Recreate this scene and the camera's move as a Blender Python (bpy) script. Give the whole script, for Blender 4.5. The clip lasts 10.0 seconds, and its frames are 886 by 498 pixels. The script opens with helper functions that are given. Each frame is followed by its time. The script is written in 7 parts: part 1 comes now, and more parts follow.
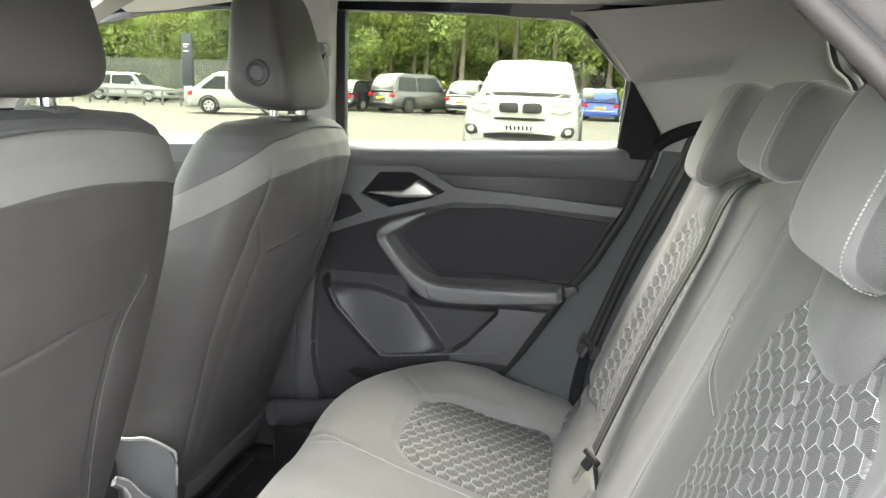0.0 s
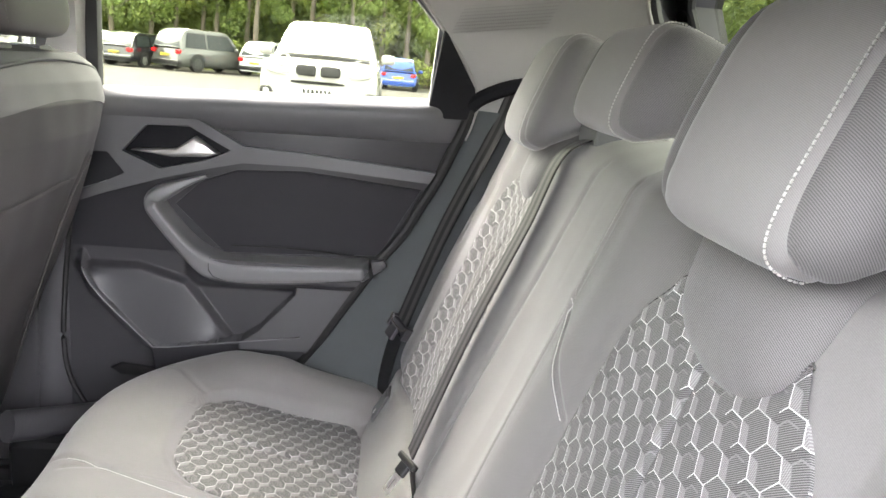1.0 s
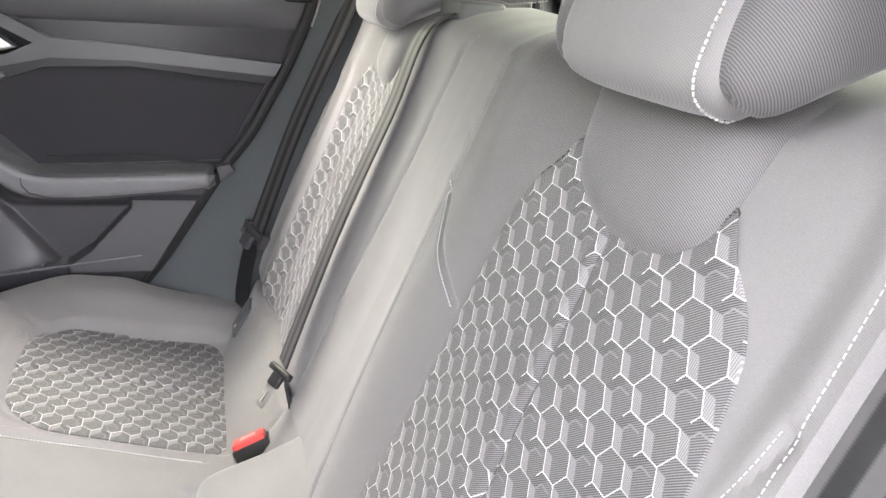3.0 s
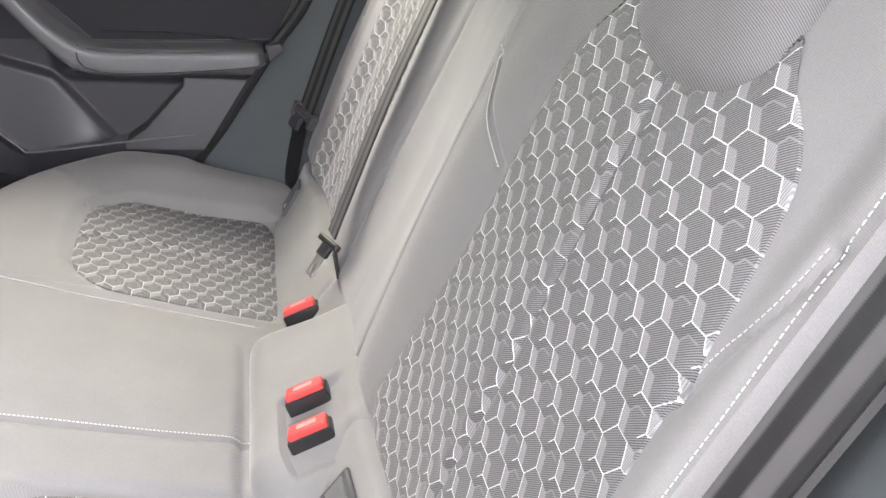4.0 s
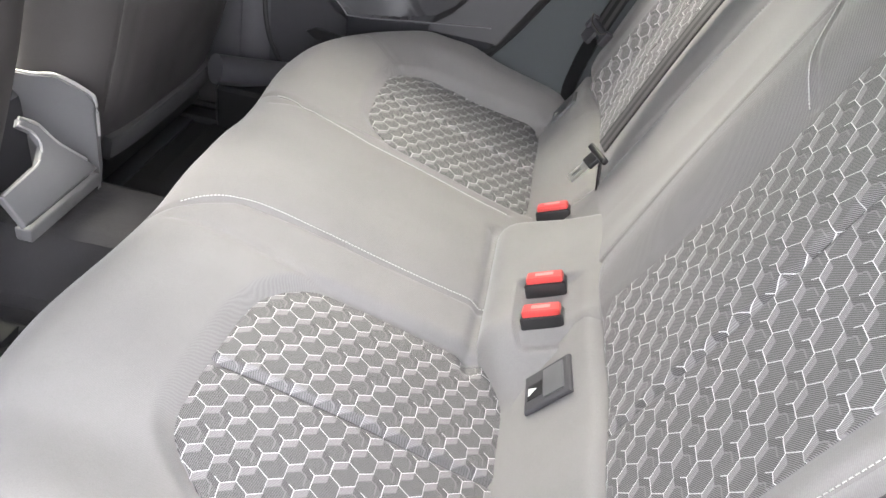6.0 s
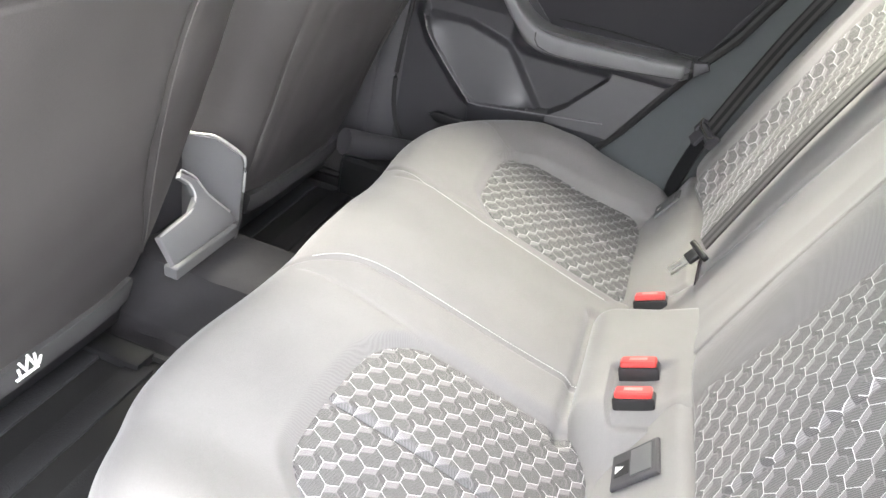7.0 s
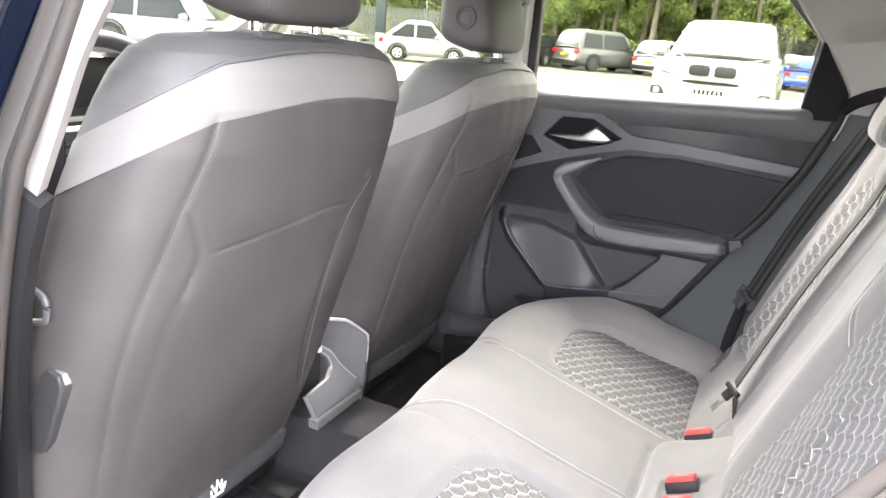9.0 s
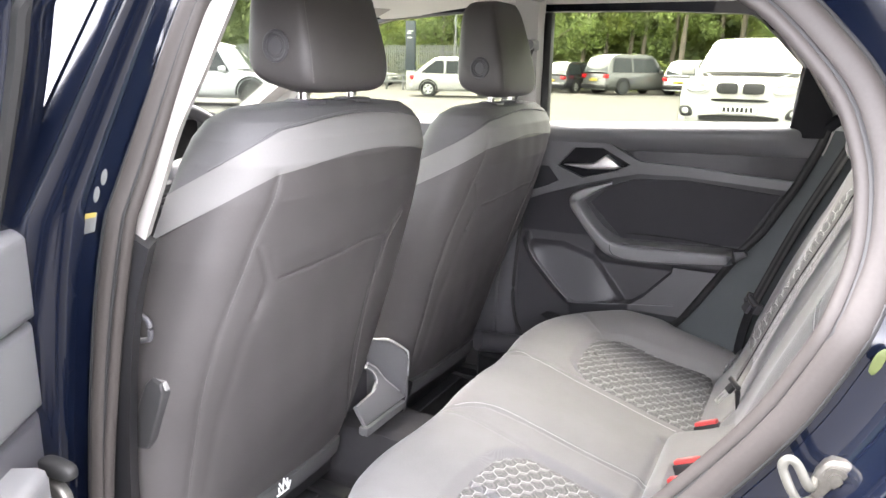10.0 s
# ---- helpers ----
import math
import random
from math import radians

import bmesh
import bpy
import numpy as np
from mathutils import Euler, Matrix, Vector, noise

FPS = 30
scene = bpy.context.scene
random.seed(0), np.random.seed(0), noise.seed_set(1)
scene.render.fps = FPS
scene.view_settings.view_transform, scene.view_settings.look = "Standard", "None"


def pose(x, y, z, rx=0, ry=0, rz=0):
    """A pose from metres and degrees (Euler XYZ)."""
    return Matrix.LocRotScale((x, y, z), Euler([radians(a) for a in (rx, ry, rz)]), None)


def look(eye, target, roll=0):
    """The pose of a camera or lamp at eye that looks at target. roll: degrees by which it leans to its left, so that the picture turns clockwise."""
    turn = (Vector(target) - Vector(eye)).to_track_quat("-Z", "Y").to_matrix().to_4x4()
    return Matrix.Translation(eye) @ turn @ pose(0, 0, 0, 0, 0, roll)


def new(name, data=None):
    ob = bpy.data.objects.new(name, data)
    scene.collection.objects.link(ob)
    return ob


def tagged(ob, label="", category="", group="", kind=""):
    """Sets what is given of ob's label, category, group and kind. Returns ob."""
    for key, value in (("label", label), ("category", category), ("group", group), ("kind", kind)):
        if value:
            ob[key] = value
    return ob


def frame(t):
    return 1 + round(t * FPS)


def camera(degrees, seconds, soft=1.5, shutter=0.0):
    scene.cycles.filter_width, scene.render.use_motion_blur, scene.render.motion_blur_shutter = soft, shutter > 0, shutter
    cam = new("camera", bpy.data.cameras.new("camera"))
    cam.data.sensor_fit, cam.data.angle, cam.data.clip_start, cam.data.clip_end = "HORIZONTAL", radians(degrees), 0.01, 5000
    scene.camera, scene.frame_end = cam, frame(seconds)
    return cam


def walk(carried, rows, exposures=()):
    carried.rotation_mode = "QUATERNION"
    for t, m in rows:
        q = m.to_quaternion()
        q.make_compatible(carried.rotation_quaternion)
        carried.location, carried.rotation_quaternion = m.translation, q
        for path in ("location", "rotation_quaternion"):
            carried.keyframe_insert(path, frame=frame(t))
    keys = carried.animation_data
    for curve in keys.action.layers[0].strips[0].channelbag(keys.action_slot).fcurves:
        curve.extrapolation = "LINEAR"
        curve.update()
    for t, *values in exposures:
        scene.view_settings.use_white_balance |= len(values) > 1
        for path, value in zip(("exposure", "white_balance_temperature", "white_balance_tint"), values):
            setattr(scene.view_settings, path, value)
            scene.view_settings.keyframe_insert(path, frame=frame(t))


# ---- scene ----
cam = camera(63.0, 10.0)
PATH = [
    (0, (-0.028, -0.97, 1.17), (-0.387, 0.95, 0.741), 2.1),
    (0.5, (-0.041, -0.859, 1.142), (-0.143, 1.086, 0.684), 4.0),
    (1, (-0.047, -0.773, 1.13), (0.148, 1.159, 0.652), 5.4),
    (1.5, (-0.055, -0.73, 1.13), (0.357, 1.165, 0.64), 5.9),
    (2, (-0.061, -0.708, 1.125), (0.487, 1.143, 0.602), 5.6),
    (2.2, (-0.064, -0.701, 1.107), (0.526, 1.134, 0.575), 5.7),
    (3.3, (-0.06, -0.72, 1.077), (0.547, 1.033, 0.331), 5.6),
    (3.5, (-0.058, -0.723, 1.066), (0.521, 1.019, 0.272), 5.6),
    (4, (-0.067, -0.736, 1.046), (0.423, 0.975, 0.133), 5.8),
    (4.5, (-0.079, -0.75, 1.034), (0.287, 0.933, 0.017), 6.3),
    (5, (-0.091, -0.766, 1.028), (0.127, 0.896, -0.062), 7.6),
    (5.5, (-0.101, -0.778, 1.028), (-0.034, 0.864, -0.111), 9.7),
    (5.7, (-0.107, -0.783, 1.03), (-0.102, 0.853, -0.121), 10.5),
    (7, (-0.133, -0.864, 1.058), (-0.496, 0.823, 0.048), 12.5),
    (7.5, (-0.109, -0.906, 1.1), (-0.646, 0.821, 0.246), 10.3),
    (8, (-0.08, -0.961, 1.125), (-0.734, 0.771, 0.368), 8.5),
    (8.5, (-0.036, -1.044, 1.135), (-0.776, 0.697, 0.487), 6.7),
    (9, (0.007, -1.144, 1.154), (-0.765, 0.611, 0.584), 4.9),
    (9.5, (0.054, -1.23, 1.164), (-0.76, 0.521, 0.642), 2.9),
    (10, (0.11, -1.301, 1.191), (-0.775, 0.424, 0.7), 1.1),
]
EXPOSURES = [(0.0, 5.00, 6500, 8), (1.0, 5.32, 6500, 14), (2.0, 5.45, 6450, 17), (3.5, 5.32, 6500, 16), (5.5, 5.02, 6450, 15), (7.0, 5.40, 6500, 12), (7.5, 5.52, 6500, 14), (8.5, 5.54, 6480, 18), (9.5, 5.36, 6450, 16), (10.0, 5.17, 6420, 17)]
walk(cam, [(t, look(eye, target, roll)) for t, eye, target, roll in PATH], EXPOSURES)

# ---- light ----
SUN_EL, SUN_ROT = 60, 324
world = bpy.data.worlds.new("world")
scene.world = world
world.use_nodes = True
wn = world.node_tree
wn.nodes.clear()
w_out = wn.nodes.new("ShaderNodeOutputWorld")
w_bg = wn.nodes.new("ShaderNodeBackground")
w_sky = wn.nodes.new("ShaderNodeTexSky")
w_hs = wn.nodes.new("ShaderNodeHueSaturation")
w_sky.sky_type, w_sky.sun_disc = "NISHITA", False
w_sky.sun_elevation, w_sky.sun_rotation = radians(SUN_EL), radians(SUN_ROT)
w_sky.dust_density, w_sky.air_density = 3.0, 1.0
w_hs.inputs["Saturation"].default_value = 0.12
w_bg.inputs["Strength"].default_value = 0.15
wn.links.new(w_sky.outputs["Color"], w_hs.inputs["Color"])
wn.links.new(w_hs.outputs["Color"], w_bg.inputs["Color"])
wn.links.new(w_bg.outputs["Background"], w_out.inputs["Surface"])
sun_data = bpy.data.lights.new("sun", "SUN")
sun_data.energy, sun_data.angle, sun_data.color = 1.3, radians(75), (1.0, 0.94, 0.85)
sun_ob = new("sun", sun_data)
sun_way = Vector((math.sin(radians(SUN_ROT)) * math.cos(radians(SUN_EL)), math.cos(radians(SUN_ROT)) * math.cos(radians(SUN_EL)), math.sin(radians(SUN_EL))))
sun_ob.matrix_world = look(sun_way * 30, (0, 0, 0))


# ---- materials ----
def nodes_of(name):
    m = bpy.data.materials.new(name)
    m.use_nodes = True
    nt = m.node_tree
    return m, nt, nt.nodes["Principled BSDF"]


def add(nt, kind, **values):
    n = nt.nodes.new(kind)
    for k, v in values.items():
        n.inputs[int(k[1:]) if k[0] == "i" and k[1:].isdigit() else k.replace("_", " ")].default_value = v
    return n


def math_node(nt, op, a, b=None, c=None):
    n = nt.nodes.new("ShaderNodeMath")
    n.operation = op
    for i, v in enumerate((a, b, c)):
        if v is None:
            continue
        if isinstance(v, (int, float)):
            n.inputs[i].default_value = v
        else:
            nt.links.new(v, n.inputs[i])
    return n.outputs[0]


def ramp(nt, fac, stops):
    n = nt.nodes.new("ShaderNodeValToRGB")
    e = n.color_ramp.elements
    e[0].position, e[0].color = stops[0][0], (*stops[0][1], 1)
    e[1].position, e[1].color = stops[-1][0], (*stops[-1][1], 1)
    for p, c in stops[1:-1]:
        el = e.new(p)
        el.color = (*c, 1)
    nt.links.new(fac, n.inputs[0])
    return n.outputs[0]


def surface(name, colour, rough=0.5, metal=0.0, grain=400.0, vary=0.12, blotch=6.0, bump=0.15, coat=0.0, rough_vary=0.1, dist=0.001):
    """A plain material with grain and larger blotches of wear, in metres."""
    m, nt, p = nodes_of(name)
    tc = nt.nodes.new("ShaderNodeTexCoord")
    fine = add(nt, "ShaderNodeTexNoise", Scale=grain, Detail=3.0)
    big = add(nt, "ShaderNodeTexNoise", Scale=blotch, Detail=4.0, Roughness=0.6)
    for n in (fine, big):
        nt.links.new(tc.outputs["Object"], n.inputs["Vector"])
    both = math_node(nt, "ADD", math_node(nt, "MULTIPLY", fine.outputs[0], 0.4), math_node(nt, "MULTIPLY", big.outputs[0], 0.6))
    lo = tuple(c * (1 - vary * 2) for c in colour)
    hi = tuple(min(1, c * (1 + vary * 2)) for c in colour)
    nt.links.new(ramp(nt, both, [(0.25, lo), (0.75, hi)]), p.inputs["Base Color"])
    nt.links.new(math_node(nt, "MULTIPLY_ADD", big.outputs[0], rough_vary * 2, rough - rough_vary), p.inputs["Roughness"])
    p.inputs["Metallic"].default_value = metal
    p.inputs["Coat Weight"].default_value = coat
    p.inputs["Coat Roughness"].default_value = 0.04
    if bump:
        b = add(nt, "ShaderNodeBump", Strength=bump, Distance=dist)
        nt.links.new(fine.outputs[0], b.inputs["Height"])
        nt.links.new(b.outputs[0], p.inputs["Normal"])
    return m


def weave(name, colour, pitch=0.0010, rough=0.75, vary=0.08, depth=0.0004, angle=0.6, strength=0.13, ribs=0.3):
    """Close-woven cloth: fine slanting ribs with a slight melange."""
    m, nt, p = nodes_of(name)
    tc = nt.nodes.new("ShaderNodeTexCoord")
    rot = add(nt, "ShaderNodeMapping")
    rot.inputs["Rotation"].default_value = (0.3, angle, 0.4)
    nt.links.new(tc.outputs["Object"], rot.inputs["Vector"])
    rib = add(nt, "ShaderNodeTexWave", Scale=0.314 / pitch, Distortion=0.6, Detail=1.0)
    nt.links.new(rot.outputs[0], rib.inputs["Vector"])
    fine = add(nt, "ShaderNodeTexNoise", Scale=900.0, Detail=2.0)
    big = add(nt, "ShaderNodeTexNoise", Scale=7.0, Detail=5.0, Roughness=0.6)
    for n in (fine, big):
        nt.links.new(tc.outputs["Object"], n.inputs["Vector"])
    mix = math_node(nt, "ADD", math_node(nt, "MULTIPLY", rib.outputs["Fac"], ribs), math_node(nt, "ADD", math_node(nt, "MULTIPLY", fine.outputs[0], (1 - ribs) * 0.43), math_node(nt, "MULTIPLY", big.outputs[0], (1 - ribs) * 0.57)))
    lo = tuple(c * (1 - vary * 2) for c in colour)
    hi = tuple(min(1, c * (1 + vary * 2)) for c in colour)
    nt.links.new(ramp(nt, mix, [(0.2, lo), (0.8, hi)]), p.inputs["Base Color"])
    p.inputs["Roughness"].default_value = rough
    p.inputs["Sheen Weight"].default_value = 0.25
    p.inputs["Sheen Roughness"].default_value = 0.4
    b = add(nt, "ShaderNodeBump", Strength=strength, Distance=depth)
    nt.links.new(rib.outputs["Fac"], b.inputs["Height"])
    nt.links.new(b.outputs[0], p.inputs["Normal"])
    return m


def hex_cloth(name, pitch=0.0240):
    """Jacquard cloth: rows of dark hexagons drawn as short prisms with pale side faces and white outlines; UVs in metres, u along e and v up."""
    m, nt, p = nodes_of(name)
    uv = nt.nodes.new("ShaderNodeUVMap")
    uv.uv_map = "UVMap"
    wob = add(nt, "ShaderNodeTexNoise", Scale=9.0, Detail=1.0)
    nt.links.new(uv.outputs[0], wob.inputs["Vector"])
    sep = nt.nodes.new("ShaderNodeSeparateXYZ")
    nt.links.new(uv.outputs[0], sep.inputs[0])
    wv = math_node(nt, "MULTIPLY_ADD", wob.outputs[0], 0.003, -0.0015)
    u = math_node(nt, "MULTIPLY", math_node(nt, "ADD", sep.outputs[1], wv), 1 / pitch)
    v = math_node(nt, "MULTIPLY", math_node(nt, "ADD", sep.outputs[0], wv), 1 / pitch)
    r3 = 3 ** 0.5

    def cell(ou, ov):
        a = math_node(nt, "SUBTRACT", math_node(nt, "FLOORED_MODULO", math_node(nt, "ADD", u, ou), 1.0), 0.5)
        b = math_node(nt, "SUBTRACT", math_node(nt, "FLOORED_MODULO", math_node(nt, "ADD", v, ov), r3), r3 / 2)
        return a, b, math_node(nt, "ADD", math_node(nt, "MULTIPLY", a, a), math_node(nt, "MULTIPLY", b, b))

    ax, ay, ad = cell(100.0, 100 * r3)
    bx, by, bd = cell(100.5, 100.5 * r3)
    pick = math_node(nt, "LESS_THAN", ad, bd)

    def choose(a, b):
        return math_node(nt, "ADD", math_node(nt, "MULTIPLY", a, pick), math_node(nt, "MULTIPLY", b, math_node(nt, "SUBTRACT", 1.0, pick)))

    def over(x, lim):
        return math_node(nt, "GREATER_THAN", x, lim)

    def near_to(x, at, half):
        """1 on the line x = at, softly falling to 0 at half on either side."""
        d = math_node(nt, "ABSOLUTE", math_node(nt, "SUBTRACT", x, at))
        return math_node(nt, "MAXIMUM", math_node(nt, "MINIMUM", math_node(nt, "MULTIPLY_ADD", d, -2.4 / half, 2.4), 1.0), 0.0)

    def times(*some):
        out = some[0]
        for k in some[1:]:
            out = math_node(nt, "MULTIPLY", out, k)
        return out

    def most(*some):
        out = some[0]
        for k in some[1:]:
            out = math_node(nt, "MAXIMUM", out, k)
        return out

    def lean(cx, cy):
        return math_node(nt, "ADD", math_node(nt, "MULTIPLY", gx, cx), math_node(nt, "MULTIPLY", gy, cy))

    gx, gy = choose(ax, bx), choose(ay, by)
    side_low, side_up = lean(-0.5, -0.866), lean(0.5, -0.866)
    foot = math_node(nt, "MULTIPLY", gx, -1.0)
    right_low = lean(-0.5, 0.866)
    # every second diagonal row of cells has a broken outline
    row = math_node(nt, "ADD", math_node(nt, "ROUND", math_node(nt, "MULTIPLY", math_node(nt, "SUBTRACT", u, gx), 2.0)), math_node(nt, "ROUND", math_node(nt, "MULTIPLY", math_node(nt, "SUBTRACT", v, gy), 2 / r3)))
    odd = over(math_node(nt, "FLOORED_MODULO", math_node(nt, "MULTIPLY", row, 0.5), 2.0), 0.5)
    even = math_node(nt, "SUBTRACT", 1.0, odd)
    below = over(foot, 0.0)
    pale_face = times(over(side_low, 0.20), below)
    dim_face = times(over(side_up, 0.22), math_node(nt, "SUBTRACT", 1.0, below), odd)
    w = 0.044
    outline = most(
        near_to(side_low, 0.5, w),
        times(near_to(foot, 0.5, w), math_node(nt, "MULTIPLY_ADD", even, 0.25, 0.75)),
        times(near_to(right_low, 0.5, w), math_node(nt, "MAXIMUM", math_node(nt, "MULTIPLY", even, 0.85), times(over(lean(0.866, 0.5), 0.02), 0.9))),
        times(near_to(side_low, 0.20, w * 0.8), below, 0.32),
        times(near_to(foot, 0.0, w * 0.8), over(side_low, 0.20), 0.45),
        times(near_to(side_up, 0.22, w * 0.8), math_node(nt, "SUBTRACT", 1.0, below), math_node(nt, "LESS_THAN", gx, 0.27), odd, 0.42),
        times(near_to(gx, 0.26, w * 0.8), over(side_up, -0.1), math_node(nt, "LESS_THAN", side_up, 0.23), odd, 0.40),
    )
    # fine ribs of the weave
    rib = math_node(nt, "MULTIPLY_ADD", math_node(nt, "SINE", math_node(nt, "ADD", math_node(nt, "MULTIPLY", u, -2 * math.pi * 0.74 * pitch / 0.0013), math_node(nt, "MULTIPLY", v, 2 * math.pi * 0.67 * pitch / 0.0013))), 0.5, 0.5)
    rib2 = math_node(nt, "MULTIPLY_ADD", math_node(nt, "SINE", math_node(nt, "MULTIPLY", v, 2 * math.pi * pitch / 0.0014)), 0.5, 0.5)
    fleck = add(nt, "ShaderNodeTexNoise", Scale=420.0, Detail=2.0)
    nt.links.new(uv.outputs[0], fleck.inputs["Vector"])
    dark = math_node(nt, "ADD", math_node(nt, "MULTIPLY_ADD", rib, 0.38, -0.02), math_node(nt, "MULTIPLY", fleck.outputs[0], 0.08))
    pale = math_node(nt, "MULTIPLY_ADD", rib2, 0.24, 0.32)
    tone = math_node(nt, "ADD", math_node(nt, "MULTIPLY", pale, pale_face), math_node(nt, "MULTIPLY", dark, math_node(nt, "SUBTRACT", 1.0, pale_face)))
    tone = math_node(nt, "ADD", tone, math_node(nt, "MULTIPLY", dim_face, -0.06))
    tone = math_node(nt, "MAXIMUM", tone, math_node(nt, "MULTIPLY", outline, math_node(nt, "MULTIPLY_ADD", rib2, 0.16, 0.84)))
    nt.links.new(ramp(nt, tone, [(0.0, HEX_TONES[0]), (0.5, HEX_TONES[1]), (1.0, HEX_TONES[2])]), p.inputs["Base Color"])
    p.inputs["Roughness"].default_value = 0.52
    p.inputs["Sheen Weight"].default_value = 0.08
    h = math_node(nt, "ADD", math_node(nt, "MULTIPLY", rib, 0.35), math_node(nt, "MULTIPLY", outline, 0.8))
    b = add(nt, "ShaderNodeBump", Strength=0.45, Distance=0.0006)
    nt.links.new(h, b.inputs["Height"])
    nt.links.new(b.outputs[0], p.inputs["Normal"])
    return m


def ribbed(name, colour, pitch, axis, rough=0.6, depth=0.002):
    """Dark stuff with long parallel ribs along one axis (0, 1 or 2)."""
    m, nt, p = nodes_of(name)
    tc = nt.nodes.new("ShaderNodeTexCoord")
    wave = add(nt, "ShaderNodeTexWave", Scale=0.314 / pitch, Distortion=0.0)
    wave.bands_direction = "XYZ"[axis]
    fine = add(nt, "ShaderNodeTexNoise", Scale=500.0)
    for n in (wave, fine):
        nt.links.new(tc.outputs["Object"], n.inputs["Vector"])
    mix = math_node(nt, "ADD", math_node(nt, "MULTIPLY", wave.outputs["Fac"], 0.7), math_node(nt, "MULTIPLY", fine.outputs[0], 0.3))
    nt.links.new(ramp(nt, mix, [(0.2, tuple(c * 0.55 for c in colour)), (0.8, tuple(c * 1.4 for c in colour))]), p.inputs["Base Color"])
    p.inputs["Roughness"].default_value = rough
    b = add(nt, "ShaderNodeBump", Strength=0.7, Distance=depth)
    nt.links.new(mix, b.inputs["Height"])
    nt.links.new(b.outputs[0], p.inputs["Normal"])
    return m


def webbing(name):
    """Belt webbing: dark grey with two paler lengthwise bands and a fine cross weave; u runs across, v along in metres."""
    m, nt, p = nodes_of(name)
    uv = nt.nodes.new("ShaderNodeUVMap")
    uv.uv_map = "UVMap"
    sep = nt.nodes.new("ShaderNodeSeparateXYZ")
    nt.links.new(uv.outputs[0], sep.inputs[0])
    band = math_node(nt, "MULTIPLY_ADD", math_node(nt, "COSINE", math_node(nt, "MULTIPLY", sep.outputs[0], 4 * math.pi)), -1.6, 0.45)
    cross = math_node(nt, "MULTIPLY_ADD", math_node(nt, "SINE", math_node(nt, "MULTIPLY", sep.outputs[1], 2 * math.pi / 0.0016)), 0.5, 0.5)
    mix = math_node(nt, "ADD", math_node(nt, "MULTIPLY", math_node(nt, "SMOOTH_MIN", math_node(nt, "MAXIMUM", band, 0.0), 1.0, 0.2), 0.85), math_node(nt, "MULTIPLY", cross, 0.15))
    nt.links.new(ramp(nt, mix, [(0.15, (0.014, 0.0135, 0.014)), (0.85, (0.082, 0.079, 0.079))]), p.inputs["Base Color"])
    p.inputs["Roughness"].default_value = 0.5
    b = add(nt, "ShaderNodeBump", Strength=0.5, Distance=0.0006)
    nt.links.new(mix, b.inputs["Height"])
    nt.links.new(b.outputs[0], p.inputs["Normal"])
    return m


def pane_glass(name, tint=(0.93, 0.95, 0.95), gloss=1.0):
    m = bpy.data.materials.new(name)
    m.use_nodes = True
    nt = m.node_tree
    nt.nodes.clear()
    out = nt.nodes.new("ShaderNodeOutputMaterial")
    mix = nt.nodes.new("ShaderNodeMixShader")
    tr = nt.nodes.new("ShaderNodeBsdfTransparent")
    gl = nt.nodes.new("ShaderNodeBsdfGlossy")
    fr = nt.nodes.new("ShaderNodeLayerWeight")
    tr.inputs["Color"].default_value = (*tint, 1)
    gl.inputs["Roughness"].default_value = 0.02
    nt.links.new(math_node(nt, "MULTIPLY", math_node(nt, "MULTIPLY_ADD", math_node(nt, "POWER", fr.outputs["Facing"], 5.0), 0.6, 0.03), gloss), mix.inputs[0])
    nt.links.new(tr.outputs[0], mix.inputs[1])
    nt.links.new(gl.outputs[0], mix.inputs[2])
    nt.links.new(mix.outputs[0], out.inputs["Surface"])
    return m


def leaf_mat(name, lo, hi):
    m, nt, p = nodes_of(name)
    geo = nt.nodes.new("ShaderNodeNewGeometry")
    nt.links.new(ramp(nt, geo.outputs["Random Per Island"], [(0.0, lo), (0.6, tuple((a + b) / 2 for a, b in zip(lo, hi))), (1.0, hi)]), p.inputs["Base Color"])
    p.inputs["Roughness"].default_value = 0.6
    p.inputs["Subsurface Weight"].default_value = 0.0
    tl = nt.nodes.new("ShaderNodeBsdfTranslucent")
    tl.inputs["Color"].default_value = (*hi, 1)
    mix = nt.nodes.new("ShaderNodeMixShader")
    mix.inputs[0].default_value = 0.35
    out = nt.nodes["Material Output"]
    nt.links.new(p.outputs[0], mix.inputs[1])
    nt.links.new(tl.outputs[0], mix.inputs[2])
    nt.links.new(mix.outputs[0], out.inputs["Surface"])
    return m


HEX_TONES = ((0.034, 0.0325, 0.033), (0.25, 0.243, 0.241), (0.84, 0.83, 0.82))
SEAT_CLOTH = weave("seat_cloth", (0.225, 0.2155, 0.212), vary=0.11, strength=0.07, ribs=0.16)
SEAT_WEAVE = weave("seat_woven_strip", (0.158, 0.152, 0.150), pitch=0.0012, vary=0.17, strength=0.13, ribs=0.7)
HEADREST_SIDE = weave("headrest_side_cloth", (0.142, 0.137, 0.136), pitch=0.0012, vary=0.17, strength=0.15, ribs=0.7)
HEADREST_COVER = weave("headrest_cover_cloth", (0.240, 0.231, 0.227), vary=0.10)
HEX_CLOTH = hex_cloth("hex_cloth")
SHELL_DARK = surface("seat_shell_leatherette", (0.059, 0.0546, 0.0536), 0.52, grain=700, vary=0.1, bump=0.2, dist=0.0006)
BAND_LIGHT = surface("seat_band_leatherette", (0.155, 0.151, 0.145), 0.72, grain=700, vary=0.05, bump=0.2, dist=0.0006)
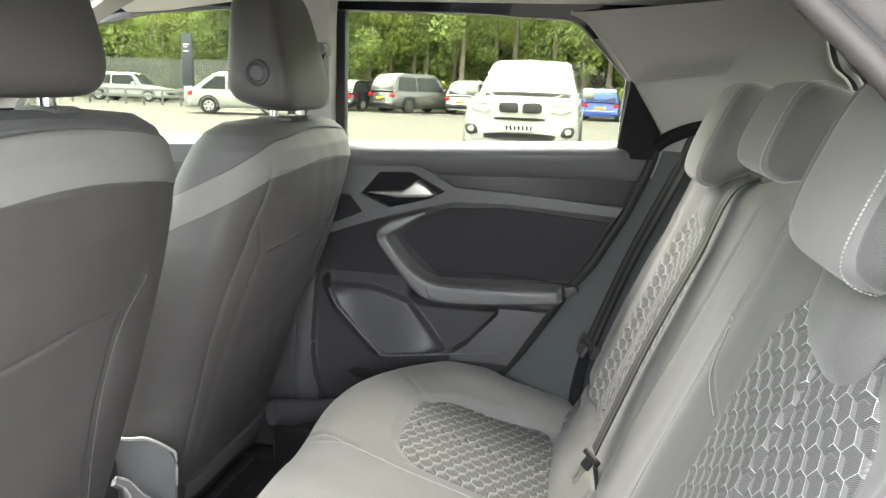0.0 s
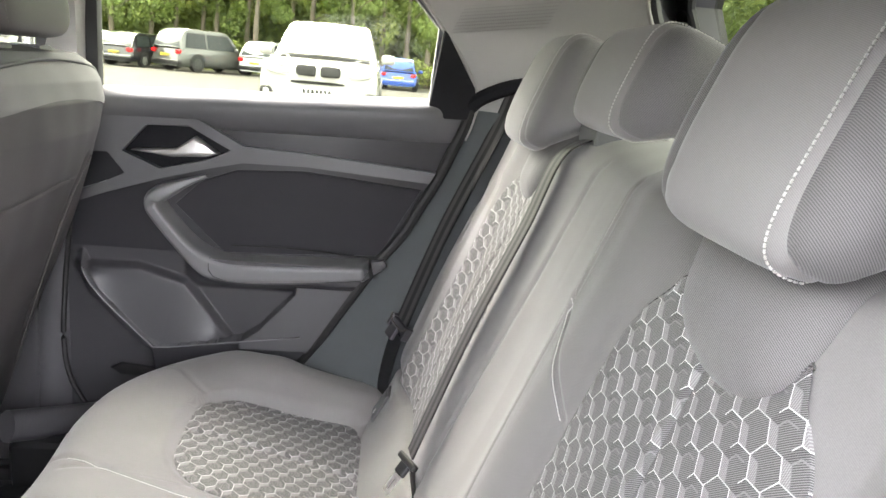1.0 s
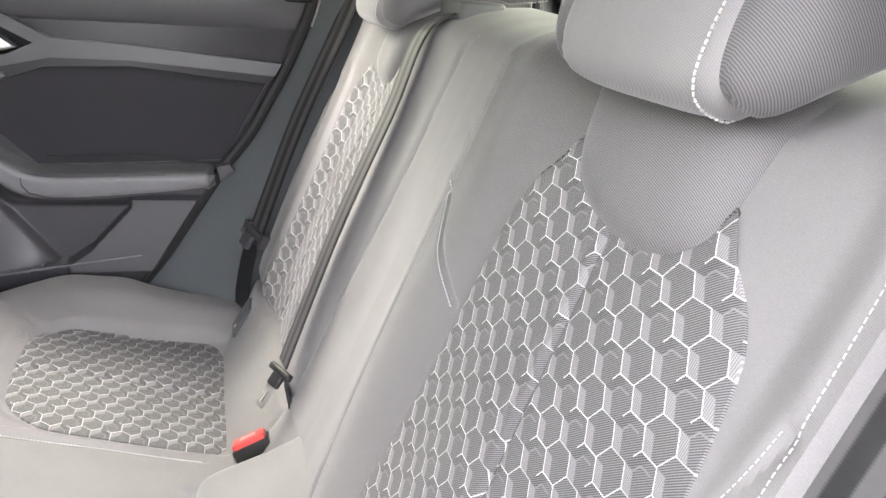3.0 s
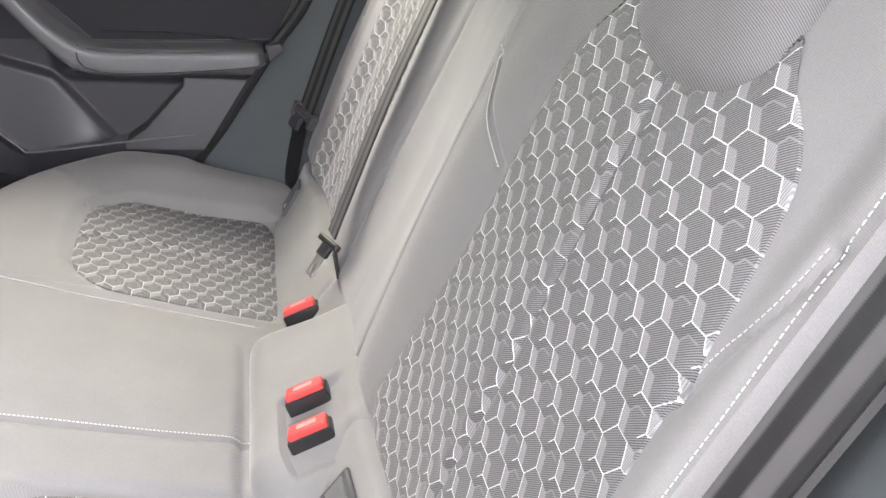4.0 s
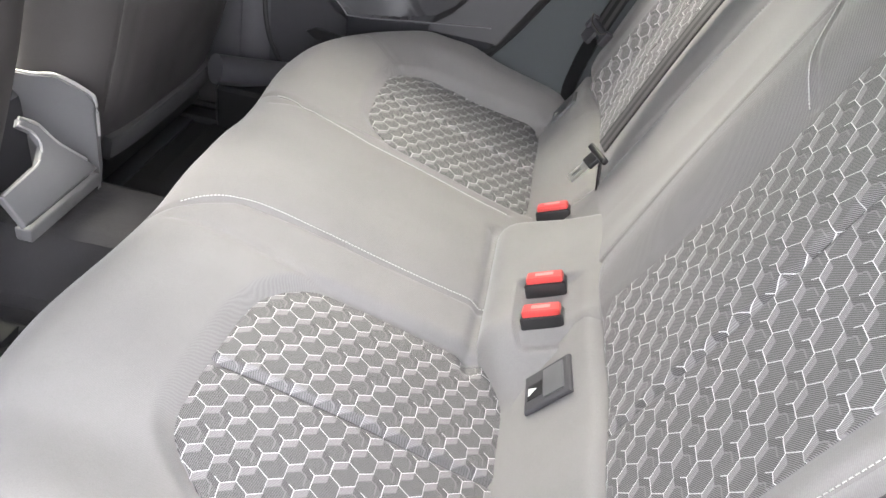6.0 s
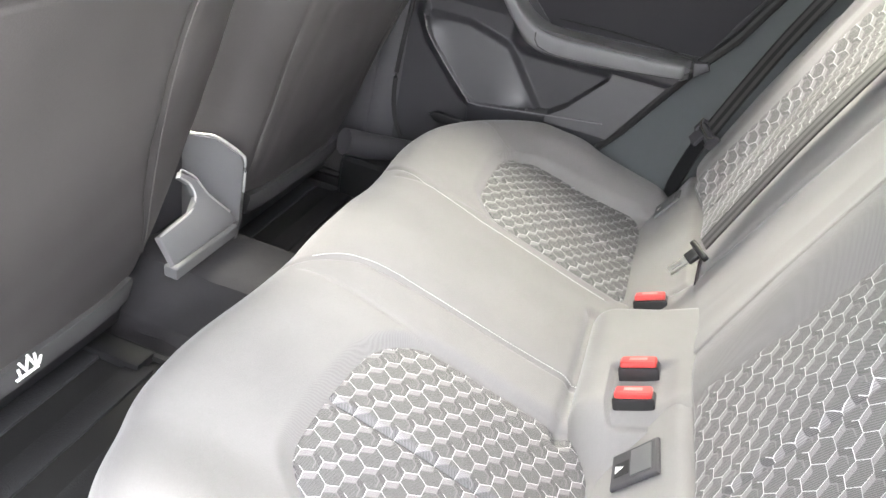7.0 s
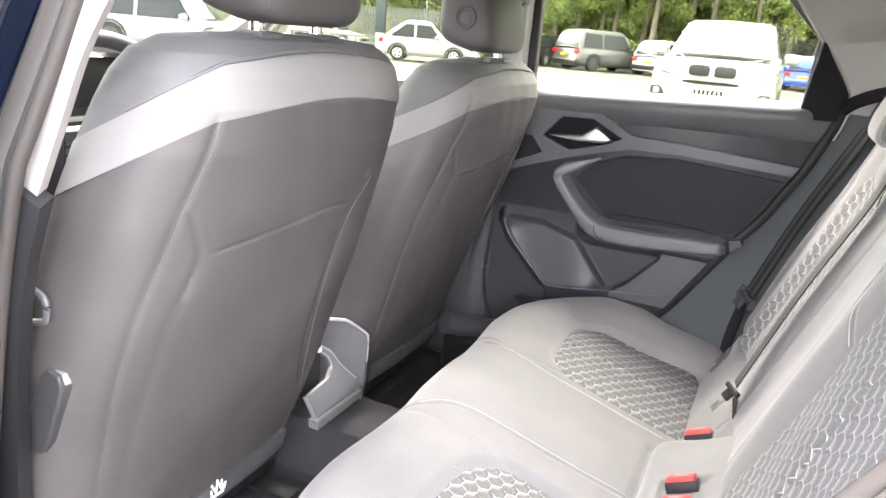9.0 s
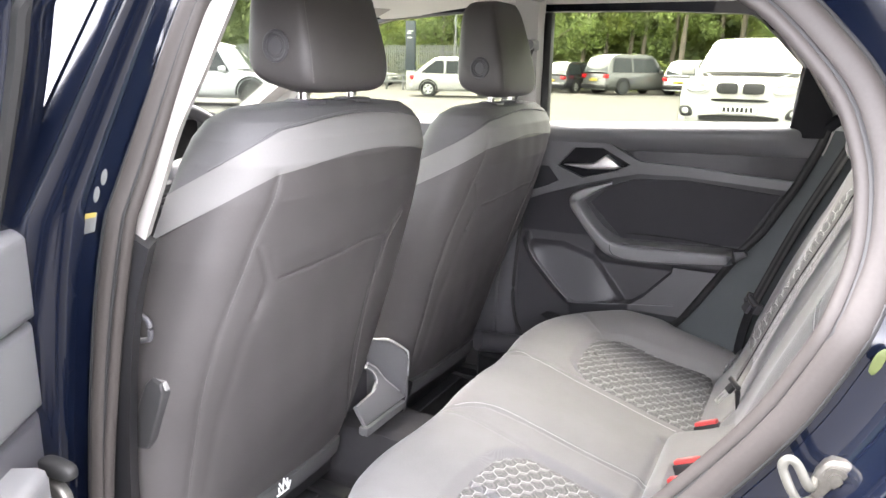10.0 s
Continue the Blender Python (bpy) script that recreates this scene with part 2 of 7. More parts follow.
SEAT_TOP = surface("seat_top_leatherette", (0.074, 0.073, 0.074), 0.70, grain=700, vary=0.08, bump=0.2, dist=0.0006)
STITCH = surface("stitch_thread", (0.52, 0.51, 0.49), 0.7, bump=0.0)
STITCH_CLOTH = surface("stitch_thread_matching", (0.34, 0.33, 0.32), 0.7, bump=0.0)
STITCH_DARK = surface("stitch_thread_grey", (0.088, 0.083, 0.080), 0.7, bump=0.0)
PLASTIC_DARK = surface("dark_grained_plastic", (0.060, 0.059, 0.064), 0.50, grain=900, vary=0.1, bump=0.25, dist=0.0005)
PLASTIC_MID = surface("mid_grey_plastic", (0.130, 0.130, 0.133), 0.40, grain=900, vary=0.06, bump=0.2, dist=0.0005)
PLASTIC_STRIP = surface("door_strip_plastic", (0.094, 0.094, 0.098), 0.36, grain=900, vary=0.06, bump=0.2, dist=0.0005)
PLASTIC_BLACK = surface("black_plastic", (0.014, 0.014, 0.015), 0.35, grain=900, vary=0.1, bump=0.08)
SIDE_TRIM = surface("side_trim_plastic", (0.070, 0.079, 0.082), 0.6, grain=1000, vary=0.05, bump=0.2, dist=0.0005)
PILLAR_TRIM = surface("pillar_trim", (0.40, 0.39, 0.375), 0.7, grain=1000, vary=0.04, bump=0.15, dist=0.0005)
PILLAR_PALE = surface("pillar_trim_pale", (0.33, 0.315, 0.295), 0.6, grain=1000, vary=0.04, bump=0.15, dist=0.0005)
HEADLINER = weave("headliner_cloth", (0.66, 0.645, 0.62), pitch=0.002, rough=0.9, vary=0.05)
DOOR_CLOTH = weave("door_insert_cloth", (0.020, 0.0195, 0.0235), rough=0.8)
RUBBER = surface("door_seal_rubber", (0.042, 0.037, 0.034), 0.55, grain=300, vary=0.08, bump=0.1)
RUBBER_BLACK = surface("black_rubber", (0.012, 0.012, 0.012), 0.6, bump=0.1)
PAINT = surface("navy_paint", (0.0025, 0.0040, 0.0095), 0.2, coat=1.0, vary=0.05, bump=0.0, rough_vary=0.03)
SILVER = surface("satin_silver", (0.72, 0.71, 0.69), 0.3, metal=0.9, vary=0.03, bump=0.05)
CHROME = surface("chrome", (0.85, 0.85, 0.85), 0.08, metal=1.0, vary=0.02, bump=0.0, rough_vary=0.03)
STEEL = surface("bare_steel", (0.13, 0.124, 0.11), 0.35, metal=0.75, vary=0.15, blotch=40, bump=0.2)
BUCKLE_RED = surface("buckle_red", (0.62, 0.060, 0.055), 0.4, grain=900, vary=0.04, bump=0.05)
CARPET = surface("black_carpet", (0.030, 0.029, 0.031), 0.95, grain=900, vary=0.25, bump=0.6, dist=0.003)
MAT_RUBBER = ribbed("rubber_floor_mat", (0.02, 0.02, 0.022), 0.09, 0, 0.7, 0.004)
WEBBING = webbing("belt_webbing")
PAINT.node_tree.nodes["Principled BSDF"].inputs["Coat IOR"].default_value = 1.42
PAINT.node_tree.nodes["Principled BSDF"].inputs["Specular IOR Level"].default_value = 0.15
RUBBER.node_tree.nodes["Principled BSDF"].inputs["Specular IOR Level"].default_value = 0.3
GLASS = pane_glass("window_glass", (0.57, 0.585, 0.51), gloss=0.25)
SCREEN_GLASS = pane_glass("windscreen_glass", (0.54, 0.56, 0.515), gloss=0.3)
DARK_GLASS = pane_glass("tinted_glass", (0.25, 0.28, 0.28))
LABEL_WHITE = surface("white_label", (0.8, 0.8, 0.78), 0.5, bump=0.0)
# White label turned grey: the pillar's shade is put into its colour.
LABEL_SHADED = surface("shaded_white_label", (0.12, 0.12, 0.118), 0.5, vary=0.15, blotch=300, bump=0.0)
LABEL_YELLOW = surface("yellow_label", (0.34, 0.26, 0.06), 0.5, bump=0.0)
LABEL_GREEN = surface("green_label", (0.036, 0.047, 0.006), 0.5, bump=0.0)


# ---- mesh tools ----
def thing(name, at, label, category, group="", kind=""):
    ob = new(name)
    ob.location = at
    ob.empty_display_size = 0.1
    ob["ox"], ob["oy"], ob["oz"] = at
    return tagged(ob, label, category, group, kind)


def geo(verts, faces, uvs=None):
    return (np.asarray(verts, float).reshape(-1, 3), [tuple(f) for f in faces], uvs)


def merged(*some):
    vs, fs, n = [], [], 0
    for v, f, _ in some:
        vs.append(v)
        fs += [tuple(i + n for i in q) for q in f]
        n += len(v)
    return np.concatenate(vs), fs, None


def make_mesh(name, g, material, smooth=True, sharp=0.6, at=(0, 0, 0)):
    v, f, uv = g
    me = bpy.data.meshes.new(name)
    me.from_pydata((v - np.array(at)).tolist(), [], f)
    me.materials.append(material)
    if uv is not None:
        layer = me.uv_layers.new(name="UVMap")
        loops = np.empty(len(me.loops), dtype=np.int32)
        me.loops.foreach_get("vertex_index", loops)
        layer.data.foreach_set("uv", np.asarray(uv, float)[loops].ravel())
    if smooth:
        me.shade_smooth()
        if sharp:
            me.set_sharp_from_angle(angle=sharp)
    me.update()
    return me


def part(name, g, material, parent, label="", smooth=True, sharp=0.6):
    """One mesh object under a thing or a part; the vertices are given in the world."""
    top = parent
    while top.parent:
        top = top.parent
    at = (top["ox"], top["oy"], top["oz"]) if "ox" in top else (0, 0, 0)
    ob = new(name, make_mesh(name, g, material, smooth, sharp, at))
    ob.parent = parent
    return tagged(ob, label)


def solo(name, g, material, label, category, kind="", group="", smooth=True, sharp=0.6):
    """A thing of one mesh."""
    ob = new(name, make_mesh(name, g, material, smooth, sharp))
    return tagged(ob, label, category, group, kind)


def grid(P, uv=None, loop=False, flip=False):
    nu, nv = P.shape[:2]
    idx = np.arange(nu * nv).reshape(nu, nv)
    if loop:
        idx = np.concatenate([idx, idx[:1]], 0)
    q = np.stack([idx[:-1, :-1], idx[1:, :-1], idx[1:, 1:], idx[:-1, 1:]], -1).reshape(-1, 4)
    if flip:
        q = q[:, ::-1]
    return P.reshape(-1, 3), q.tolist(), None if uv is None else uv.reshape(-1, 2)


def smooth_path(pts, n, closed=False):
    """Catmull-Rom through the points, n samples."""
    p = np.asarray(pts, float)
    k = len(p)
    t = np.linspace(0, k if closed else k - 1, n, endpoint=not closed)
    i = np.minimum(t.astype(int), (k if closed else k - 1) - 1)
    f = (t - i)[:, None]

    def at(j):
        return p[j % k] if closed else p[np.clip(j, 0, k - 1)]

    a, b, c, d = at(i - 1), at(i), at(i + 1), at(i + 2)
    return 0.5 * (2 * b + (c - a) * f + (2 * a - 5 * b + 4 * c - d) * f ** 2 + (3 * b - a - 3 * c + d) * f ** 3)


def sweep(path, section, up=(0, 0, 1), closed=False, cap=True):
    """A section (list of (side, up)) carried along a path."""
    p = np.asarray(path, float)
    n = len(p)
    if closed:
        t = np.roll(p, -1, 0) - np.roll(p, 1, 0)
    else:
        t = np.gradient(p, axis=0)
    t /= np.maximum(np.linalg.norm(t, axis=1), 1e-9)[:, None]
    up = np.asarray(up, float)
    up = np.broadcast_to(up, p.shape) if up.ndim == 1 else up
    side = np.cross(t, up)
    side /= np.maximum(np.linalg.norm(side, axis=1), 1e-9)[:, None]
    u2 = np.cross(side, t)
    s = np.asarray(section, float)
    P = p[:, None] + side[:, None] * s[None, :, :1] + u2[:, None] * s[None, :, 1:]
    m = len(s)
    idx = np.arange(n * m).reshape(n, m)
    rows = np.concatenate([idx, idx[:1]]) if closed else idx
    cols = np.concatenate([rows, rows[:, :1]], 1)
    q = np.stack([cols[:-1, :-1], cols[:-1, 1:], cols[1:, 1:], cols[1:, :-1]], -1).reshape(-1, 4).tolist()
    if cap and not closed:
        q += [tuple(idx[0][::-1]), tuple(idx[-1])]
    return P.reshape(-1, 3), q, None


def ring(r, n=10, squash=1.0):
    return [(r * math.cos(a), r * squash * math.sin(a)) for a in np.linspace(0, 2 * math.pi, n, endpoint=False)]


def tube(path, r, n=10, up=(0, 0, 1), closed=False, squash=1.0):
    return sweep(path, ring(r, n, squash), up, closed)


def from_bm(bm):
    bm.verts.ensure_lookup_table()
    g = geo([v.co[:] for v in bm.verts], [[v.index for v in f.verts] for f in bm.faces])
    bm.free()
    return g


def block(lo, hi, bevel=0.004, seg=2, turn=None):
    """A box with rounded edges between two corners, turned by a matrix if given."""
    bm = bmesh.new()
    bmesh.ops.create_cube(bm, size=1.0)
    lo, hi = np.array(lo, float), np.array(hi, float)
    for v in bm.verts:
        v.co = Vector(((v.co[0] + 0.5) * (hi - lo)[0] + lo[0], (v.co[1] + 0.5) * (hi - lo)[1] + lo[1], (v.co[2] + 0.5) * (hi - lo)[2] + lo[2]))
    if bevel:
        bmesh.ops.bevel(bm, geom=bm.edges[:], offset=bevel, segments=seg, affect="EDGES", profile=0.6, clamp_overlap=True)
    if turn is not None:
        bm.transform(turn)
    bm.verts.index_update()
    return from_bm(bm)


def pillow(c, half, p=4.0, n=28, shape=None):
    """A bulged box: centre, half sizes, squareness p; shape(X) may bend the unit body."""
    fs, vs, k = [], [], 0
    lin = np.tan(np.linspace(-math.pi / 4, math.pi / 4, n))
    a, b = np.meshgrid(lin, lin, indexing="ij")
    for ax in range(3):
        for sg in (-1, 1):
            X = np.zeros((n, n, 3))
            X[..., ax] = sg
            X[..., (ax + 1) % 3] = a * sg
            X[..., (ax + 2) % 3] = b
            X /= (np.abs(X) ** p).sum(-1, keepdims=True) ** (1 / p)
            v, f, _ = grid(X)
            vs.append(v)
            fs += [tuple(i + k for i in q) for q in f]
            k += len(v)
    X = np.concatenate(vs)
    # weld the seams
    key = np.round(X, 5)
    uniq, inv = np.unique(key, axis=0, return_inverse=True)
    inv = inv.ravel()
    fs = [tuple(int(inv[i]) for i in q) for q in fs]
    X = uniq.copy()
    if shape:
        X = shape(X)
    return X * np.array(half) + np.array(c), fs, None


def plate(outer, holes, place, thick):
    """A flat plate with holes: 2D outlines, place(a, b, d) gives the world point at depth d."""
    from mathutils.geometry import tessellate_polygon
    loops = [outer, *holes]
    tris = tessellate_polygon([[Vector((a, b, 0)) for a, b in lp] for lp in loops])
    flat = [q for lp in loops for q in lp]
    n = len(flat)
    v = [place(a, b, 0) for a, b in flat] + [place(a, b, thick) for a, b in flat]
    f = [tuple(t) for t in tris] + [tuple(i + n for i in t[::-1]) for t in tris]
    k = 0
    for lp in loops:
        m = len(lp)
        f += [(k + i, k + (i + 1) % m, n + k + (i + 1) % m, n + k + i) for i in range(m)]
        k += m
    bm = bmesh.new()
    bv = [bm.verts.new(q) for q in v]
    for q in f:
        bm.faces.new([bv[i] for i in q])
    bmesh.ops.recalc_face_normals(bm, faces=bm.faces[:])
    bm.verts.index_update()
    return from_bm(bm)


def prism(poly, place, depth, bevel=0.004, seg=2, round_n=0, taper=0.0):
    """A polygon raised by depth with a bevelled top edge; place(a, b, d)."""
    pts = np.asarray(poly, float)
    if round_n:
        pts = chaikin(pts, round_n)
    c = pts.mean(0)
    area = 0.5 * np.sum(pts[:, 0] * np.roll(pts[:, 1], -1) - np.roll(pts[:, 0], -1) * pts[:, 1])
    if area < 0:
        pts = pts[::-1]
    # inward normals for the bevel rings
    e1 = pts - np.roll(pts, 1, 0)
    e2 = np.roll(pts, -1, 0) - pts
    e1 /= np.linalg.norm(e1, axis=1)[:, None]
    e2 /= np.linalg.norm(e2, axis=1)[:, None]
    nrm = np.stack([-(e1[:, 1] + e2[:, 1]), e1[:, 0] + e2[:, 0]], 1)
    nrm /= np.maximum((nrm ** 2).sum(1), 0.6)[:, None]
    nrm *= 2
    rings = [(taper * -1.0, 0.0)] + [(bevel * (1 - math.cos(a)), depth - bevel * (1 - math.sin(a))) for a in np.linspace(0, math.pi / 2, seg + 1)]
    v, f = [], []
    m = len(pts)
    for inset, d in rings:
        for q, k in zip(pts, nrm):
            a, b = q + k * inset
            v.append(place(a, b, d))
    for r in range(len(rings) - 1):
        f += [(r * m + i, r * m + (i + 1) % m, (r + 1) * m + (i + 1) % m, (r + 1) * m + i) for i in range(m)]
    from mathutils.geometry import tessellate_polygon
    base = (len(rings) - 1) * m
    top = [Vector((*(q + k * rings[-1][0]), 0)) for q, k in zip(pts, nrm)]
    f += [tuple(base + i for i in t) for t in tessellate_polygon([top])]
    bm = bmesh.new()
    bv = [bm.verts.new(q) for q in v]
    for q in f:
        try:
            bm.faces.new([bv[i] for i in q])
        except ValueError:
            pass
    bmesh.ops.recalc_face_normals(bm, faces=bm.faces[:])
    bm.verts.index_update()
    return from_bm(bm)


def chaikin(pts, n):
    p = np.asarray(pts, float)
    for _ in range(n):
        q = np.roll(p, -1, 0)
        p = np.stack([0.8 * p + 0.2 * q, 0.2 * p + 0.8 * q], 1).reshape(-1, p.shape[1])
    return p


def resample(p, n, closed=True):
    p = np.asarray(p, float)
    if closed:
        p = np.concatenate([p, p[:1]])
    d = np.r_[0, np.cumsum(np.linalg.norm(np.diff(p, axis=0), axis=1))]
    t = np.linspace(0, d[-1], n, endpoint=not closed)
    return np.stack([np.interp(t, d, p[:, k]) for k in range(p.shape[1])], 1)


def panel(poly, surf, rings=40, n=200, rim=0.006, puff=0.004, round_n=3):
    """A sewn-on panel: an outline in (a, b) metres filled by rings, puffed above surf(a, b, h)."""
    edge = resample(chaikin(poly, round_n), n)
    c = edge.mean(0)
    r = np.linspace(0.0, 1.0, rings)
    A = c + (edge - c)[:, None] * r[None, :, None]
    # distance to the rim, roughly
    dist = np.linalg.norm(edge - c, axis=1)[:, None] * (1 - r[None])
    h = puff * (1 - np.exp(-dist / rim)) - 0.003 * (dist < 1e-6)
    P = surf(A[..., 0], A[..., 1], h)
    return grid(P, A, loop=True)


def column_panel(poly, surf, cols, rows, fold, rim=0.006, puff=0.004, round_n=3, crease=0.0036, width=0.0038, across=False, turn=1):
    """A sewn-on panel laid out in straight columns from its lower to its upper outline, with a sewn crease and its puckers.
    The columns stand along a, the crease runs along b at a = fold(b); with across=True the other way about. UVs: e and up, in metres."""
    edge = chaikin(poly, round_n)
    loop = np.concatenate([edge, edge[:1]])
    k = 1 if across else 0
    lo_c, hi_c = edge[:, k].min() + 5e-4, edge[:, k].max() - 5e-4
    f0 = float(np.mean(fold(edge[:, 1 - k])))
    # columns stand closer at the crease and at both ends
    q = np.linspace(0, 1, cols // 2)
    q = q - 0.93 * np.sin(2 * math.pi * q) / (2 * math.pi)
    cs = np.concatenate([lo_c + (f0 - lo_c) * q, f0 + (hi_c - f0) * q[1:]])
    cs = np.unique(np.round(np.sort(np.concatenate([cs, f0 + np.linspace(-0.016, 0.016, 33)])), 6))
    A = np.empty((len(cs), rows, 2))
    r = 0.5 - 0.5 * np.cos(np.linspace(0, math.pi, rows))
    r = 0.35 * r + 0.65 * np.linspace(0, 1, rows)
    for i, c in enumerate(cs):
        d0, d1 = loop[:-1, k] - c, loop[1:, k] - c
        hit = np.nonzero(d0 * d1 <= 0)[0]
        q = d0[hit] / (d0[hit] - d1[hit] + 1e-12)
        other = loop[hit, 1 - k] + q * (loop[hit + 1, 1 - k] - loop[hit, 1 - k])
        A[i, :, 1 - k] = other.min() + (other.max() - other.min()) * r
        A[i, :, k] = c
    # bring the straight columns on to the crease's own line
    bend = fold(A[..., 1 - k]) - f0
    A[..., k] += bend * np.exp(-((A[..., k] - f0) / 0.07) ** 2)
    a, b = A[..., 0], A[..., 1]
    dist = dist_to(a, b, loop)
    h = 0.002 + puff * (1 - np.exp(-dist / rim)) - 0.006 * (dist < 4e-4)
    x = A[..., k] - fold(A[..., 1 - k])
    beat = np.sin(A[..., 1 - k] * 2 * math.pi / 0.0375)
    h = h - crease * np.exp(-(x / width) ** 2) + 0.0010 * np.exp(-((x + 0.010) / 0.007) ** 2) * (0.8 + beat)
    uv = np.stack([turn * (b if across else a), a if across else b], -1)
    return grid(surf(a, b, h), uv)


def dist_to(a, b, path):
    """Distance from points to a polyline in the same plane."""
    path = np.asarray(path, float)
    best = np.full(a.shape, 9.0)
    for (x0, y0), (x1, y1) in zip(path[:-1], path[1:]):
        dx, dy = x1 - x0, y1 - y0
        t = np.clip(((a - x0) * dx + (b - y0) * dy) / max(dx * dx + dy * dy, 1e-12), 0, 1)
        best = np.minimum(best, np.hypot(a - x0 - t * dx, b - y0 - t * dy))
    return best


def inside(a, b, poly):
    poly = np.asarray(poly, float)
    res = np.zeros(a.shape, bool)
    x1, y1 = poly[-1]
    for x2, y2 in poly:
        cond = (y1 > b) != (y2 > b)
        xs = (x2 - x1) * (b - y1) / (y2 - y1 + 1e-12) + x1
        res ^= cond & (a < xs)
        x1, y1 = x2, y2
    return res


def step(x, lo, hi):
    t = np.clip((x - lo) / (hi - lo), 0, 1)
    return t * t * (3 - 2 * t)


def stitches(path, normals, length=0.0028, gap=0.0014, r=0.0007, lift=0.0004):
    """Small spindle-shaped thread lengths along a path."""
    p = np.asarray(path, float)
    nrm = np.asarray(normals, float)
    d = np.r_[0, np.cumsum(np.linalg.norm(np.diff(p, axis=0), axis=1))]
    out = []
    sec = ring(1.0, 5)
    for s in np.arange(0, d[-1] - length, length + gap):
        t = np.linspace(s, s + length, 4)
        q = np.stack([np.interp(t, d, p[:, k]) for k in range(3)], 1)
        nn = np.array([np.interp(s, d, nrm[:, k]) for k in range(3)])
        q = q + nn * lift
        q[1:3] += nn * r * 0.4
        v, f, _ = sweep(q, [(x * r, y * r) for x, y in sec], nn)
        out.append((v, f, None))
    return merged(*out)


# ---- the car's shell ----
MID = 0.03
FAR_Y = 0.66
REAR_Z = [0.30, 0.36, 0.42, 0.507, 0.55, 0.736, 0.80, 0.934, 1.03, 1.097]
REAR_X = [-0.33, -0.30, -0.25, -0.183, -0.148, -0.032, 0.016, 0.086, 0.122, 0.134]


def rear_edge(z):
    return np.interp(z, REAR_Z, REAR_X)


def far(a, b, d):
    """On the far side wall; d comes into the car."""
    return (a, FAR_Y - d, b)


def near(a, b, d):
    """On the near body side, which leans in above the waist, more so behind; d goes outwards."""
    lean = 0.26 + 0.36 * float(step(a, -0.3, 0.0)) * (1 - float(step(d, 0.008, 0.05)))
    return (a, -0.695 + lean * max(0.0, b - 1.0) - d * (1 - 1.1 * min(max(0.0, b - 0.85), 0.5)), b)


def ruled(a, b, n=40, m=8, bulge=None):
    """A sheet between two curves of as many points."""
    A, B = smooth_path(a, n), smooth_path(b, n)
    t = np.linspace(0, 1, m)[None, :, None]
    P = A[:, None] * (1 - t) + B[:, None] * t
    if bulge is not None:
        P = P + np.array(bulge) * (4 * t * (1 - t))
    return grid(P)


# floor: sills, footwells, tunnel
fx, fy = np.meshgrid(np.linspace(-1.75, 0.75, 90), np.linspace(-0.70, 0.74, 90), indexing="ij")
fz = 0.275 + 0.115 * step(0.115 - np.abs(fy - 0.02), 0.0, 0.05) * step(-fx, 0.30, 0.40)
fz = fz + 0.10 * step(np.abs(fy - 0.02), 0.585, 0.64) + 0.004 * np.sin(fx * 90) * np.sin(fy * 70)
solo("floor", grid(np.stack([fx, fy, fz], -1)), CARPET, "black carpeted car floor with a raised centre tunnel", "floor", "structure")
solo("underbody", block((-1.75, -0.74, 0.22), (0.85, 0.76, 0.262), 0.02), RUBBER_BLACK, "black underside plate of the car", "underbody", "structure")

# headliner and roof skin
rx, ry = np.meshgrid(np.linspace(-1.12, 0.48, 40), np.linspace(-0.60, 0.66, 40), indexing="ij")
rz = 1.398 - 0.043 * (np.abs(ry - MID) / 0.63) ** 4 - 0.05 * step(rx, 0.15, 0.62) - 0.03 * step(-rx, 0.75, 1.12)
solo("ceiling", grid(np.stack([rx, ry, rz], -1), flip=True), HEADLINER, "pale grey cloth headliner of the car", "headliner", "structure")
oz = rz + 0.05
solo("roof", grid(np.stack([rx * 1.03, ry * 1.08, oz], -1)), PAINT, "navy painted outer roof skin of the car", "roof", "structure")

# far side: upper frame with two windows, in pale trim
WIN_REAR = [(-0.588, 1.030), (-0.592, 1.340), (-0.30, 1.338), (-0.085, 1.328), (-0.055, 1.318), (0.053, 1.207), (0.044, 1.045)]
WIN_FRONT = [(-1.50, 1.0), (-1.44, 1.10), (-1.31, 1.25), (-1.25, 1.295), (-1.09, 1.328), (-0.87, 1.342), (-0.70, 1.342), (-0.685, 1.03)]
solo("wall_far", plate([(-1.70, 0.92), (-1.40, 1.27), (-1.15, 1.385), (0.10, 1.385), (0.20, 1.02), (0.10, 0.98)], [WIN_REAR, WIN_FRONT], lambda a, b, d: (a, FAR_Y + 0.01 + d, b), 0.05), PILLAR_TRIM, "grey side frame of the car round its closed windows", "side frame", "structure")
frame_r = np.array([(a, FAR_Y + 0.006, b) for a, b in resample(WIN_REAR, 120)])
window_1 = thing("window_1", (-0.27, FAR_Y, 1.05), "closed side window with a black rubber edge", "window", kind="structure")
part("window_frame", sweep(frame_r, [(-0.002, -0.006), (0.002, -0.006), (0.002, 0.004), (-0.002, 0.004)], (0, 1, 0), closed=True), PLASTIC_MID, window_1)
part("front_channel", block((-0.597, FAR_Y - 0.006, 1.03), (-0.574, FAR_Y + 0.02, 1.336), 0.004), RUBBER_BLACK, window_1, "black rubber channel")
pane = part("pane", plate(WIN_REAR, [], lambda a, b, d: (a, FAR_Y + 0.03 + d, b), 0.004), GLASS, window_1, smooth=False)
pane.visible_shadow = False
window_2 = thing("window_2", (-1.05, FAR_Y, 1.05), "closed front passenger window", "window", kind="structure")
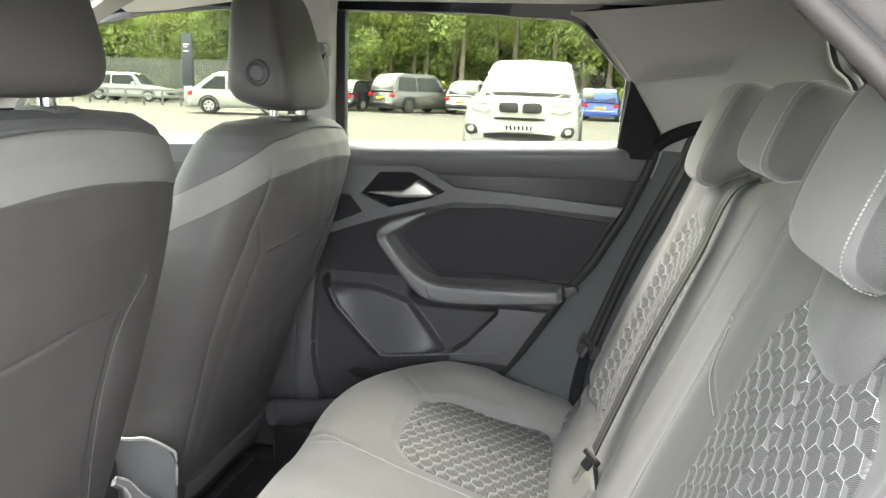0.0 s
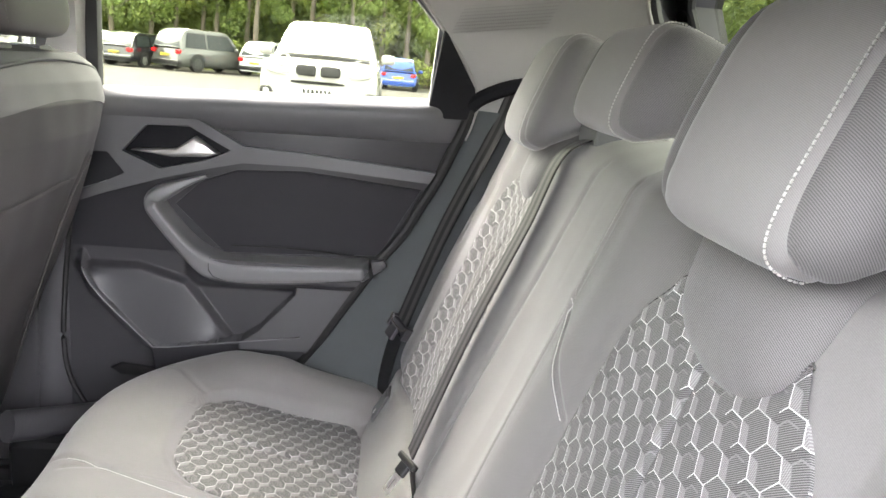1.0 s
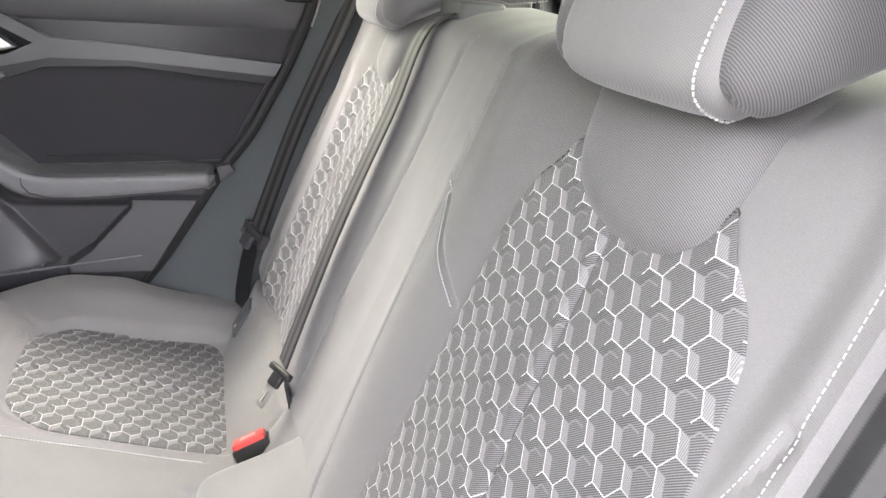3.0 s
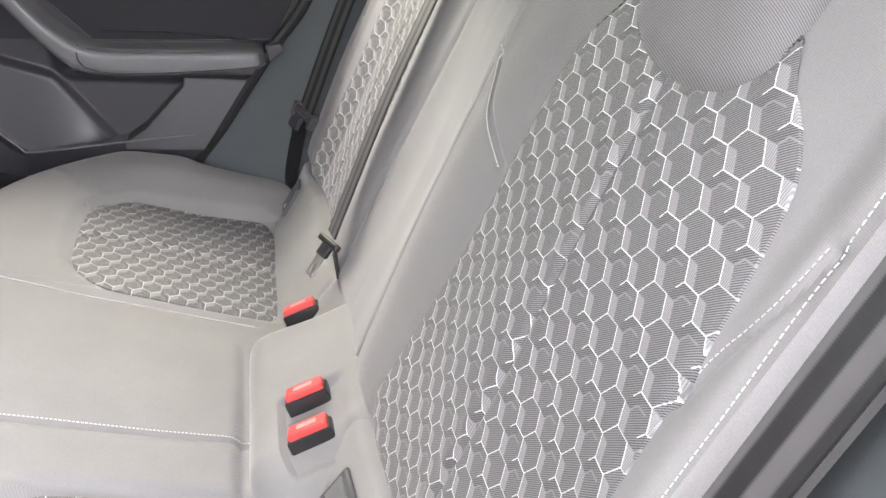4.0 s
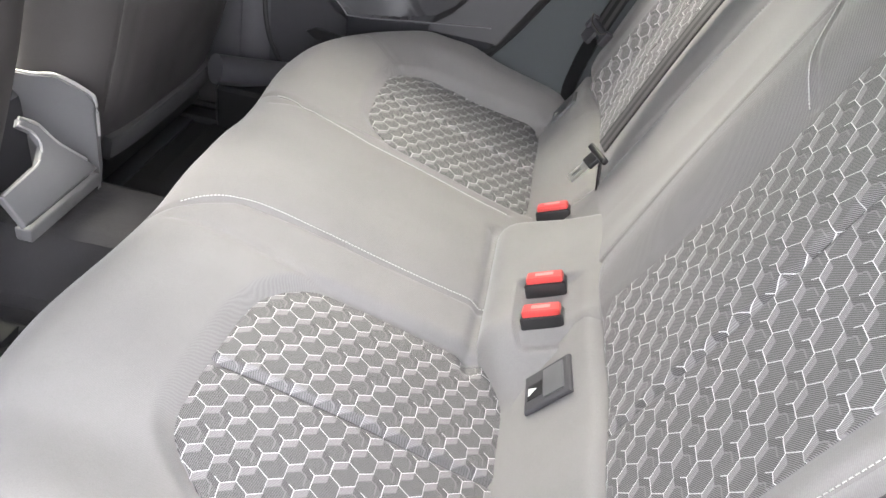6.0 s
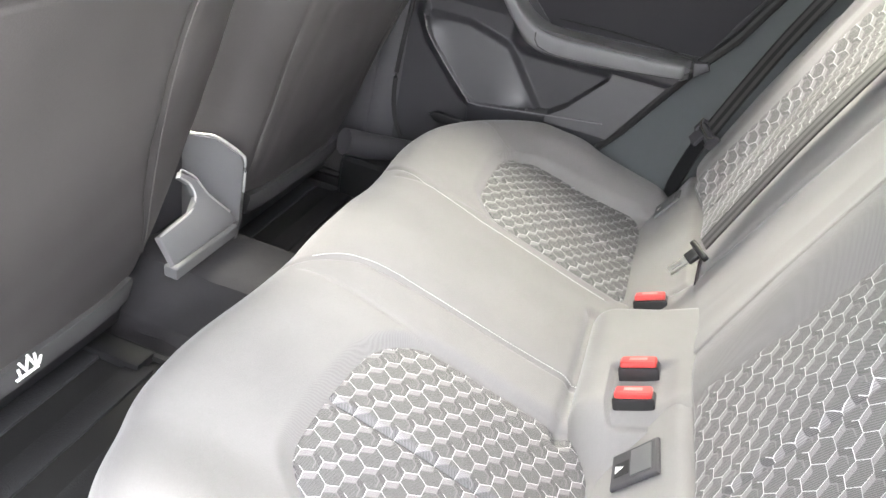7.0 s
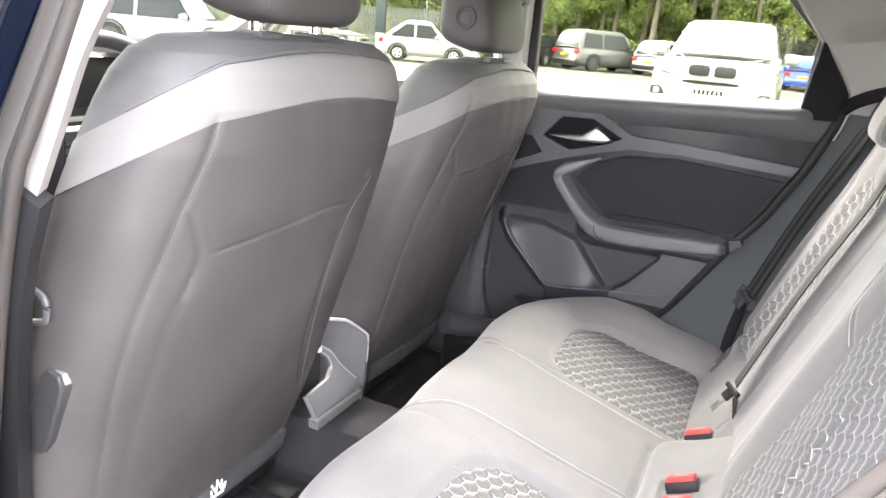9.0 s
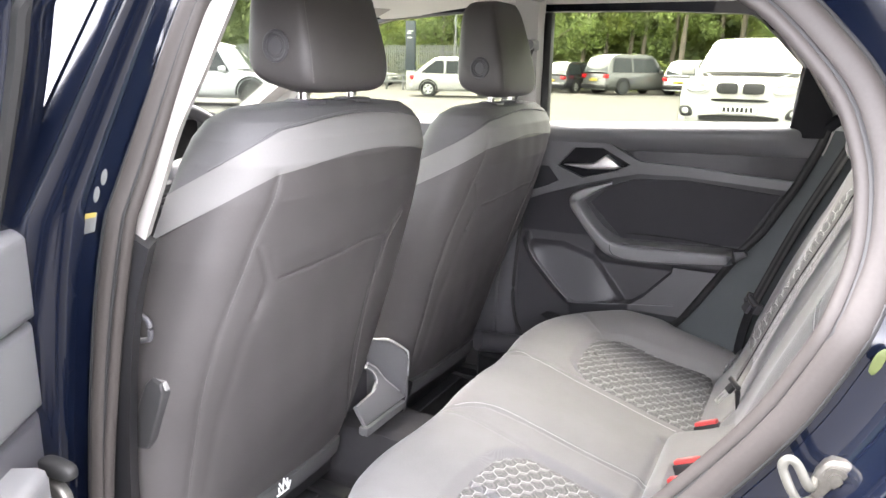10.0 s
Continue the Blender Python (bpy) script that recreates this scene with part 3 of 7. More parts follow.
frame_f = np.array([(a, FAR_Y + 0.006, b) for a, b in resample(WIN_FRONT, 120)])
part("window_frame", sweep(frame_f, [(-0.006, -0.006), (0.006, -0.006), (0.006, 0.006), (-0.006, 0.006)], (0, 1, 0), closed=True), PLASTIC_MID, window_2)
pane = part("pane", plate(WIN_FRONT, [], lambda a, b, d: (a, FAR_Y + 0.03 + d, b), 0.004), GLASS, window_2, smooth=False)
pane.visible_shadow = False
SAIL_BLACK = surface("matt_black_plastic", (0.008, 0.008, 0.010), 0.7, vary=0.1, bump=0.1)
SAIL_BLACK.node_tree.nodes["Principled BSDF"].inputs["Specular IOR Level"].default_value = 0.2
# black fixed corner behind the window
solo("window_corner_cover", prism([(0.041, 1.047), (0.060, 1.204), (0.068, 1.198), (0.130, 1.100), (0.131, 1.075), (0.120, 1.040), (0.05, 1.038)], far, 0.016, 0.003, 2), SAIL_BLACK, "black glossy plastic cover in the window's rear corner", "window trim", "structure")

# far B-pillar trim with the belt's upper anchor
b_pillar = thing("pillar_trim_far", (-0.64, FAR_Y, 1.0), "pale grey upholstered pillar trim with a belt anchor", "pillar trim", kind="structure")
part("cover", sweep(smooth_path([(-0.638, 0.655, 1.0), (-0.640, 0.648, 1.15), (-0.635, 0.63, 1.30), (-0.62, 0.60, 1.37)], 24), [(-0.045, -0.01), (-0.035, 0.012), (0.035, 0.012), (0.045, -0.01)], (0, -1, 0)), PILLAR_TRIM, b_pillar)
part("belt_anchor", merged(block((-0.625, 0.60, 1.235), (-0.60, 0.642, 1.265), 0.006), tube([(-0.612, 0.61, 1.25), (-0.612, 0.585, 1.25)], 0.014, 14)), PLASTIC_MID, b_pillar)
part("webbing", sweep(smooth_path([(-0.62, 0.595, 1.25), (-0.70, 0.60, 1.0), (-0.76, 0.61, 0.75), (-0.79, 0.62, 0.45)], 24), [(-0.022, -0.001), (0.022, -0.001), (0.022, 0.001), (-0.022, 0.001)], (0, 1, 0)), WEBBING, b_pillar, "black woven seat belt")

# far rear pillar cover, with its rounded fold and a pierced patch
edge_a = [(-0.075, 0.655, 1.34), (-0.03, 0.655, 1.315), (0.055, 0.655, 1.210), (0.100, 0.655, 1.155), (0.130, 0.655, 1.10), (0.134, 0.655, 1.05), (0.12, 0.655, 1.0)]
edge_b = [(0.402, 0.506, 1.37), (0.392, 0.503, 1.32), (0.393, 0.502, 1.275), (0.408, 0.50, 1.235), (0.44, 0.495, 1.20), (0.46, 0.49, 1.12), (0.47, 0.49, 1.05), (0.47, 0.49, 0.98)]
edge_c = [(0.40, 0.62, 1.36), (0.46, 0.62, 1.335), (0.49, 0.62, 1.29), (0.51, 0.62, 1.25), (0.53, 0.62, 1.2), (0.57, 0.62, 1.12), (0.60, 0.62, 1.05), (0.63, 0.62, 0.98)]
c_pillar = thing("pillar_trim_rear_far", (0.25, 0.6, 1.0), "grey moulded rear pillar trim with a pierced patch", "pillar trim", kind="structure")
part("cover", ruled(edge_a, edge_b, 60, 24, (0, 0.01, 0)), PILLAR_TRIM, c_pillar)
part("edge_bead", tube(smooth_path(edge_a, 60), 0.004, 8), PILLAR_TRIM, c_pillar)
part("rear_rim", tube(smooth_path([(x - 0.004, y - 0.012, z) for x, y, z in edge_b], 60), 0.004, 8), PILLAR_PALE, c_pillar, "pale moulded rim")
part("rear_seal", tube(smooth_path([(x + 0.012, y - 0.002, z) for x, y, z in edge_b], 60), 0.012, 10), PLASTIC_BLACK, c_pillar, "black rubber seal")
part("rear_return", ruled(edge_b, edge_c, 60, 8), PLASTIC_DARK, c_pillar, "dark return towards the tailgate")
VENT_GREY = surface("pierced_trim", (0.33, 0.322, 0.31), 0.8, bump=0.0)
dots = []
for i in range(40):
    for j in range(15):
        p = Vector((0.075 + i * 0.0042 + j * 0.0026, 0.0, 1.200 + j * 0.0062 + i * 0.0006))
        f = min(max((p.x - 0.04) / 0.352, 0.0), 1.0)
        p.y = 0.655 - 0.152 * f + 0.04 * f * (1 - f)
        dots.append(block((p.x - 0.0009, p.y - 0.0035, p.z - 0.0009), (p.x + 0.0009, p.y + 0.002, p.z + 0.0009), 0))
part("pierced_patch", merged(*dots), VENT_GREY, c_pillar, smooth=False)

# rear end: tailgate with its window, and the load space's sides
REAR_HOLE = [(-0.53, 1.06), (-0.51, 1.28), (-0.46, 1.325), (0.46, 1.325), (0.51, 1.28), (0.53, 1.06)]
tail = thing("tailgate", (0.72, MID, 0.5), "closed tailgate with dark plastic lining round the rear window", "tailgate", kind="structure")
part("lining", plate([(-0.64, 0.3), (-0.64, 1.36), (0.64, 1.36), (0.64, 0.3)], [REAR_HOLE], lambda a, b, d: (0.62 - 0.45 * (b - 1.0) + d, a + MID, b), 0.05), PLASTIC_DARK, tail, smooth=False)
part("window_rim", sweep([(0.61 - 0.45 * (b - 1.0), a + MID, b) for a, b in resample(REAR_HOLE, 90)], ring(0.009, 8), (1, 0, 0), closed=True), RUBBER_BLACK, tail)
pane = part("pane", plate([(-0.56, 1.04), (-0.53, 1.33), (0.53, 1.33), (0.56, 1.04)], [], lambda a, b, d: (0.655 - 0.45 * (b - 1.0) + d, a + MID, b), 0.004), GLASS, tail, smooth=False)
pane.visible_shadow = False
part("striker_bolt", merged(tube([(0.515, 0.60, 1.263), (0.488, 0.592, 1.263)], 0.013, 14, (0, 0, 1)), tube([(0.50, 0.585, 1.25), (0.48, 0.58, 1.25)], 0.006, 10)), PLASTIC_BLACK, tail)
solo("load_space_side_far", ruled([(0.34, 0.60, 1.05), (0.24, 0.62, 0.7), (0.14, 0.62, 0.3)], [(0.74, 0.60, 1.1), (0.76, 0.62, 0.7), (0.78, 0.62, 0.3)], 20, 8), PLASTIC_DARK, "dark lining beside the load space", "lining", "structure")
solo("load_space_side_near", ruled([(0.36, -0.56, 1.05), (0.24, -0.57, 0.7), (0.14, -0.58, 0.3)], [(0.74, -0.54, 1.1), (0.76, -0.56, 0.7), (0.78, -0.56, 0.3)], 20, 8), PLASTIC_DARK, "dark lining beside the load space", "lining", "structure")

# side covers between the rear seat and the door openings
zs = np.linspace(0.32, 1.06, 40)
for nm, ya, yb, sg in (("side_cover_far", 0.660, 0.568, 1), ("side_cover_near", -0.615, -0.505, -1)):
    edge_x = rear_edge(zs) + 0.004 if sg > 0 else 0.388 * (zs - 0.46) + 0.035
    A = np.stack([edge_x, np.full_like(zs, ya), zs], 1)
    B = np.stack([0.388 * (zs - 0.46) + 0.075, np.full_like(zs, yb), zs], 1)
    t = np.linspace(0, 1, 16)[None, :, None]
    P = A[:, None] * (1 - t) + B[:, None] * t
    P[..., 0] -= 0.018 * np.sin(np.pi * t[..., 0]) * step(zs, 0.45, 0.7)[:, None]
    solo(nm, grid(P, flip=sg < 0), SIDE_TRIM, "grey-green moulded cover beside the rear seat", "side trim", "structure")
# Added black tube paints the shadow between the pillar trim and side cover.
solo("side_cover_shadow", sweep(smooth_path([(0.10, 0.70, 1.01), (0.118, 0.668, 1.05), (0.145, 0.648, 1.085), (0.215, 0.615, 1.115), (0.31, 0.57, 1.12)], 24), ring(0.018, 12, 0.8), (0, 0, 1)), SAIL_BLACK, "black tube painting the shadow above the side cover", "side trim", "structure")
# the dark seal along the far door opening
solo("door_seal_far", tube(smooth_path([(float(rear_edge(z)) - 0.004, 0.655, z) for z in np.linspace(0.34, 1.09, 14)], 60), 0.011, 10), RUBBER_BLACK, "black rubber seal along the closed door", "door seal", "structure")

# near body side with the open doorway
FRONT_EDGE = [(-0.566, 1.285), (-0.591, 1.22), (-0.636, 1.06), (-0.681, 0.92), (-0.706, 0.82), (-0.741, 0.65), (-0.761, 0.50), (-0.766, 0.42), (-0.736, 0.36)]
REAR_EDGE = [(-0.34, 0.35), (-0.25, 0.42), (-0.165, 0.53), (-0.06, 0.675), (0.02, 0.785), (0.108, 0.91), (0.148, 1.0), (0.163, 1.06), (0.159, 1.12), (0.136, 1.180), (0.066, 1.256), (0.0, 1.295), (-0.05, 1.312)]
DOORWAY = FRONT_EDGE + REAR_EDGE + [(-0.30, 1.31), (-0.52, 1.305)]
door_edge = resample(chaikin(DOORWAY, 2), 220)
opening = [tuple(q) for q in door_edge]
flange = []
ce = door_edge.mean(0)
for q in door_edge:
    w = q - ce
    flange.append(tuple(q + w / np.linalg.norm(w) * 0.030))
body = thing("body_side", (-0.3, -0.72, 0.25), "navy painted car body round the open rear doorway", "car body", kind="structure")
part("inner_flange", plate([tuple(q + (q - ce) / np.linalg.norm(q - ce) * 0.10) for q in door_edge], [opening], near, 0.006), PAINT, body)
# the rebate steps outwards from the flange to the outer skin
REBATE = smooth_path([(0.030, 0.008), (0.055, 0.010), (0.070, 0.020), (0.076, 0.045), (0.082, 0.066), (0.094, 0.080), (0.112, 0.086), (0.135, 0.088)], 28)
R = np.array([[near(*(q + (q - ce) / np.linalg.norm(q - ce) * k), d) for k, d in REBATE] for q in door_edge])
part("rebate", grid(R, loop=True), PAINT, body, sharp=None)
SKIN = [(-1.0, 0.25), (-1.0, 1.0), (-0.90, 1.40), (0.10, 1.42), (0.45, 1.36), (0.80, 1.05), (0.85, 0.60), (0.80, 0.25)]
part("outer_skin", plate(SKIN, [[tuple(q + (q - ce) / np.linalg.norm(q - ce) * 0.128) for q in door_edge]], lambda a, b, d: near(a, b, 0.088 + d), 0.004), PAINT, body)
seal_path = np.array([near(*(q + (q - ce) / np.linalg.norm(q - ce) * 0.005), 0.006) for q in door_edge])
seal = thing("door_seal_near", (-0.3, -0.70, 0.35), "grey-brown double-lipped rubber seal round the open doorway", "door seal", kind="structure")
outward = np.stack([(door_edge - ce)[:, 0], np.zeros(len(door_edge)), (door_edge - ce)[:, 1]], 1)
part("bulb", sweep(seal_path, [(0.008 * math.cos(a), 0.013 * math.sin(a)) for a in np.linspace(0, 2 * math.pi, 14, endpoint=False)], outward, closed=True), RUBBER, seal)
inn = np.array([q - (q - ce) / np.linalg.norm(q - ce) * 0.0142 for q in door_edge])
part("lip", sweep(np.array([near(a, b, -0.002) for a, b in inn]), [(0.008 * math.cos(a), 0.0072 * math.sin(a)) for a in np.linspace(0, 2 * math.pi, 12, endpoint=False)], outward, closed=True), RUBBER, seal)
# Solid black tubes paint the shade in the grooves beside the bulb.
for k, d in ((-0.0080, 0.006), (0.0190, 0.009)):
    part("groove", tube(np.array([near(*(q + (q - ce) / np.linalg.norm(q - ce) * k), d) for q in door_edge]), 0.0028, 8, (0, 1, 0), closed=True), RUBBER_BLACK, seal)
STRIKER_COAT = surface("cream_coating", (0.080, 0.078, 0.066), 0.45, vary=0.08, blotch=60, bump=0.1)
# striker for the door lock
lock = thing("door_striker", (0.13, -0.745, 0.88), "cream-coated metal door striker loop with a bolted plate", "door striker")
part("loop", sweep(smooth_path([near(0.142, 0.880, 0.012), near(0.138, 0.883, 0.040), near(0.127, 0.902, 0.044), near(0.120, 0.904, 0.044), near(0.118, 0.895, 0.044), near(0.131, 0.872, 0.042), near(0.144, 0.862, 0.012)], 48), ring(0.0038, 10, 0.8), (0, -1, 0)), STRIKER_COAT, lock, "cream-coated loop")
part("plate", prism([(0.141, 0.858), (0.139, 0.884), (0.148, 0.900), (0.163, 0.902), (0.170, 0.893), (0.169, 0.862), (0.156, 0.848)], lambda a, b, d: near(a, b, 0.010 + d), 0.012, 0.003, 3, 1), STEEL, lock)
for a, b in ((0.155, 0.888), (0.152, 0.861)):
    part("bolt", merged(tube([near(a, b, 0.020), near(a, b, 0.028)], 0.0052, 6, (0, 0, 1)), tube([near(a, b, 0.018), near(a, b, 0.025)], 0.0088, 20, (0, 0, 1))), STEEL, lock)
# labels on the pillar and the quarter
press = thing("tyre_pressure_label", (-0.665, -0.735, 1.0), "small white label with a yellow head on the door pillar", "label")
on_pillar = lambda a, b, d: near(a - 0.026, b - 0.003, 0.022 + d)
part("sheet", prism([(-0.678, 0.978), (-0.658, 0.984), (-0.652, 1.008), (-0.672, 1.004)], on_pillar, 0.001, 0.0003), LABEL_SHADED, press)
part("head", prism([(-0.6735, 0.998), (-0.6535, 1.003), (-0.652, 1.009), (-0.672, 1.005)], lambda a, b, d: on_pillar(a, b, 0.001 + d), 0.0008, 0.0003), LABEL_YELLOW, press)
svc = thing("service_label", (-0.645, -0.735, 1.045), "pair of small round white labels on the door pillar", "label")
for a, b in ((-0.652, 1.030), (-0.643, 1.052)):
    part("sheet", prism([(a - 0.006 + 0.005 * math.cos(t), b + 0.010 * math.sin(t)) for t in np.linspace(0, 2 * math.pi, 20, endpoint=False)], on_pillar, 0.001, 0.0003), LABEL_SHADED, svc)
solo("inspection_label", prism([(0.150, 0.985), (0.158, 1.010), (0.170, 1.020), (0.176, 1.012), (0.168, 0.990), (0.158, 0.978)], lambda a, b, d: near(0.163 + 0.45 * (a - 0.163) + 0.006, 1.0 + 0.55 * (b - 1.0) - 0.012, 0.026 + d), 0.001, 0.0003, 2, 1), LABEL_GREEN, "small green sticker on the painted body", "label")

# pale upper pillar trim beside the front seat, dark below
bp = thing("pillar_trim_near", (-0.72, -0.63, 0.4), "pale beige pillar trim above a dark lower cover", "pillar trim", kind="structure")
up = smooth_path([(-0.684, -0.666, 0.985), (-0.655, -0.657, 1.06), (-0.630, -0.646, 1.13), (-0.600, -0.628, 1.2), (-0.565, -0.604, 1.29), (-0.55, -0.578, 1.34)], 30)
part("upper_cover", sweep(up, [(-0.05, -0.012), (-0.036, 0.010), (0.034, 0.012), (0.042, -0.012)], (0, 1, 0)), PILLAR_PALE, bp, "pale beige upper cover")
lowp = smooth_path([(-0.795, -0.660, 0.30), (-0.785, -0.664, 0.6), (-0.740, -0.672, 0.85), (-0.690, -0.674, 0.988)], 30)
part("lower_cover", sweep(lowp, [(-0.075, -0.014), (-0.06, 0.012), (0.050, 0.012), (0.062, -0.014)], (0, 1, 0)), PLASTIC_BLACK, bp, "dark lower cover")
part("belt_guide", tube(smooth_path([(-0.745, -0.654, 0.850), (-0.712, -0.648, 0.850), (-0.688, -0.645, 0.842), (-0.682, -0.645, 0.834), (-0.683, -0.645, 0.816), (-0.690, -0.645, 0.811), (-0.714, -0.648, 0.807), (-0.745, -0.654, 0.812)], 30), 0.0042, 8), PLASTIC_DARK, bp)
part("webbing", sweep(smooth_path([(-0.70, -0.60, 1.2), (-0.715, -0.60, 1.0), (-0.735, -0.60, 0.81), (-0.75, -0.605, 0.5)], 24), [(-0.022, -0.001), (0.022, -0.001), (0.022, 0.001), (-0.022, 0.001)], (0, 1, 0)), WEBBING, bp, "black woven seat belt")

# near front door, closed, seen past the pillar
fd = thing("front_door_near", (-1.25, -0.66, 0.35), "closed driver's door with dark lining", "car door", kind="structure")
part("lining", prism([(-1.70, 0.36), (-0.86, 0.36), (-0.84, 1.02), (-1.62, 0.97)], lambda a, b, d: (a, -0.69 + d, b), 0.06, 0.02, 3), PLASTIC_DARK, fd)
part("skin", prism([(-1.75, 0.28), (-0.90, 0.28), (-0.88, 1.04), (-1.66, 0.99)], lambda a, b, d: (a, -0.70 - d, b), 0.07, 0.02, 3), PAINT, fd)
part("window_frame", tube(smooth_path([(-1.62, -0.68, 1.0), (-1.30, -0.65, 1.25), (-1.08, -0.62, 1.345), (-0.80, -0.61, 1.36), (-0.70, -0.61, 1.345)], 40), 0.025, 8), PLASTIC_MID, fd)

# front of the car: pillars, dashboard, screen
for nm, sg, yy in (("windscreen_pillar_far", 1, 0.62), ("windscreen_pillar_near", -1, -0.60)):
    solo(nm, sweep(smooth_path([(-1.78, yy + 0.05 * sg, 0.96), (-1.45, yy + 0.01 * sg, 1.16), (-1.18, yy - 0.03 * sg, 1.32), (-1.05, yy - 0.05 * sg, 1.38)], 30), [(-0.030, -0.02), (-0.026, 0.02), (0.026, 0.02), (0.030, -0.02)], (0, -sg, 0.4)), PILLAR_PALE, "pale grey windscreen pillar trim", "pillar trim", "structure")
solo("windscreen", plate([(-0.62, 0.0), (0.66, 0.0), (0.56, 1.0), (-0.52, 1.0)], [], lambda a, b, d: (-1.85 + 0.78 * b - d * 0.5, a, 0.95 + 0.42 * b + d), 0.004), SCREEN_GLASS, "clear windscreen", "windscreen", "structure", smooth=False).visible_shadow = False
dash = thing("dashboard", (-1.5, MID, 0.5), "dark dashboard with a long air-vent strip and instrument hood", "dashboard", kind="structure")
part("top", sweep([(-1.47, -0.64, 0.985), (-1.45, -0.3, 1.01), (-1.44, 0.0, 1.015), (-1.44, 0.35, 1.005), (-1.47, 0.69, 0.985)], [(-0.36, -0.02), (-0.34, 0.015), (0.05, 0.015), (0.09, -0.015), (0.09, -0.06), (0.04, -0.34), (0.02, -0.56), (-0.34, -0.56)], (0, 0, 1)), PLASTIC_DARK, dash)
part("hood", sweep(smooth_path([(-1.33, -0.56, 0.99), (-1.33, -0.50, 1.055), (-1.33, -0.30, 1.072), (-1.33, -0.05, 1.075), (-1.33, 0.10, 1.055), (-1.33, 0.14, 1.0)], 40), [(-0.12, -0.014), (-0.12, 0.004), (0.07, 0.004), (0.07, -0.014)], (0, 0, 1)), PLASTIC_MID, dash)
part("display", block((-1.345, -0.49, 0.94), (-1.335, 0.10, 1.045), 0.004), PLASTIC_BLACK, dash)
part("vent_strip", block((-1.335, 0.16, 0.925), (-1.325, 0.62, 0.965), 0.003), PLASTIC_BLACK, dash)
part("trim_strip", block((-1.33, -0.6, 0.915), (-1.318, 0.62, 0.925), 0.002), SILVER, dash, "thin silver strip")
part("centre_vents", merged(*[block((-1.34, -0.16, 0.83 + k * 0.018), (-1.322, 0.12, 0.838 + k * 0.018), 0.002) for k in range(4)]), PLASTIC_MID, dash)
wheel = thing("steering_wheel", (-1.15, -0.36, 0.9), "leather-rimmed steering wheel with three spokes", "steering wheel")
wc, wr = np.array((-1.12, -0.13, 0.93)), 0.178
wa = np.linspace(0, 2 * math.pi, 64, endpoint=False)
ax1, ax2 = np.array((0, 1, 0)), np.array((-0.42, 0, 0.907))
rim = wc + wr * (np.cos(wa)[:, None] * ax1 + np.sin(wa)[:, None] * ax2)
part("rim", tube(rim, 0.016, 12, (0.9, 0, 0.42), closed=True), PLASTIC_DARK, wheel)
part("hub", pillow(wc, (0.03, 0.07, 0.055), 3.0, 14), PLASTIC_DARK, wheel)
for a in (0.0, math.pi, -math.pi / 2):
    d = math.cos(a) * ax1 + math.sin(a) * ax2
    part("spoke", tube([wc + d * 0.05, wc + d * 0.17], 0.014, 8, (0.9, 0, 0.42)), PLASTIC_DARK, wheel)
# bonnet and nose beyond the screen
bx, by = np.meshgrid(np.linspace(-2.75, -1.80, 20), np.linspace(-0.78, 0.84, 20), indexing="ij")
solo("bonnet", grid(np.stack([bx, by, 0.93 - 0.10 * ((by - MID) / 0.8) ** 4 - 0.16 * step(-bx, 1.9, 2.75)], -1)), PAINT, "navy painted bonnet", "bonnet", "structure")
solo("front_bulkhead", block((-1.80, -0.72, 0.26), (-1.74, 0.76, 0.94), 0.02), PLASTIC_BLACK, "black bulkhead under the windscreen", "bulkhead", "structure")

# plain outer skin that closes the car on its far side, tail and nose
outer_far = lambda a, b, d: (a, 0.745 - 0.26 * max(0.0, b - 1.0) + d, b)
solo("body_side_far", plate([(-2.75, 0.25), (-2.75, 0.72), (-1.85, 0.90), (-1.78, 0.97), (-1.40, 1.30), (-1.15, 1.41), (0.10, 1.42), (0.45, 1.36), (0.80, 1.05), (0.85, 0.60), (0.80, 0.25)], [[(a * 1.02, b) for a, b in WIN_REAR], WIN_FRONT], outer_far, 0.004), PAINT, "navy painted outer side of the car", "car body", "structure", smooth=False)
solo("body_tail", block((0.82, -0.74, 0.25), (0.86, 0.74, 1.0), 0.02), PAINT, "navy painted tail of the car", "car body", "structure")
solo("body_nose", block((-2.80, -0.74, 0.25), (-2.74, 0.74, 0.76), 0.02), PAINT, "navy painted nose of the car", "car body", "structure")
solo("front_wing", block((-2.75, -0.79, 0.25), (-1.74, -0.76, 0.90), 0.012), PAINT, "navy painted front wing of the car", "car body", "structure")

# open rear door, swung out on its hinges
HINGE = Matrix.Translation((-0.800, -0.765, 0)) @ Matrix.Rotation(radians(-58), 4, "Z")
od = thing("rear_door_open", (-0.835, -0.79, 0.3), "open rear door with dark lining and navy frame", "car door")


def on_door(a, b, d):
    return tuple(HINGE @ Vector((a, d, b)))


part("shell", prism([(0.02, 0.30), (0.55, 0.30), (0.62, 0.40), (0.88, 0.80), (0.95, 0.98), (0.95, 1.02), (0.02, 0.985)], lambda a, b, d: on_door(a, b, -0.02 - d), 0.10, 0.02, 3), PAINT, od)
part("lining", prism([(0.010, 0.33), (0.53, 0.33), (0.60, 0.42), (0.76, 0.66), (0.78, 0.735), (0.010, 0.735)], lambda a, b, d: on_door(a, b, -0.02 + d), 0.050, 0.012, 3), PLASTIC_DARK, od)
part("upper_lining", prism([(0.010, 0.739), (0.80, 0.739), (0.84, 0.80), (0.86, 0.86), (0.010, 0.86)], lambda a, b, d: on_door(a, b, -0.02 + d), 0.056, 0.012, 3), PLASTIC_MID, od)
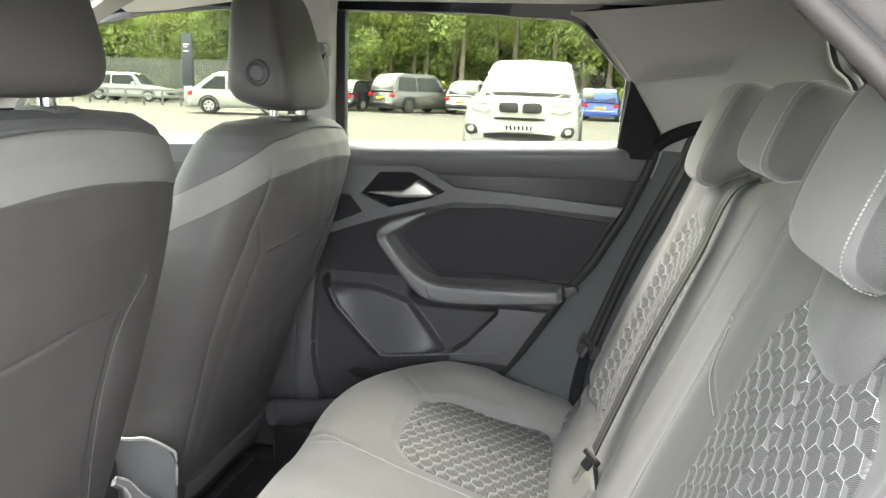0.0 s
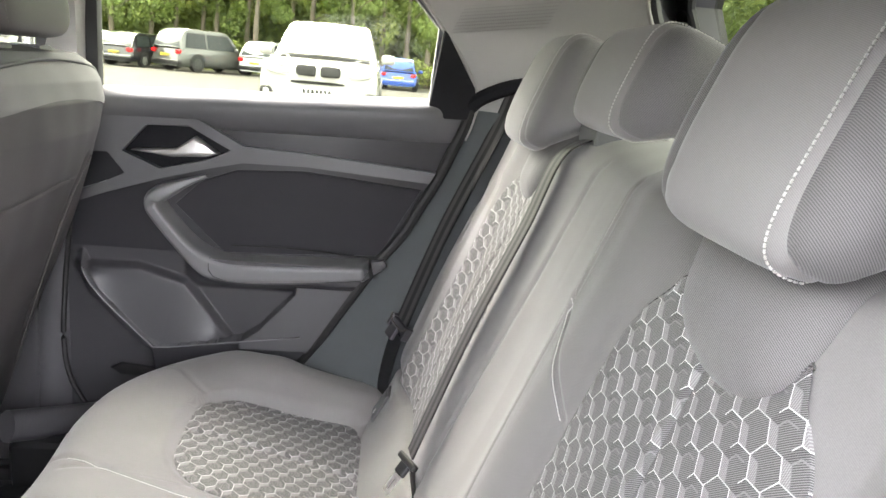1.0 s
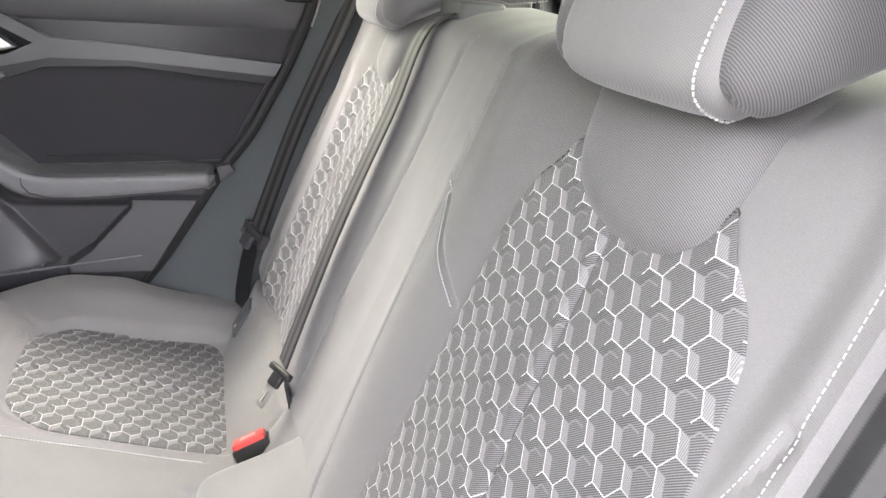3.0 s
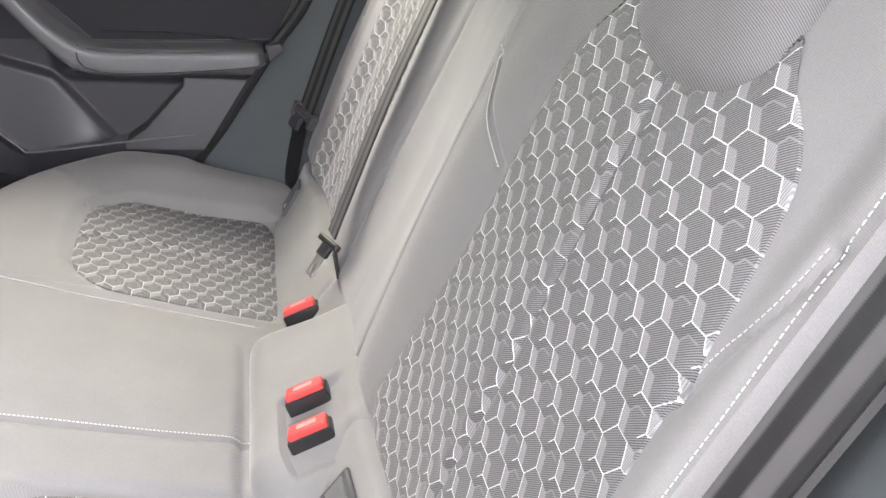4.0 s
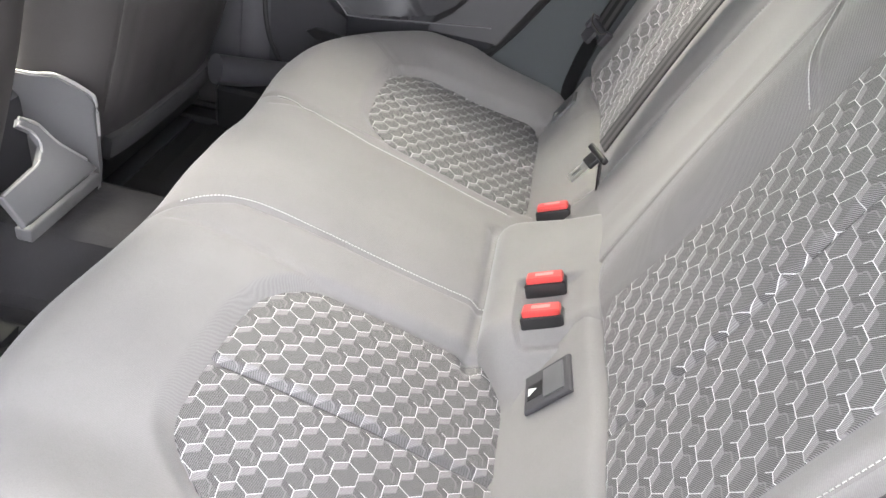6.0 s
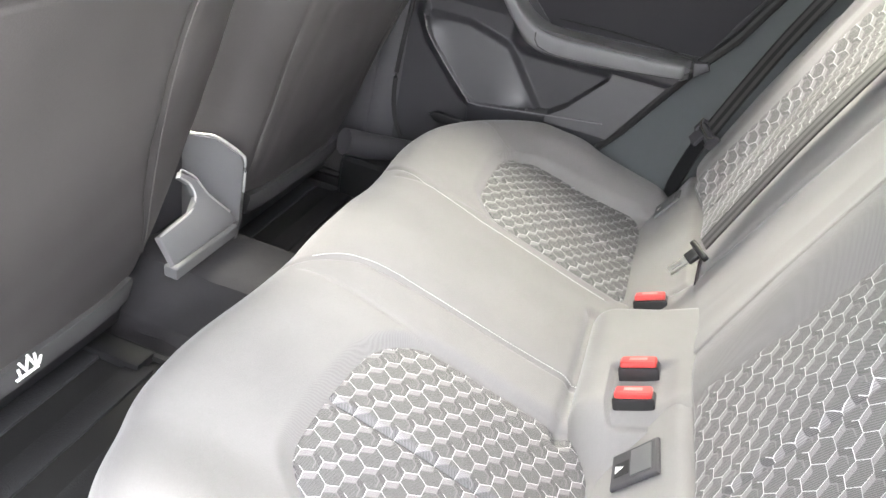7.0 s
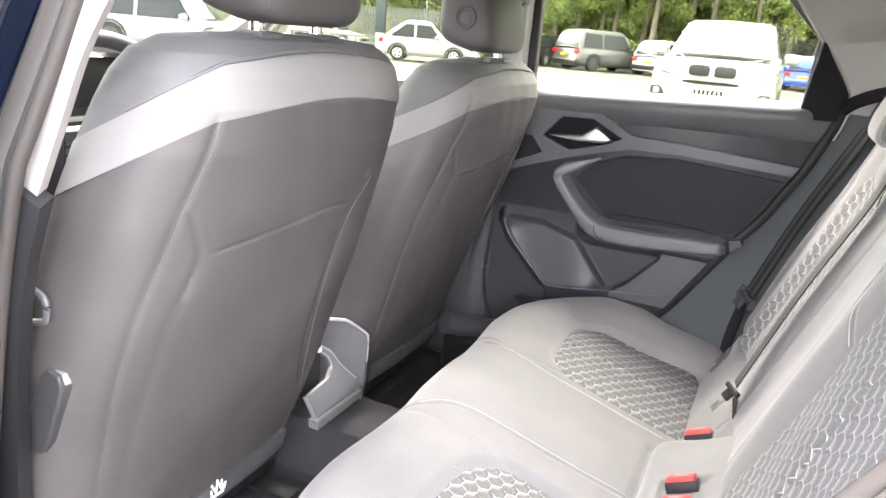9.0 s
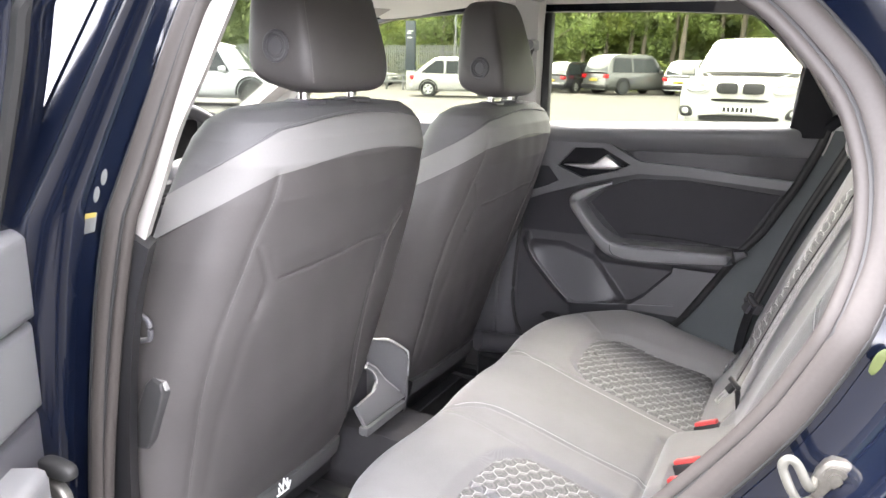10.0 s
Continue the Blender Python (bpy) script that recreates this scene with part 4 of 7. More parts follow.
part("ledge", prism([(0.006, 0.862), (0.87, 0.862), (0.92, 0.98), (0.92, 0.996), (0.006, 0.984)], lambda a, b, d: on_door(a, b, -0.02 + d), 0.062, 0.020, 5), PLASTIC_MID, od)
part("armrest", prism([(0.10, 0.62), (0.70, 0.66), (0.70, 0.72), (0.10, 0.70)], lambda a, b, d: on_door(a, b, 0.03 + d), 0.05, 0.02, 3), PLASTIC_MID, od)
part("window_frame", sweep(smooth_path([on_door(0.015, 0.97, -0.01), on_door(0.035, 1.1, 0.038), on_door(0.06, 1.25, 0.084), on_door(0.10, 1.33, 0.105), on_door(0.5, 1.345, 0.10), on_door(0.68, 1.30, 0.09), on_door(0.92, 1.0, -0.01)], 60), [(-0.044, -0.022), (-0.046, 0.0), (-0.036, 0.020), (0.0, 0.026), (0.036, 0.020), (0.046, 0.0), (0.044, -0.022)], (0.3, 0.1, 0.05)), PAINT, od)
part("frame_seal", tube(smooth_path([on_door(0.045, 0.98, 0.012), on_door(0.065, 1.1, 0.055), on_door(0.092, 1.24, 0.102), on_door(0.13, 1.295, 0.118), on_door(0.5, 1.31, 0.115), on_door(0.66, 1.27, 0.10), on_door(0.88, 1.01, 0.01)], 60), 0.010, 8), RUBBER_BLACK, od)
pane = part("pane", plate([(0.03, 0.98), (0.09, 1.32), (0.60, 1.33), (0.90, 1.0)], [], lambda a, b, d: on_door(a, b, -0.012 + 0.32 * max(0, b - 1.0) + d), 0.004), DARK_GLASS, od, smooth=False)
pane.visible_shadow = False
for z in (0.45, 0.78):
    part("hinge", merged(block((-0.845, -0.815, z), (-0.795, -0.765, z + 0.06), 0.006), tube([(-0.83, -0.80, z - 0.015), (-0.83, -0.80, z + 0.075)], 0.012, 12, (1, 0, 0))), STEEL, od)
part("check_arm", prism([(-0.80, 0.59), (-0.80, 0.630), (-0.735, 0.658), (-0.714, 0.667), (-0.694, 0.665), (-0.679, 0.650), (-0.670, 0.59)], lambda a, b, d: (a, -0.786 - d, b), 0.014, 0.006, 3, 1), STEEL, od, "bare metal check arm")
part("check_boot", pillow((-0.702, -0.788, 0.682), (0.032, 0.012, 0.012), 3.0, 16), RUBBER_BLACK, od, "black rubber boot")
part("check_bolt", tube([(-0.695, -0.798, 0.640), (-0.695, -0.806, 0.640)], 0.010, 6, (0, 0, 1)), STEEL, od)


# ---- far rear door lining ----
door = thing("rear_door_far", (-0.25, FAR_Y, 0.35), "closed rear door with dark moulded lining and cloth insert", "car door")
CARD = [(-0.645, 0.345)] + [(-0.645, 0.70), (-0.635, 1.00), (-0.60, 1.026), (0.045, 1.046), (0.118, 1.035)] + [(float(rear_edge(z)), z) for z in (1.0, 0.93, 0.85, 0.736, 0.64, 0.55, 0.507, 0.45, 0.40)] + [(-0.30, 0.345)]
DOOR_BASE = surface("door_base_plastic", (0.028, 0.0275, 0.031), 0.40, grain=900, vary=0.08, bump=0.2, dist=0.0005)
part("base_panel", prism(CARD, lambda a, b, d: far(a, b, d - 0.015), 0.016, 0.006, 2), DOOR_BASE, door)
LEDGE = surface("soft_ledge_plastic", (0.096, 0.096, 0.099), 0.42, grain=900, vary=0.06, bump=0.2, dist=0.0005)
lx = np.linspace(-0.640, 0.118, 60)
lsec = smooth_path([(-0.030, 1.058), (0.000, 1.056), (0.018, 1.046), (0.026, 1.034), (0.027, 1.020), (0.022, 1.006), (0.014, 0.994), (0.007, 0.986), (-0.002, 0.980)], 34)
LP = np.array([[far(x, z + 0.028 * (x + 0.27) / 0.6 * (0.4 + 0.6 * step(z, 0.96, 1.04)), d) for d, z in ((dd * (1 - 0.85 * float(step(x, 0.03, 0.115))) if dd > 0 else dd, zz) for dd, zz in lsec)] for x in lx])
part("window_ledge", grid(LP, flip=True), LEDGE, door, "dark grey soft ledge below the window", sharp=None)
BEZEL = [(-0.530, 0.928), (-0.486, 0.980), (-0.410, 0.986), (-0.328, 0.944), (-0.368, 0.924), (-0.46, 0.899)]
part("upper_strip", plate([(-0.645, 0.990), (-0.54, 0.996), (-0.395, 1.0), (-0.355, 0.980), (-0.305, 0.954), (-0.19, 0.950), (float(rear_edge(0.934)) - 0.018, 0.932), (float(rear_edge(0.912)) - 0.018, 0.910), (-0.186, 0.924), (-0.305, 0.922), (-0.37, 0.906), (-0.46, 0.880), (-0.56, 0.846), (-0.645, 0.812), (-0.645, 0.834), (-0.56, 0.868), (-0.525, 0.886), (-0.556, 0.924), (-0.645, 0.922)], [BEZEL], far, 0.020), PLASTIC_STRIP, door, "grey moulded strip bending round the handle")
part("bezel", prism(BEZEL, far, 0.006, 0.002, 2), SAIL_BLACK, door, "black recessed handle bezel")
part("handle", prism([(-0.512, 0.932), (-0.43, 0.940), (-0.395, 0.966), (-0.350, 0.936), (-0.372, 0.929), (-0.44, 0.924)], lambda a, b, d: far(a, b, 0.006 + d), 0.022, 0.006, 3), SILVER, door, "satin silver opening handle")
part("insert", prism([(-0.436, 0.83), (-0.388, 0.878), (-0.319, 0.905), (-0.187, 0.913), (float(rear_edge(0.895)) - 0.022, 0.894), (float(rear_edge(0.83)) - 0.024, 0.83), (-0.030, 0.752), (-0.21, 0.742), (-0.340, 0.738)], far, 0.006, 0.004, 2), DOOR_CLOTH, door, "dark cloth insert")
part("insert_seam", tube(smooth_path([far(-0.325, 0.755, 0.010), far(-0.20, 0.757, 0.012), far(-0.06, 0.748, 0.012), far(-0.03, 0.742, 0.01)], 30), 0.002, 6), RUBBER_BLACK, door)
ARM = smooth_path([(-0.376, 0.890), (-0.43, 0.866), (-0.466, 0.846), (-0.468, 0.832), (-0.456, 0.812), (-0.410, 0.757), (-0.372, 0.724), (-0.34, 0.712), (-0.29, 0.709), (-0.20, 0.713), (-0.10, 0.720), (-0.050, 0.726)], 120)
ARM_N = np.gradient(ARM, axis=0)
ARM_N = np.stack([-ARM_N[:, 1], ARM_N[:, 0]], 1) / np.linalg.norm(ARM_N, axis=1)[:, None]
ARM_L = np.linspace(0, 1, 120)


def arm_at(t, q):
    """On the grab handle: t along it, q from -1 to 1 across its rounded section."""
    c = np.array([np.interp(t, ARM_L, ARM[:, k]) for k in (0, 1)])
    n = np.array([np.interp(t, ARM_L, ARM_N[:, k]) for k in (0, 1)])
    w = 0.004 + 0.013 * float(step(t, 0.0, 0.16)) + 0.011 * float(step(t, 0.40, 0.62)) - 0.008 * float(step(t, 0.75, 1.0))
    d = 0.012 + 0.044 * float(step(t, 0.0, 0.3)) * (1 - 0.7 * float(step(t, 0.965, 1.0)))
    a, b = c + n * w * q
    return far(a, b, d * max(0.0, 1 - abs(q) ** 4.5) ** (1 / 2.4))


part("grab_arm", grid(np.array([[arm_at(t, q) for q in np.sin(np.linspace(-math.pi / 2, math.pi / 2, 26))] for t in np.linspace(0, 1, 110)])), PLASTIC_MID, door, "grey grab handle running into the armrest", sharp=None)
part("arm_joint", tube([arm_at(t, q) for t, q in [(0.56, 0.75), (0.572, 0.3), (0.59, -0.1), (0.62, -0.42), (0.67, -0.55)] + [(k, -0.58) for k in np.linspace(0.70, 0.97, 10)]], 0.0011, 6), RUBBER_BLACK, door)
part("arm_cap", prism([(-0.048, 0.744), (-0.022, 0.750), (-0.014, 0.737), (-0.040, 0.716)], far, 0.030, 0.004, 2), PLASTIC_DARK, door)
# lower lining: bottle pocket with a raised rim, a flat facet beside it and the hollow under the armrest
RIM = np.array([(-0.598, 0.700), (-0.574, 0.655), (-0.482, 0.560), (-0.452, 0.545), (-0.33, 0.562), (-0.18, 0.582)])
POCKET = np.array([(-0.598, 0.700), (-0.574, 0.655), (-0.482, 0.560), (-0.452, 0.545), (-0.30, 0.566), (-0.265, 0.590), (-0.195, 0.668), (-0.18, 0.76), (-0.62, 0.76)])
lz = np.linspace(0.352, 0.735, 150)
LX = np.stack([np.linspace(-0.640, float(rear_edge(z)) - 0.016, 210) for z in lz])
LZ = np.repeat(lz[:, None], 210, 1)
rd = dist_to(LX, LZ, RIM)
inp = inside(LX, LZ, POCKET)
slope = np.where(LX < -0.47, 0.032, 0.11)
relief = 0.042 * np.clip(1 - rd / slope, 0, 1) ** 1.2
relief = np.where(LX > -0.17, 0.042 * np.clip(1 - np.clip(0.565 - LZ, 0, 1) / 0.11, 0, 1) ** 1.2 * (1 - step(LX, -0.12, 0.05)), relief)
flat = 0.042 - 0.10 * np.clip(LZ - 0.555, 0, 1)
relief = np.where((LX > -0.30) & (LZ > 0.548) & ~inp, np.maximum(flat * (1 - step(LX, -0.10, 0.02)), 0), relief)
# inside the pocket a slanting wall runs down from the rim to a bent crease, dark and deep beyond it
CREASE = np.array([(-0.590, 0.692), (-0.505, 0.694), (-0.415, 0.668), (-0.333, 0.562)])
cd = dist_to(LX, LZ, CREASE)
lit = inside(LX, LZ, np.concatenate([RIM[:4], CREASE[::-1]]))
hollow = np.where(lit, 0.016 + 0.014 * cd / (cd + rd + 1e-6), -0.010 + 0.026 * (1 - step(cd, 0.0, 0.028)))
relief = np.where(inp, hollow * (1 - step(LZ, 0.70, 0.735)), relief)
relief = np.maximum(relief, 0.046 * step(LZ, 0.662, 0.70) * step(LX, -0.42, -0.36))
LOW = np.stack([LX, FAR_Y - 0.006 - relief, LZ], -1)
DOOR_LOWER = surface("door_lower_plastic", (0.036, 0.0355, 0.039), 0.42, grain=900, vary=0.08, bump=0.2, dist=0.0005)
part("lower_lining", grid(LOW, flip=True), DOOR_LOWER, door, "dark moulded lining with a bottle pocket", sharp=None)
# Paler tube paints the thin highlight along the pocket's rim.
part("pocket_rim_highlight", tube(smooth_path([far(x, z, 0.0465) for x, z in RIM], 60), 0.0016, 8), PLASTIC_STRIP, door)
part("lower_slot", prism([(-0.56, 0.482), (-0.54, 0.492), (-0.35, 0.475), (-0.36, 0.455), (-0.54, 0.468)], far, 0.016, 0.004, 2), PLASTIC_BLACK, door)
part("front_gap", tube(smooth_path([(-0.606, 0.652, 0.385), (-0.640, 0.652, 0.450), (-0.652, 0.652, 0.53), (-0.646, 0.652, 0.65), (-0.634, 0.652, 0.77), (-0.622, 0.652, 0.90), (-0.612, 0.652, 1.02)], 50), 0.0055, 8), RUBBER_BLACK, door, "black gap along the door's front edge")
# far front door lining, seen between the seats
fdf = thing("front_door_far", (-1.15, FAR_Y, 0.35), "closed front passenger door with dark lining", "car door", kind="structure")
part("lining", prism([(-1.70, 0.36), (-0.70, 0.36), (-0.68, 1.02), (-1.62, 0.965)], lambda a, b, d: far(a, b, d - 0.03), 0.05, 0.015, 3), PLASTIC_DARK, fdf)
part("ledge", sweep(smooth_path([far(-1.6, 0.965, 0.01), far(-1.1, 0.995, 0.012), far(-0.70, 1.015, 0.012)], 30), [(0.02, -0.012), (0.024, 0.012), (-0.02, 0.018), (-0.045, -0.012)], (0, -1, 0)), PLASTIC_MID, fdf)
solo("pillar_foot_far", ruled([(-0.74, 0.66, 0.28), (-0.72, 0.66, 0.6), (-0.70, 0.655, 1.02)], [(-0.63, 0.668, 0.28), (-0.63, 0.668, 0.6), (-0.61, 0.662, 1.02)], 20, 6, (0, -0.02, 0)), PLASTIC_DARK, "dark lower pillar cover", "pillar trim", "structure")


# ---- rear seat: backrest ----
BK, BN = np.array((0.362, 0.0, 0.932)), np.array((-0.932, 0.0, 0.362))
HEX_BACK = [(0.198, 0.098), (0.204, 0.19), (0.210, 0.30), (0.216, 0.42), (0.223, 0.50), (0.238, 0.528), (0.256, 0.548), (0.272, 0.575), (0.279, 0.560), (0.292, 0.540), (0.318, 0.529), (0.352, 0.524), (0.382, 0.524), (0.415, 0.530), (0.434, 0.541), (0.442, 0.556), (0.446, 0.572), (0.460, 0.546), (0.481, 0.526), (0.496, 0.500), (0.504, 0.46), (0.511, 0.41), (0.517, 0.34), (0.524, 0.24), (0.527, 0.12), (0.528, 0.098)]
NECK = [(0.256, 0.66), (0.262, 0.61), (0.272, 0.565), (0.286, 0.541), (0.314, 0.525), (0.352, 0.518), (0.388, 0.518), (0.42, 0.526), (0.441, 0.545), (0.447, 0.58), (0.452, 0.66)]
SEAM_MID = [(0.104, 0.055), (0.088, 0.225), (0.072, 0.45), (0.066, 0.62)]
SEAM_SHORT = [(0.066, 0.478), (0.127, 0.432), (0.199, 0.392)]
SEAM_OUT = [(0.550, 0.10), (0.549, 0.36), (0.546, 0.46), (0.540, 0.63)]
SEAM_OUT2 = [(0.540, 0.489), (0.535, 0.463), (0.527, 0.438), (0.519, 0.418), (0.515, 0.398), (0.512, 0.384)]
SEAM_FOOT = [(0.11, 0.094), (0.56, 0.094)]


def groove(a, b, path, depth=0.004, width=0.005):
    return -depth * np.exp(-(dist_to(a, b, path) / width) ** 2)


def back_height(e, s, near_half):
    h = 0.030 * np.clip((0.096 - s) / 0.12, 0, 1.6)
    h = h + np.where(near_half, 0.010 * step(e, 0.508, 0.540), 0.022 * step(e + 0.075 * step(e, 0.30, 0.40), 0.46, 0.515)) * step(s, 0.02, 0.14) - 0.12 * step(e, 0.552 - 0.015 * ~near_half, 0.582 + 0.018 * ~near_half)
    h = h + 0.012 * np.exp(-((e - 0.145) / 0.05) ** 2) * step(s, 0.02, 0.14)
    h = h - 0.006 * np.exp(-(e / 0.06) ** 4)
    h = h - (0.005 - 0.003 * near_half) * step(e, 0.19, 0.21) * (1 - step(e, 0.48, 0.51)) * step(s, 0.07, 0.1) * (1 - step(s, 0.50, 0.54))
    h = h - 0.06 * np.clip((s - 0.60) / 0.07, 0, 2) ** 2
    h = h + 0.003 * np.sin(e * 31 + 1.0) * np.sin(s * 14 + 0.4)
    for p, deep in ((SEAM_MID, 0.004), (SEAM_OUT, 0.0012), (SEAM_OUT2, 0.006)):
        h = h + groove(e, s, p, deep)
    h = h + near_half * groove(e, s, SEAM_SHORT)
    h = h + groove(e, s, SEAM_FOOT, 0.010, 0.007)
    return h


def back_at(y, s, h=0.0):
    e = np.abs(y - MID)
    hh = back_height(e, s, y < MID) + h
    P = np.stack([0 * y, y, 0 * y + 0.46], -1) + s[..., None] * BK + hh[..., None] * BN
    return P


yy, ss = np.meshgrid(MID + np.linspace(-0.61, 0.61, 420), np.linspace(-0.05, 0.69, 260), indexing="ij")
bench = thing("rear_bench", (-0.1, MID, 0.29), "grey cloth rear bench seat with honeycomb-patterned centre panels", "car seat")
rear_back = part("backrest", grid(back_at(yy, ss)), SEAT_CLOTH, bench, "grey woven cloth backrest")


# the strip beside each honeycomb panel is of a darker weave
rear_back.data.materials.append(SEAT_WEAVE)
for face in rear_back.data.polygons:
    c = face.center + Vector((-0.1, MID, 0.29))
    e, s = abs(c.y - MID), (c.x * BK[0] + (c.z - 0.46) * BK[2])
    if c.y < MID and 0.096 < s < 0.66 and np.interp(s, [q[1] for q in SEAM_MID], [q[0] for q in SEAM_MID]) < e < 0.30:
        face.material_index = 1


def side_surf(sign):
    return lambda e, s, h: back_at(MID + sign * e, s, h)


def seam_thread(path, surf, off=0.004, n=60, **kw):
    p = smooth_path(path, n) if len(path) > 2 else resample(path, n, closed=False)
    t = np.gradient(p, axis=0)
    t /= np.linalg.norm(t, axis=1)[:, None]
    q = p + np.stack([t[:, 1], -t[:, 0]], 1) * off
    P = surf(q[:, 0], q[:, 1], np.full(n, 0.0006))
    return stitches(P, np.tile(kw.pop("normal", BN), (n, 1)), **kw)


def back_fold(s):
    return np.interp(s, [0.10, 0.28, 0.37, 0.46, 0.53], [0.373, 0.369, 0.362, 0.354, 0.347])


for sg in (-1, 1):
    # the far panel is narrower, beside a broader bolster
    fit_e = (lambda e: e) if sg < 0 else (lambda e: 0.205 + (e - 0.198) * 0.72)
    part("hex_panel", column_panel([(fit_e(e), q) for e, q in HEX_BACK], side_surf(sg), 200, 240, lambda q, g=fit_e: g(back_fold(q)), 0.008, 0.003, 2, turn=-sg), HEX_CLOTH, rear_back, "jacquard cloth panel with a grey and white honeycomb pattern", sharp=None)
    part("neck_panel", panel([(fit_e(e), q) for e, q in NECK], side_surf(sg), 40, 160, 0.014, 0.020, 3), SEAT_WEAVE, rear_back)
    part("stitching", seam_thread(SEAM_MID, side_surf(sg), -0.005, r=0.0005), STITCH_CLOTH, rear_back)
    if sg < 0:
        part("stitching", seam_thread(SEAM_SHORT, side_surf(sg), 0.004), STITCH, rear_back, "pale stitching")
    part("stitching", seam_thread(SEAM_OUT, side_surf(sg), 0.0, n=120, r=0.00045), STITCH, rear_back)
    part("stitching", seam_thread(SEAM_OUT2[:5], side_surf(sg), 0.004, r=0.0004), STITCH, rear_back)

# buckle hump between the two places: rounded at the far end, sinking into the seat's foot at the near end
hy, hv = np.meshgrid(np.linspace(-0.240, 0.092, 140), np.linspace(0, 1, 70), indexing="ij")
prof = smooth_path([(-0.084, 0.415), (-0.085, 0.456), (-0.081, 0.480), (-0.068, 0.497), (-0.040, 0.511), (0.0, 0.530), (0.045, 0.558), (0.075, 0.582)], 70)
far_end = np.clip((hy + 0.030 * np.clip((hv - 0.45) / 0.55, 0, 1) ** 2 - 0.060) / 0.032, 0, 1)
drop = 0.085 * (1 - np.sqrt(np.clip(1 - far_end ** 2, 0, 1)))
sink = step(-hy, 0.145, 0.235)
hx = np.interp(hv, np.linspace(0, 1, 70), prof[:, 0])
hz = np.interp(hv, np.linspace(0, 1, 70), prof[:, 1])
slot = step(-hy, 0.070, 0.080) * (1 - step(-hy, 0.172, 0.186)) * step(hx, -0.056, -0.044) * (1 - step(hx, 0.010, 0.022))
hx = hx + 0.012 * far_end ** 4 + 0.034 * sink
hz = hz - drop - 0.046 * sink - 0.010 * slot + 0.0015 * np.sin(hy * 40) * np.sin(hv * 7)
part("buckle_hump", grid(np.stack([hx, hy, hz], -1)), SEAT_CLOTH, rear_back)

# child-seat anchor covers at the foot of the backrest
for y0 in (-0.234, 0.505):
    def cover(a, b, d, y0=y0):
        return tuple(back_at(np.array(y0 + a), np.array(b), np.array(d + 0.002)))
    iso = thing("anchor_cover", tuple(cover(0, 0.03, 0)), "dark plastic child-seat anchor cover with a square hole", "anchor cover", "child-seat anchors")
    part("frame", prism([(-0.026, 0.004), (0.026, 0.004), (0.026, 0.064), (-0.026, 0.064)], cover, 0.005, 0.003, 3), PLASTIC_MID if y0 > 0 else PLASTIC_DARK, iso)
    part("flap", prism([(-0.019, 0.032), (0.019, 0.032), (0.019, 0.058), (-0.019, 0.058)], lambda a, b, d, c=cover: c(a, b, d + 0.005), 0.002, 0.001, 2), PLASTIC_MID, iso)
    part("hole", prism([(-0.012, 0.010), (0.008, 0.010), (0.008, 0.029), (-0.012, 0.029)], lambda a, b, d, c=cover: c(a, b, d + 0.005), 0.0008, 0.0003, 1), PLASTIC_BLACK, iso)
    part("symbol", prism([(-0.007, 0.012), (0.004, 0.012), (-0.001, 0.023)], lambda a, b, d, c=cover: c(a, b, d + 0.006), 0.0008, 0.0003, 1), LABEL_WHITE, iso, smooth=False)

# ---- rear seat: cushion ----
CPROF = smooth_path([(0.04, 0.425), (-0.03, 0.446), (-0.12, 0.470), (-0.23, 0.502), (-0.33, 0.530), (-0.40, 0.546), (-0.445, 0.548), (-0.475, 0.538), (-0.497, 0.514), (-0.507, 0.475), (-0.505, 0.42), (-0.492, 0.36), (-0.48, 0.29)], 400)
CDIST = np.r_[0, np.cumsum(np.linalg.norm(np.diff(CPROF, axis=0), axis=1))]
CTAN = np.gradient(CPROF, axis=0)
CTAN /= np.linalg.norm(CTAN, axis=1)[:, None]
CNRM = np.stack([CTAN[:, 1], -CTAN[:, 0]], 1)
MIDC = 0.005
HEX_PAD = [(-0.030, 0.180), (-0.11, 0.181), (-0.20, 0.183), (-0.270, 0.186), (-0.292, 0.200), (-0.310, 0.218), (-0.326, 0.248), (-0.331, 0.338), (-0.330, 0.405), (-0.322, 0.432), (-0.285, 0.472), (-0.255, 0.481), (-0.15, 0.491), (-0.030, 0.500)]
CUT_NEAR = [(-0.50, 0.166), (-0.455, 0.140), (-0.40, 0.112), (-0.31, 0.103), (-0.186, 0.098), (-0.075, 0.096)]
CUT_FAR = [(-0.50, 0.215), (-0.455, 0.192), (-0.38, 0.164), (-0.30, 0.152), (-0.20, 0.152), (-0.075, 0.147)]
CUT_PAD = [(-0.455, 0.165), (-0.36, 0.172), (-0.265, 0.178), (-0.03, 0.175)]
CUT_OUT = [(-0.455, 0.52), (-0.40, 0.495), (-0.32, 0.445), (-0.17, 0.487), (-0.02, 0.50)]
PAD_EDGE = chaikin(HEX_PAD, 2)
PAD_LOOP = np.concatenate([PAD_EDGE, PAD_EDGE[:1]])


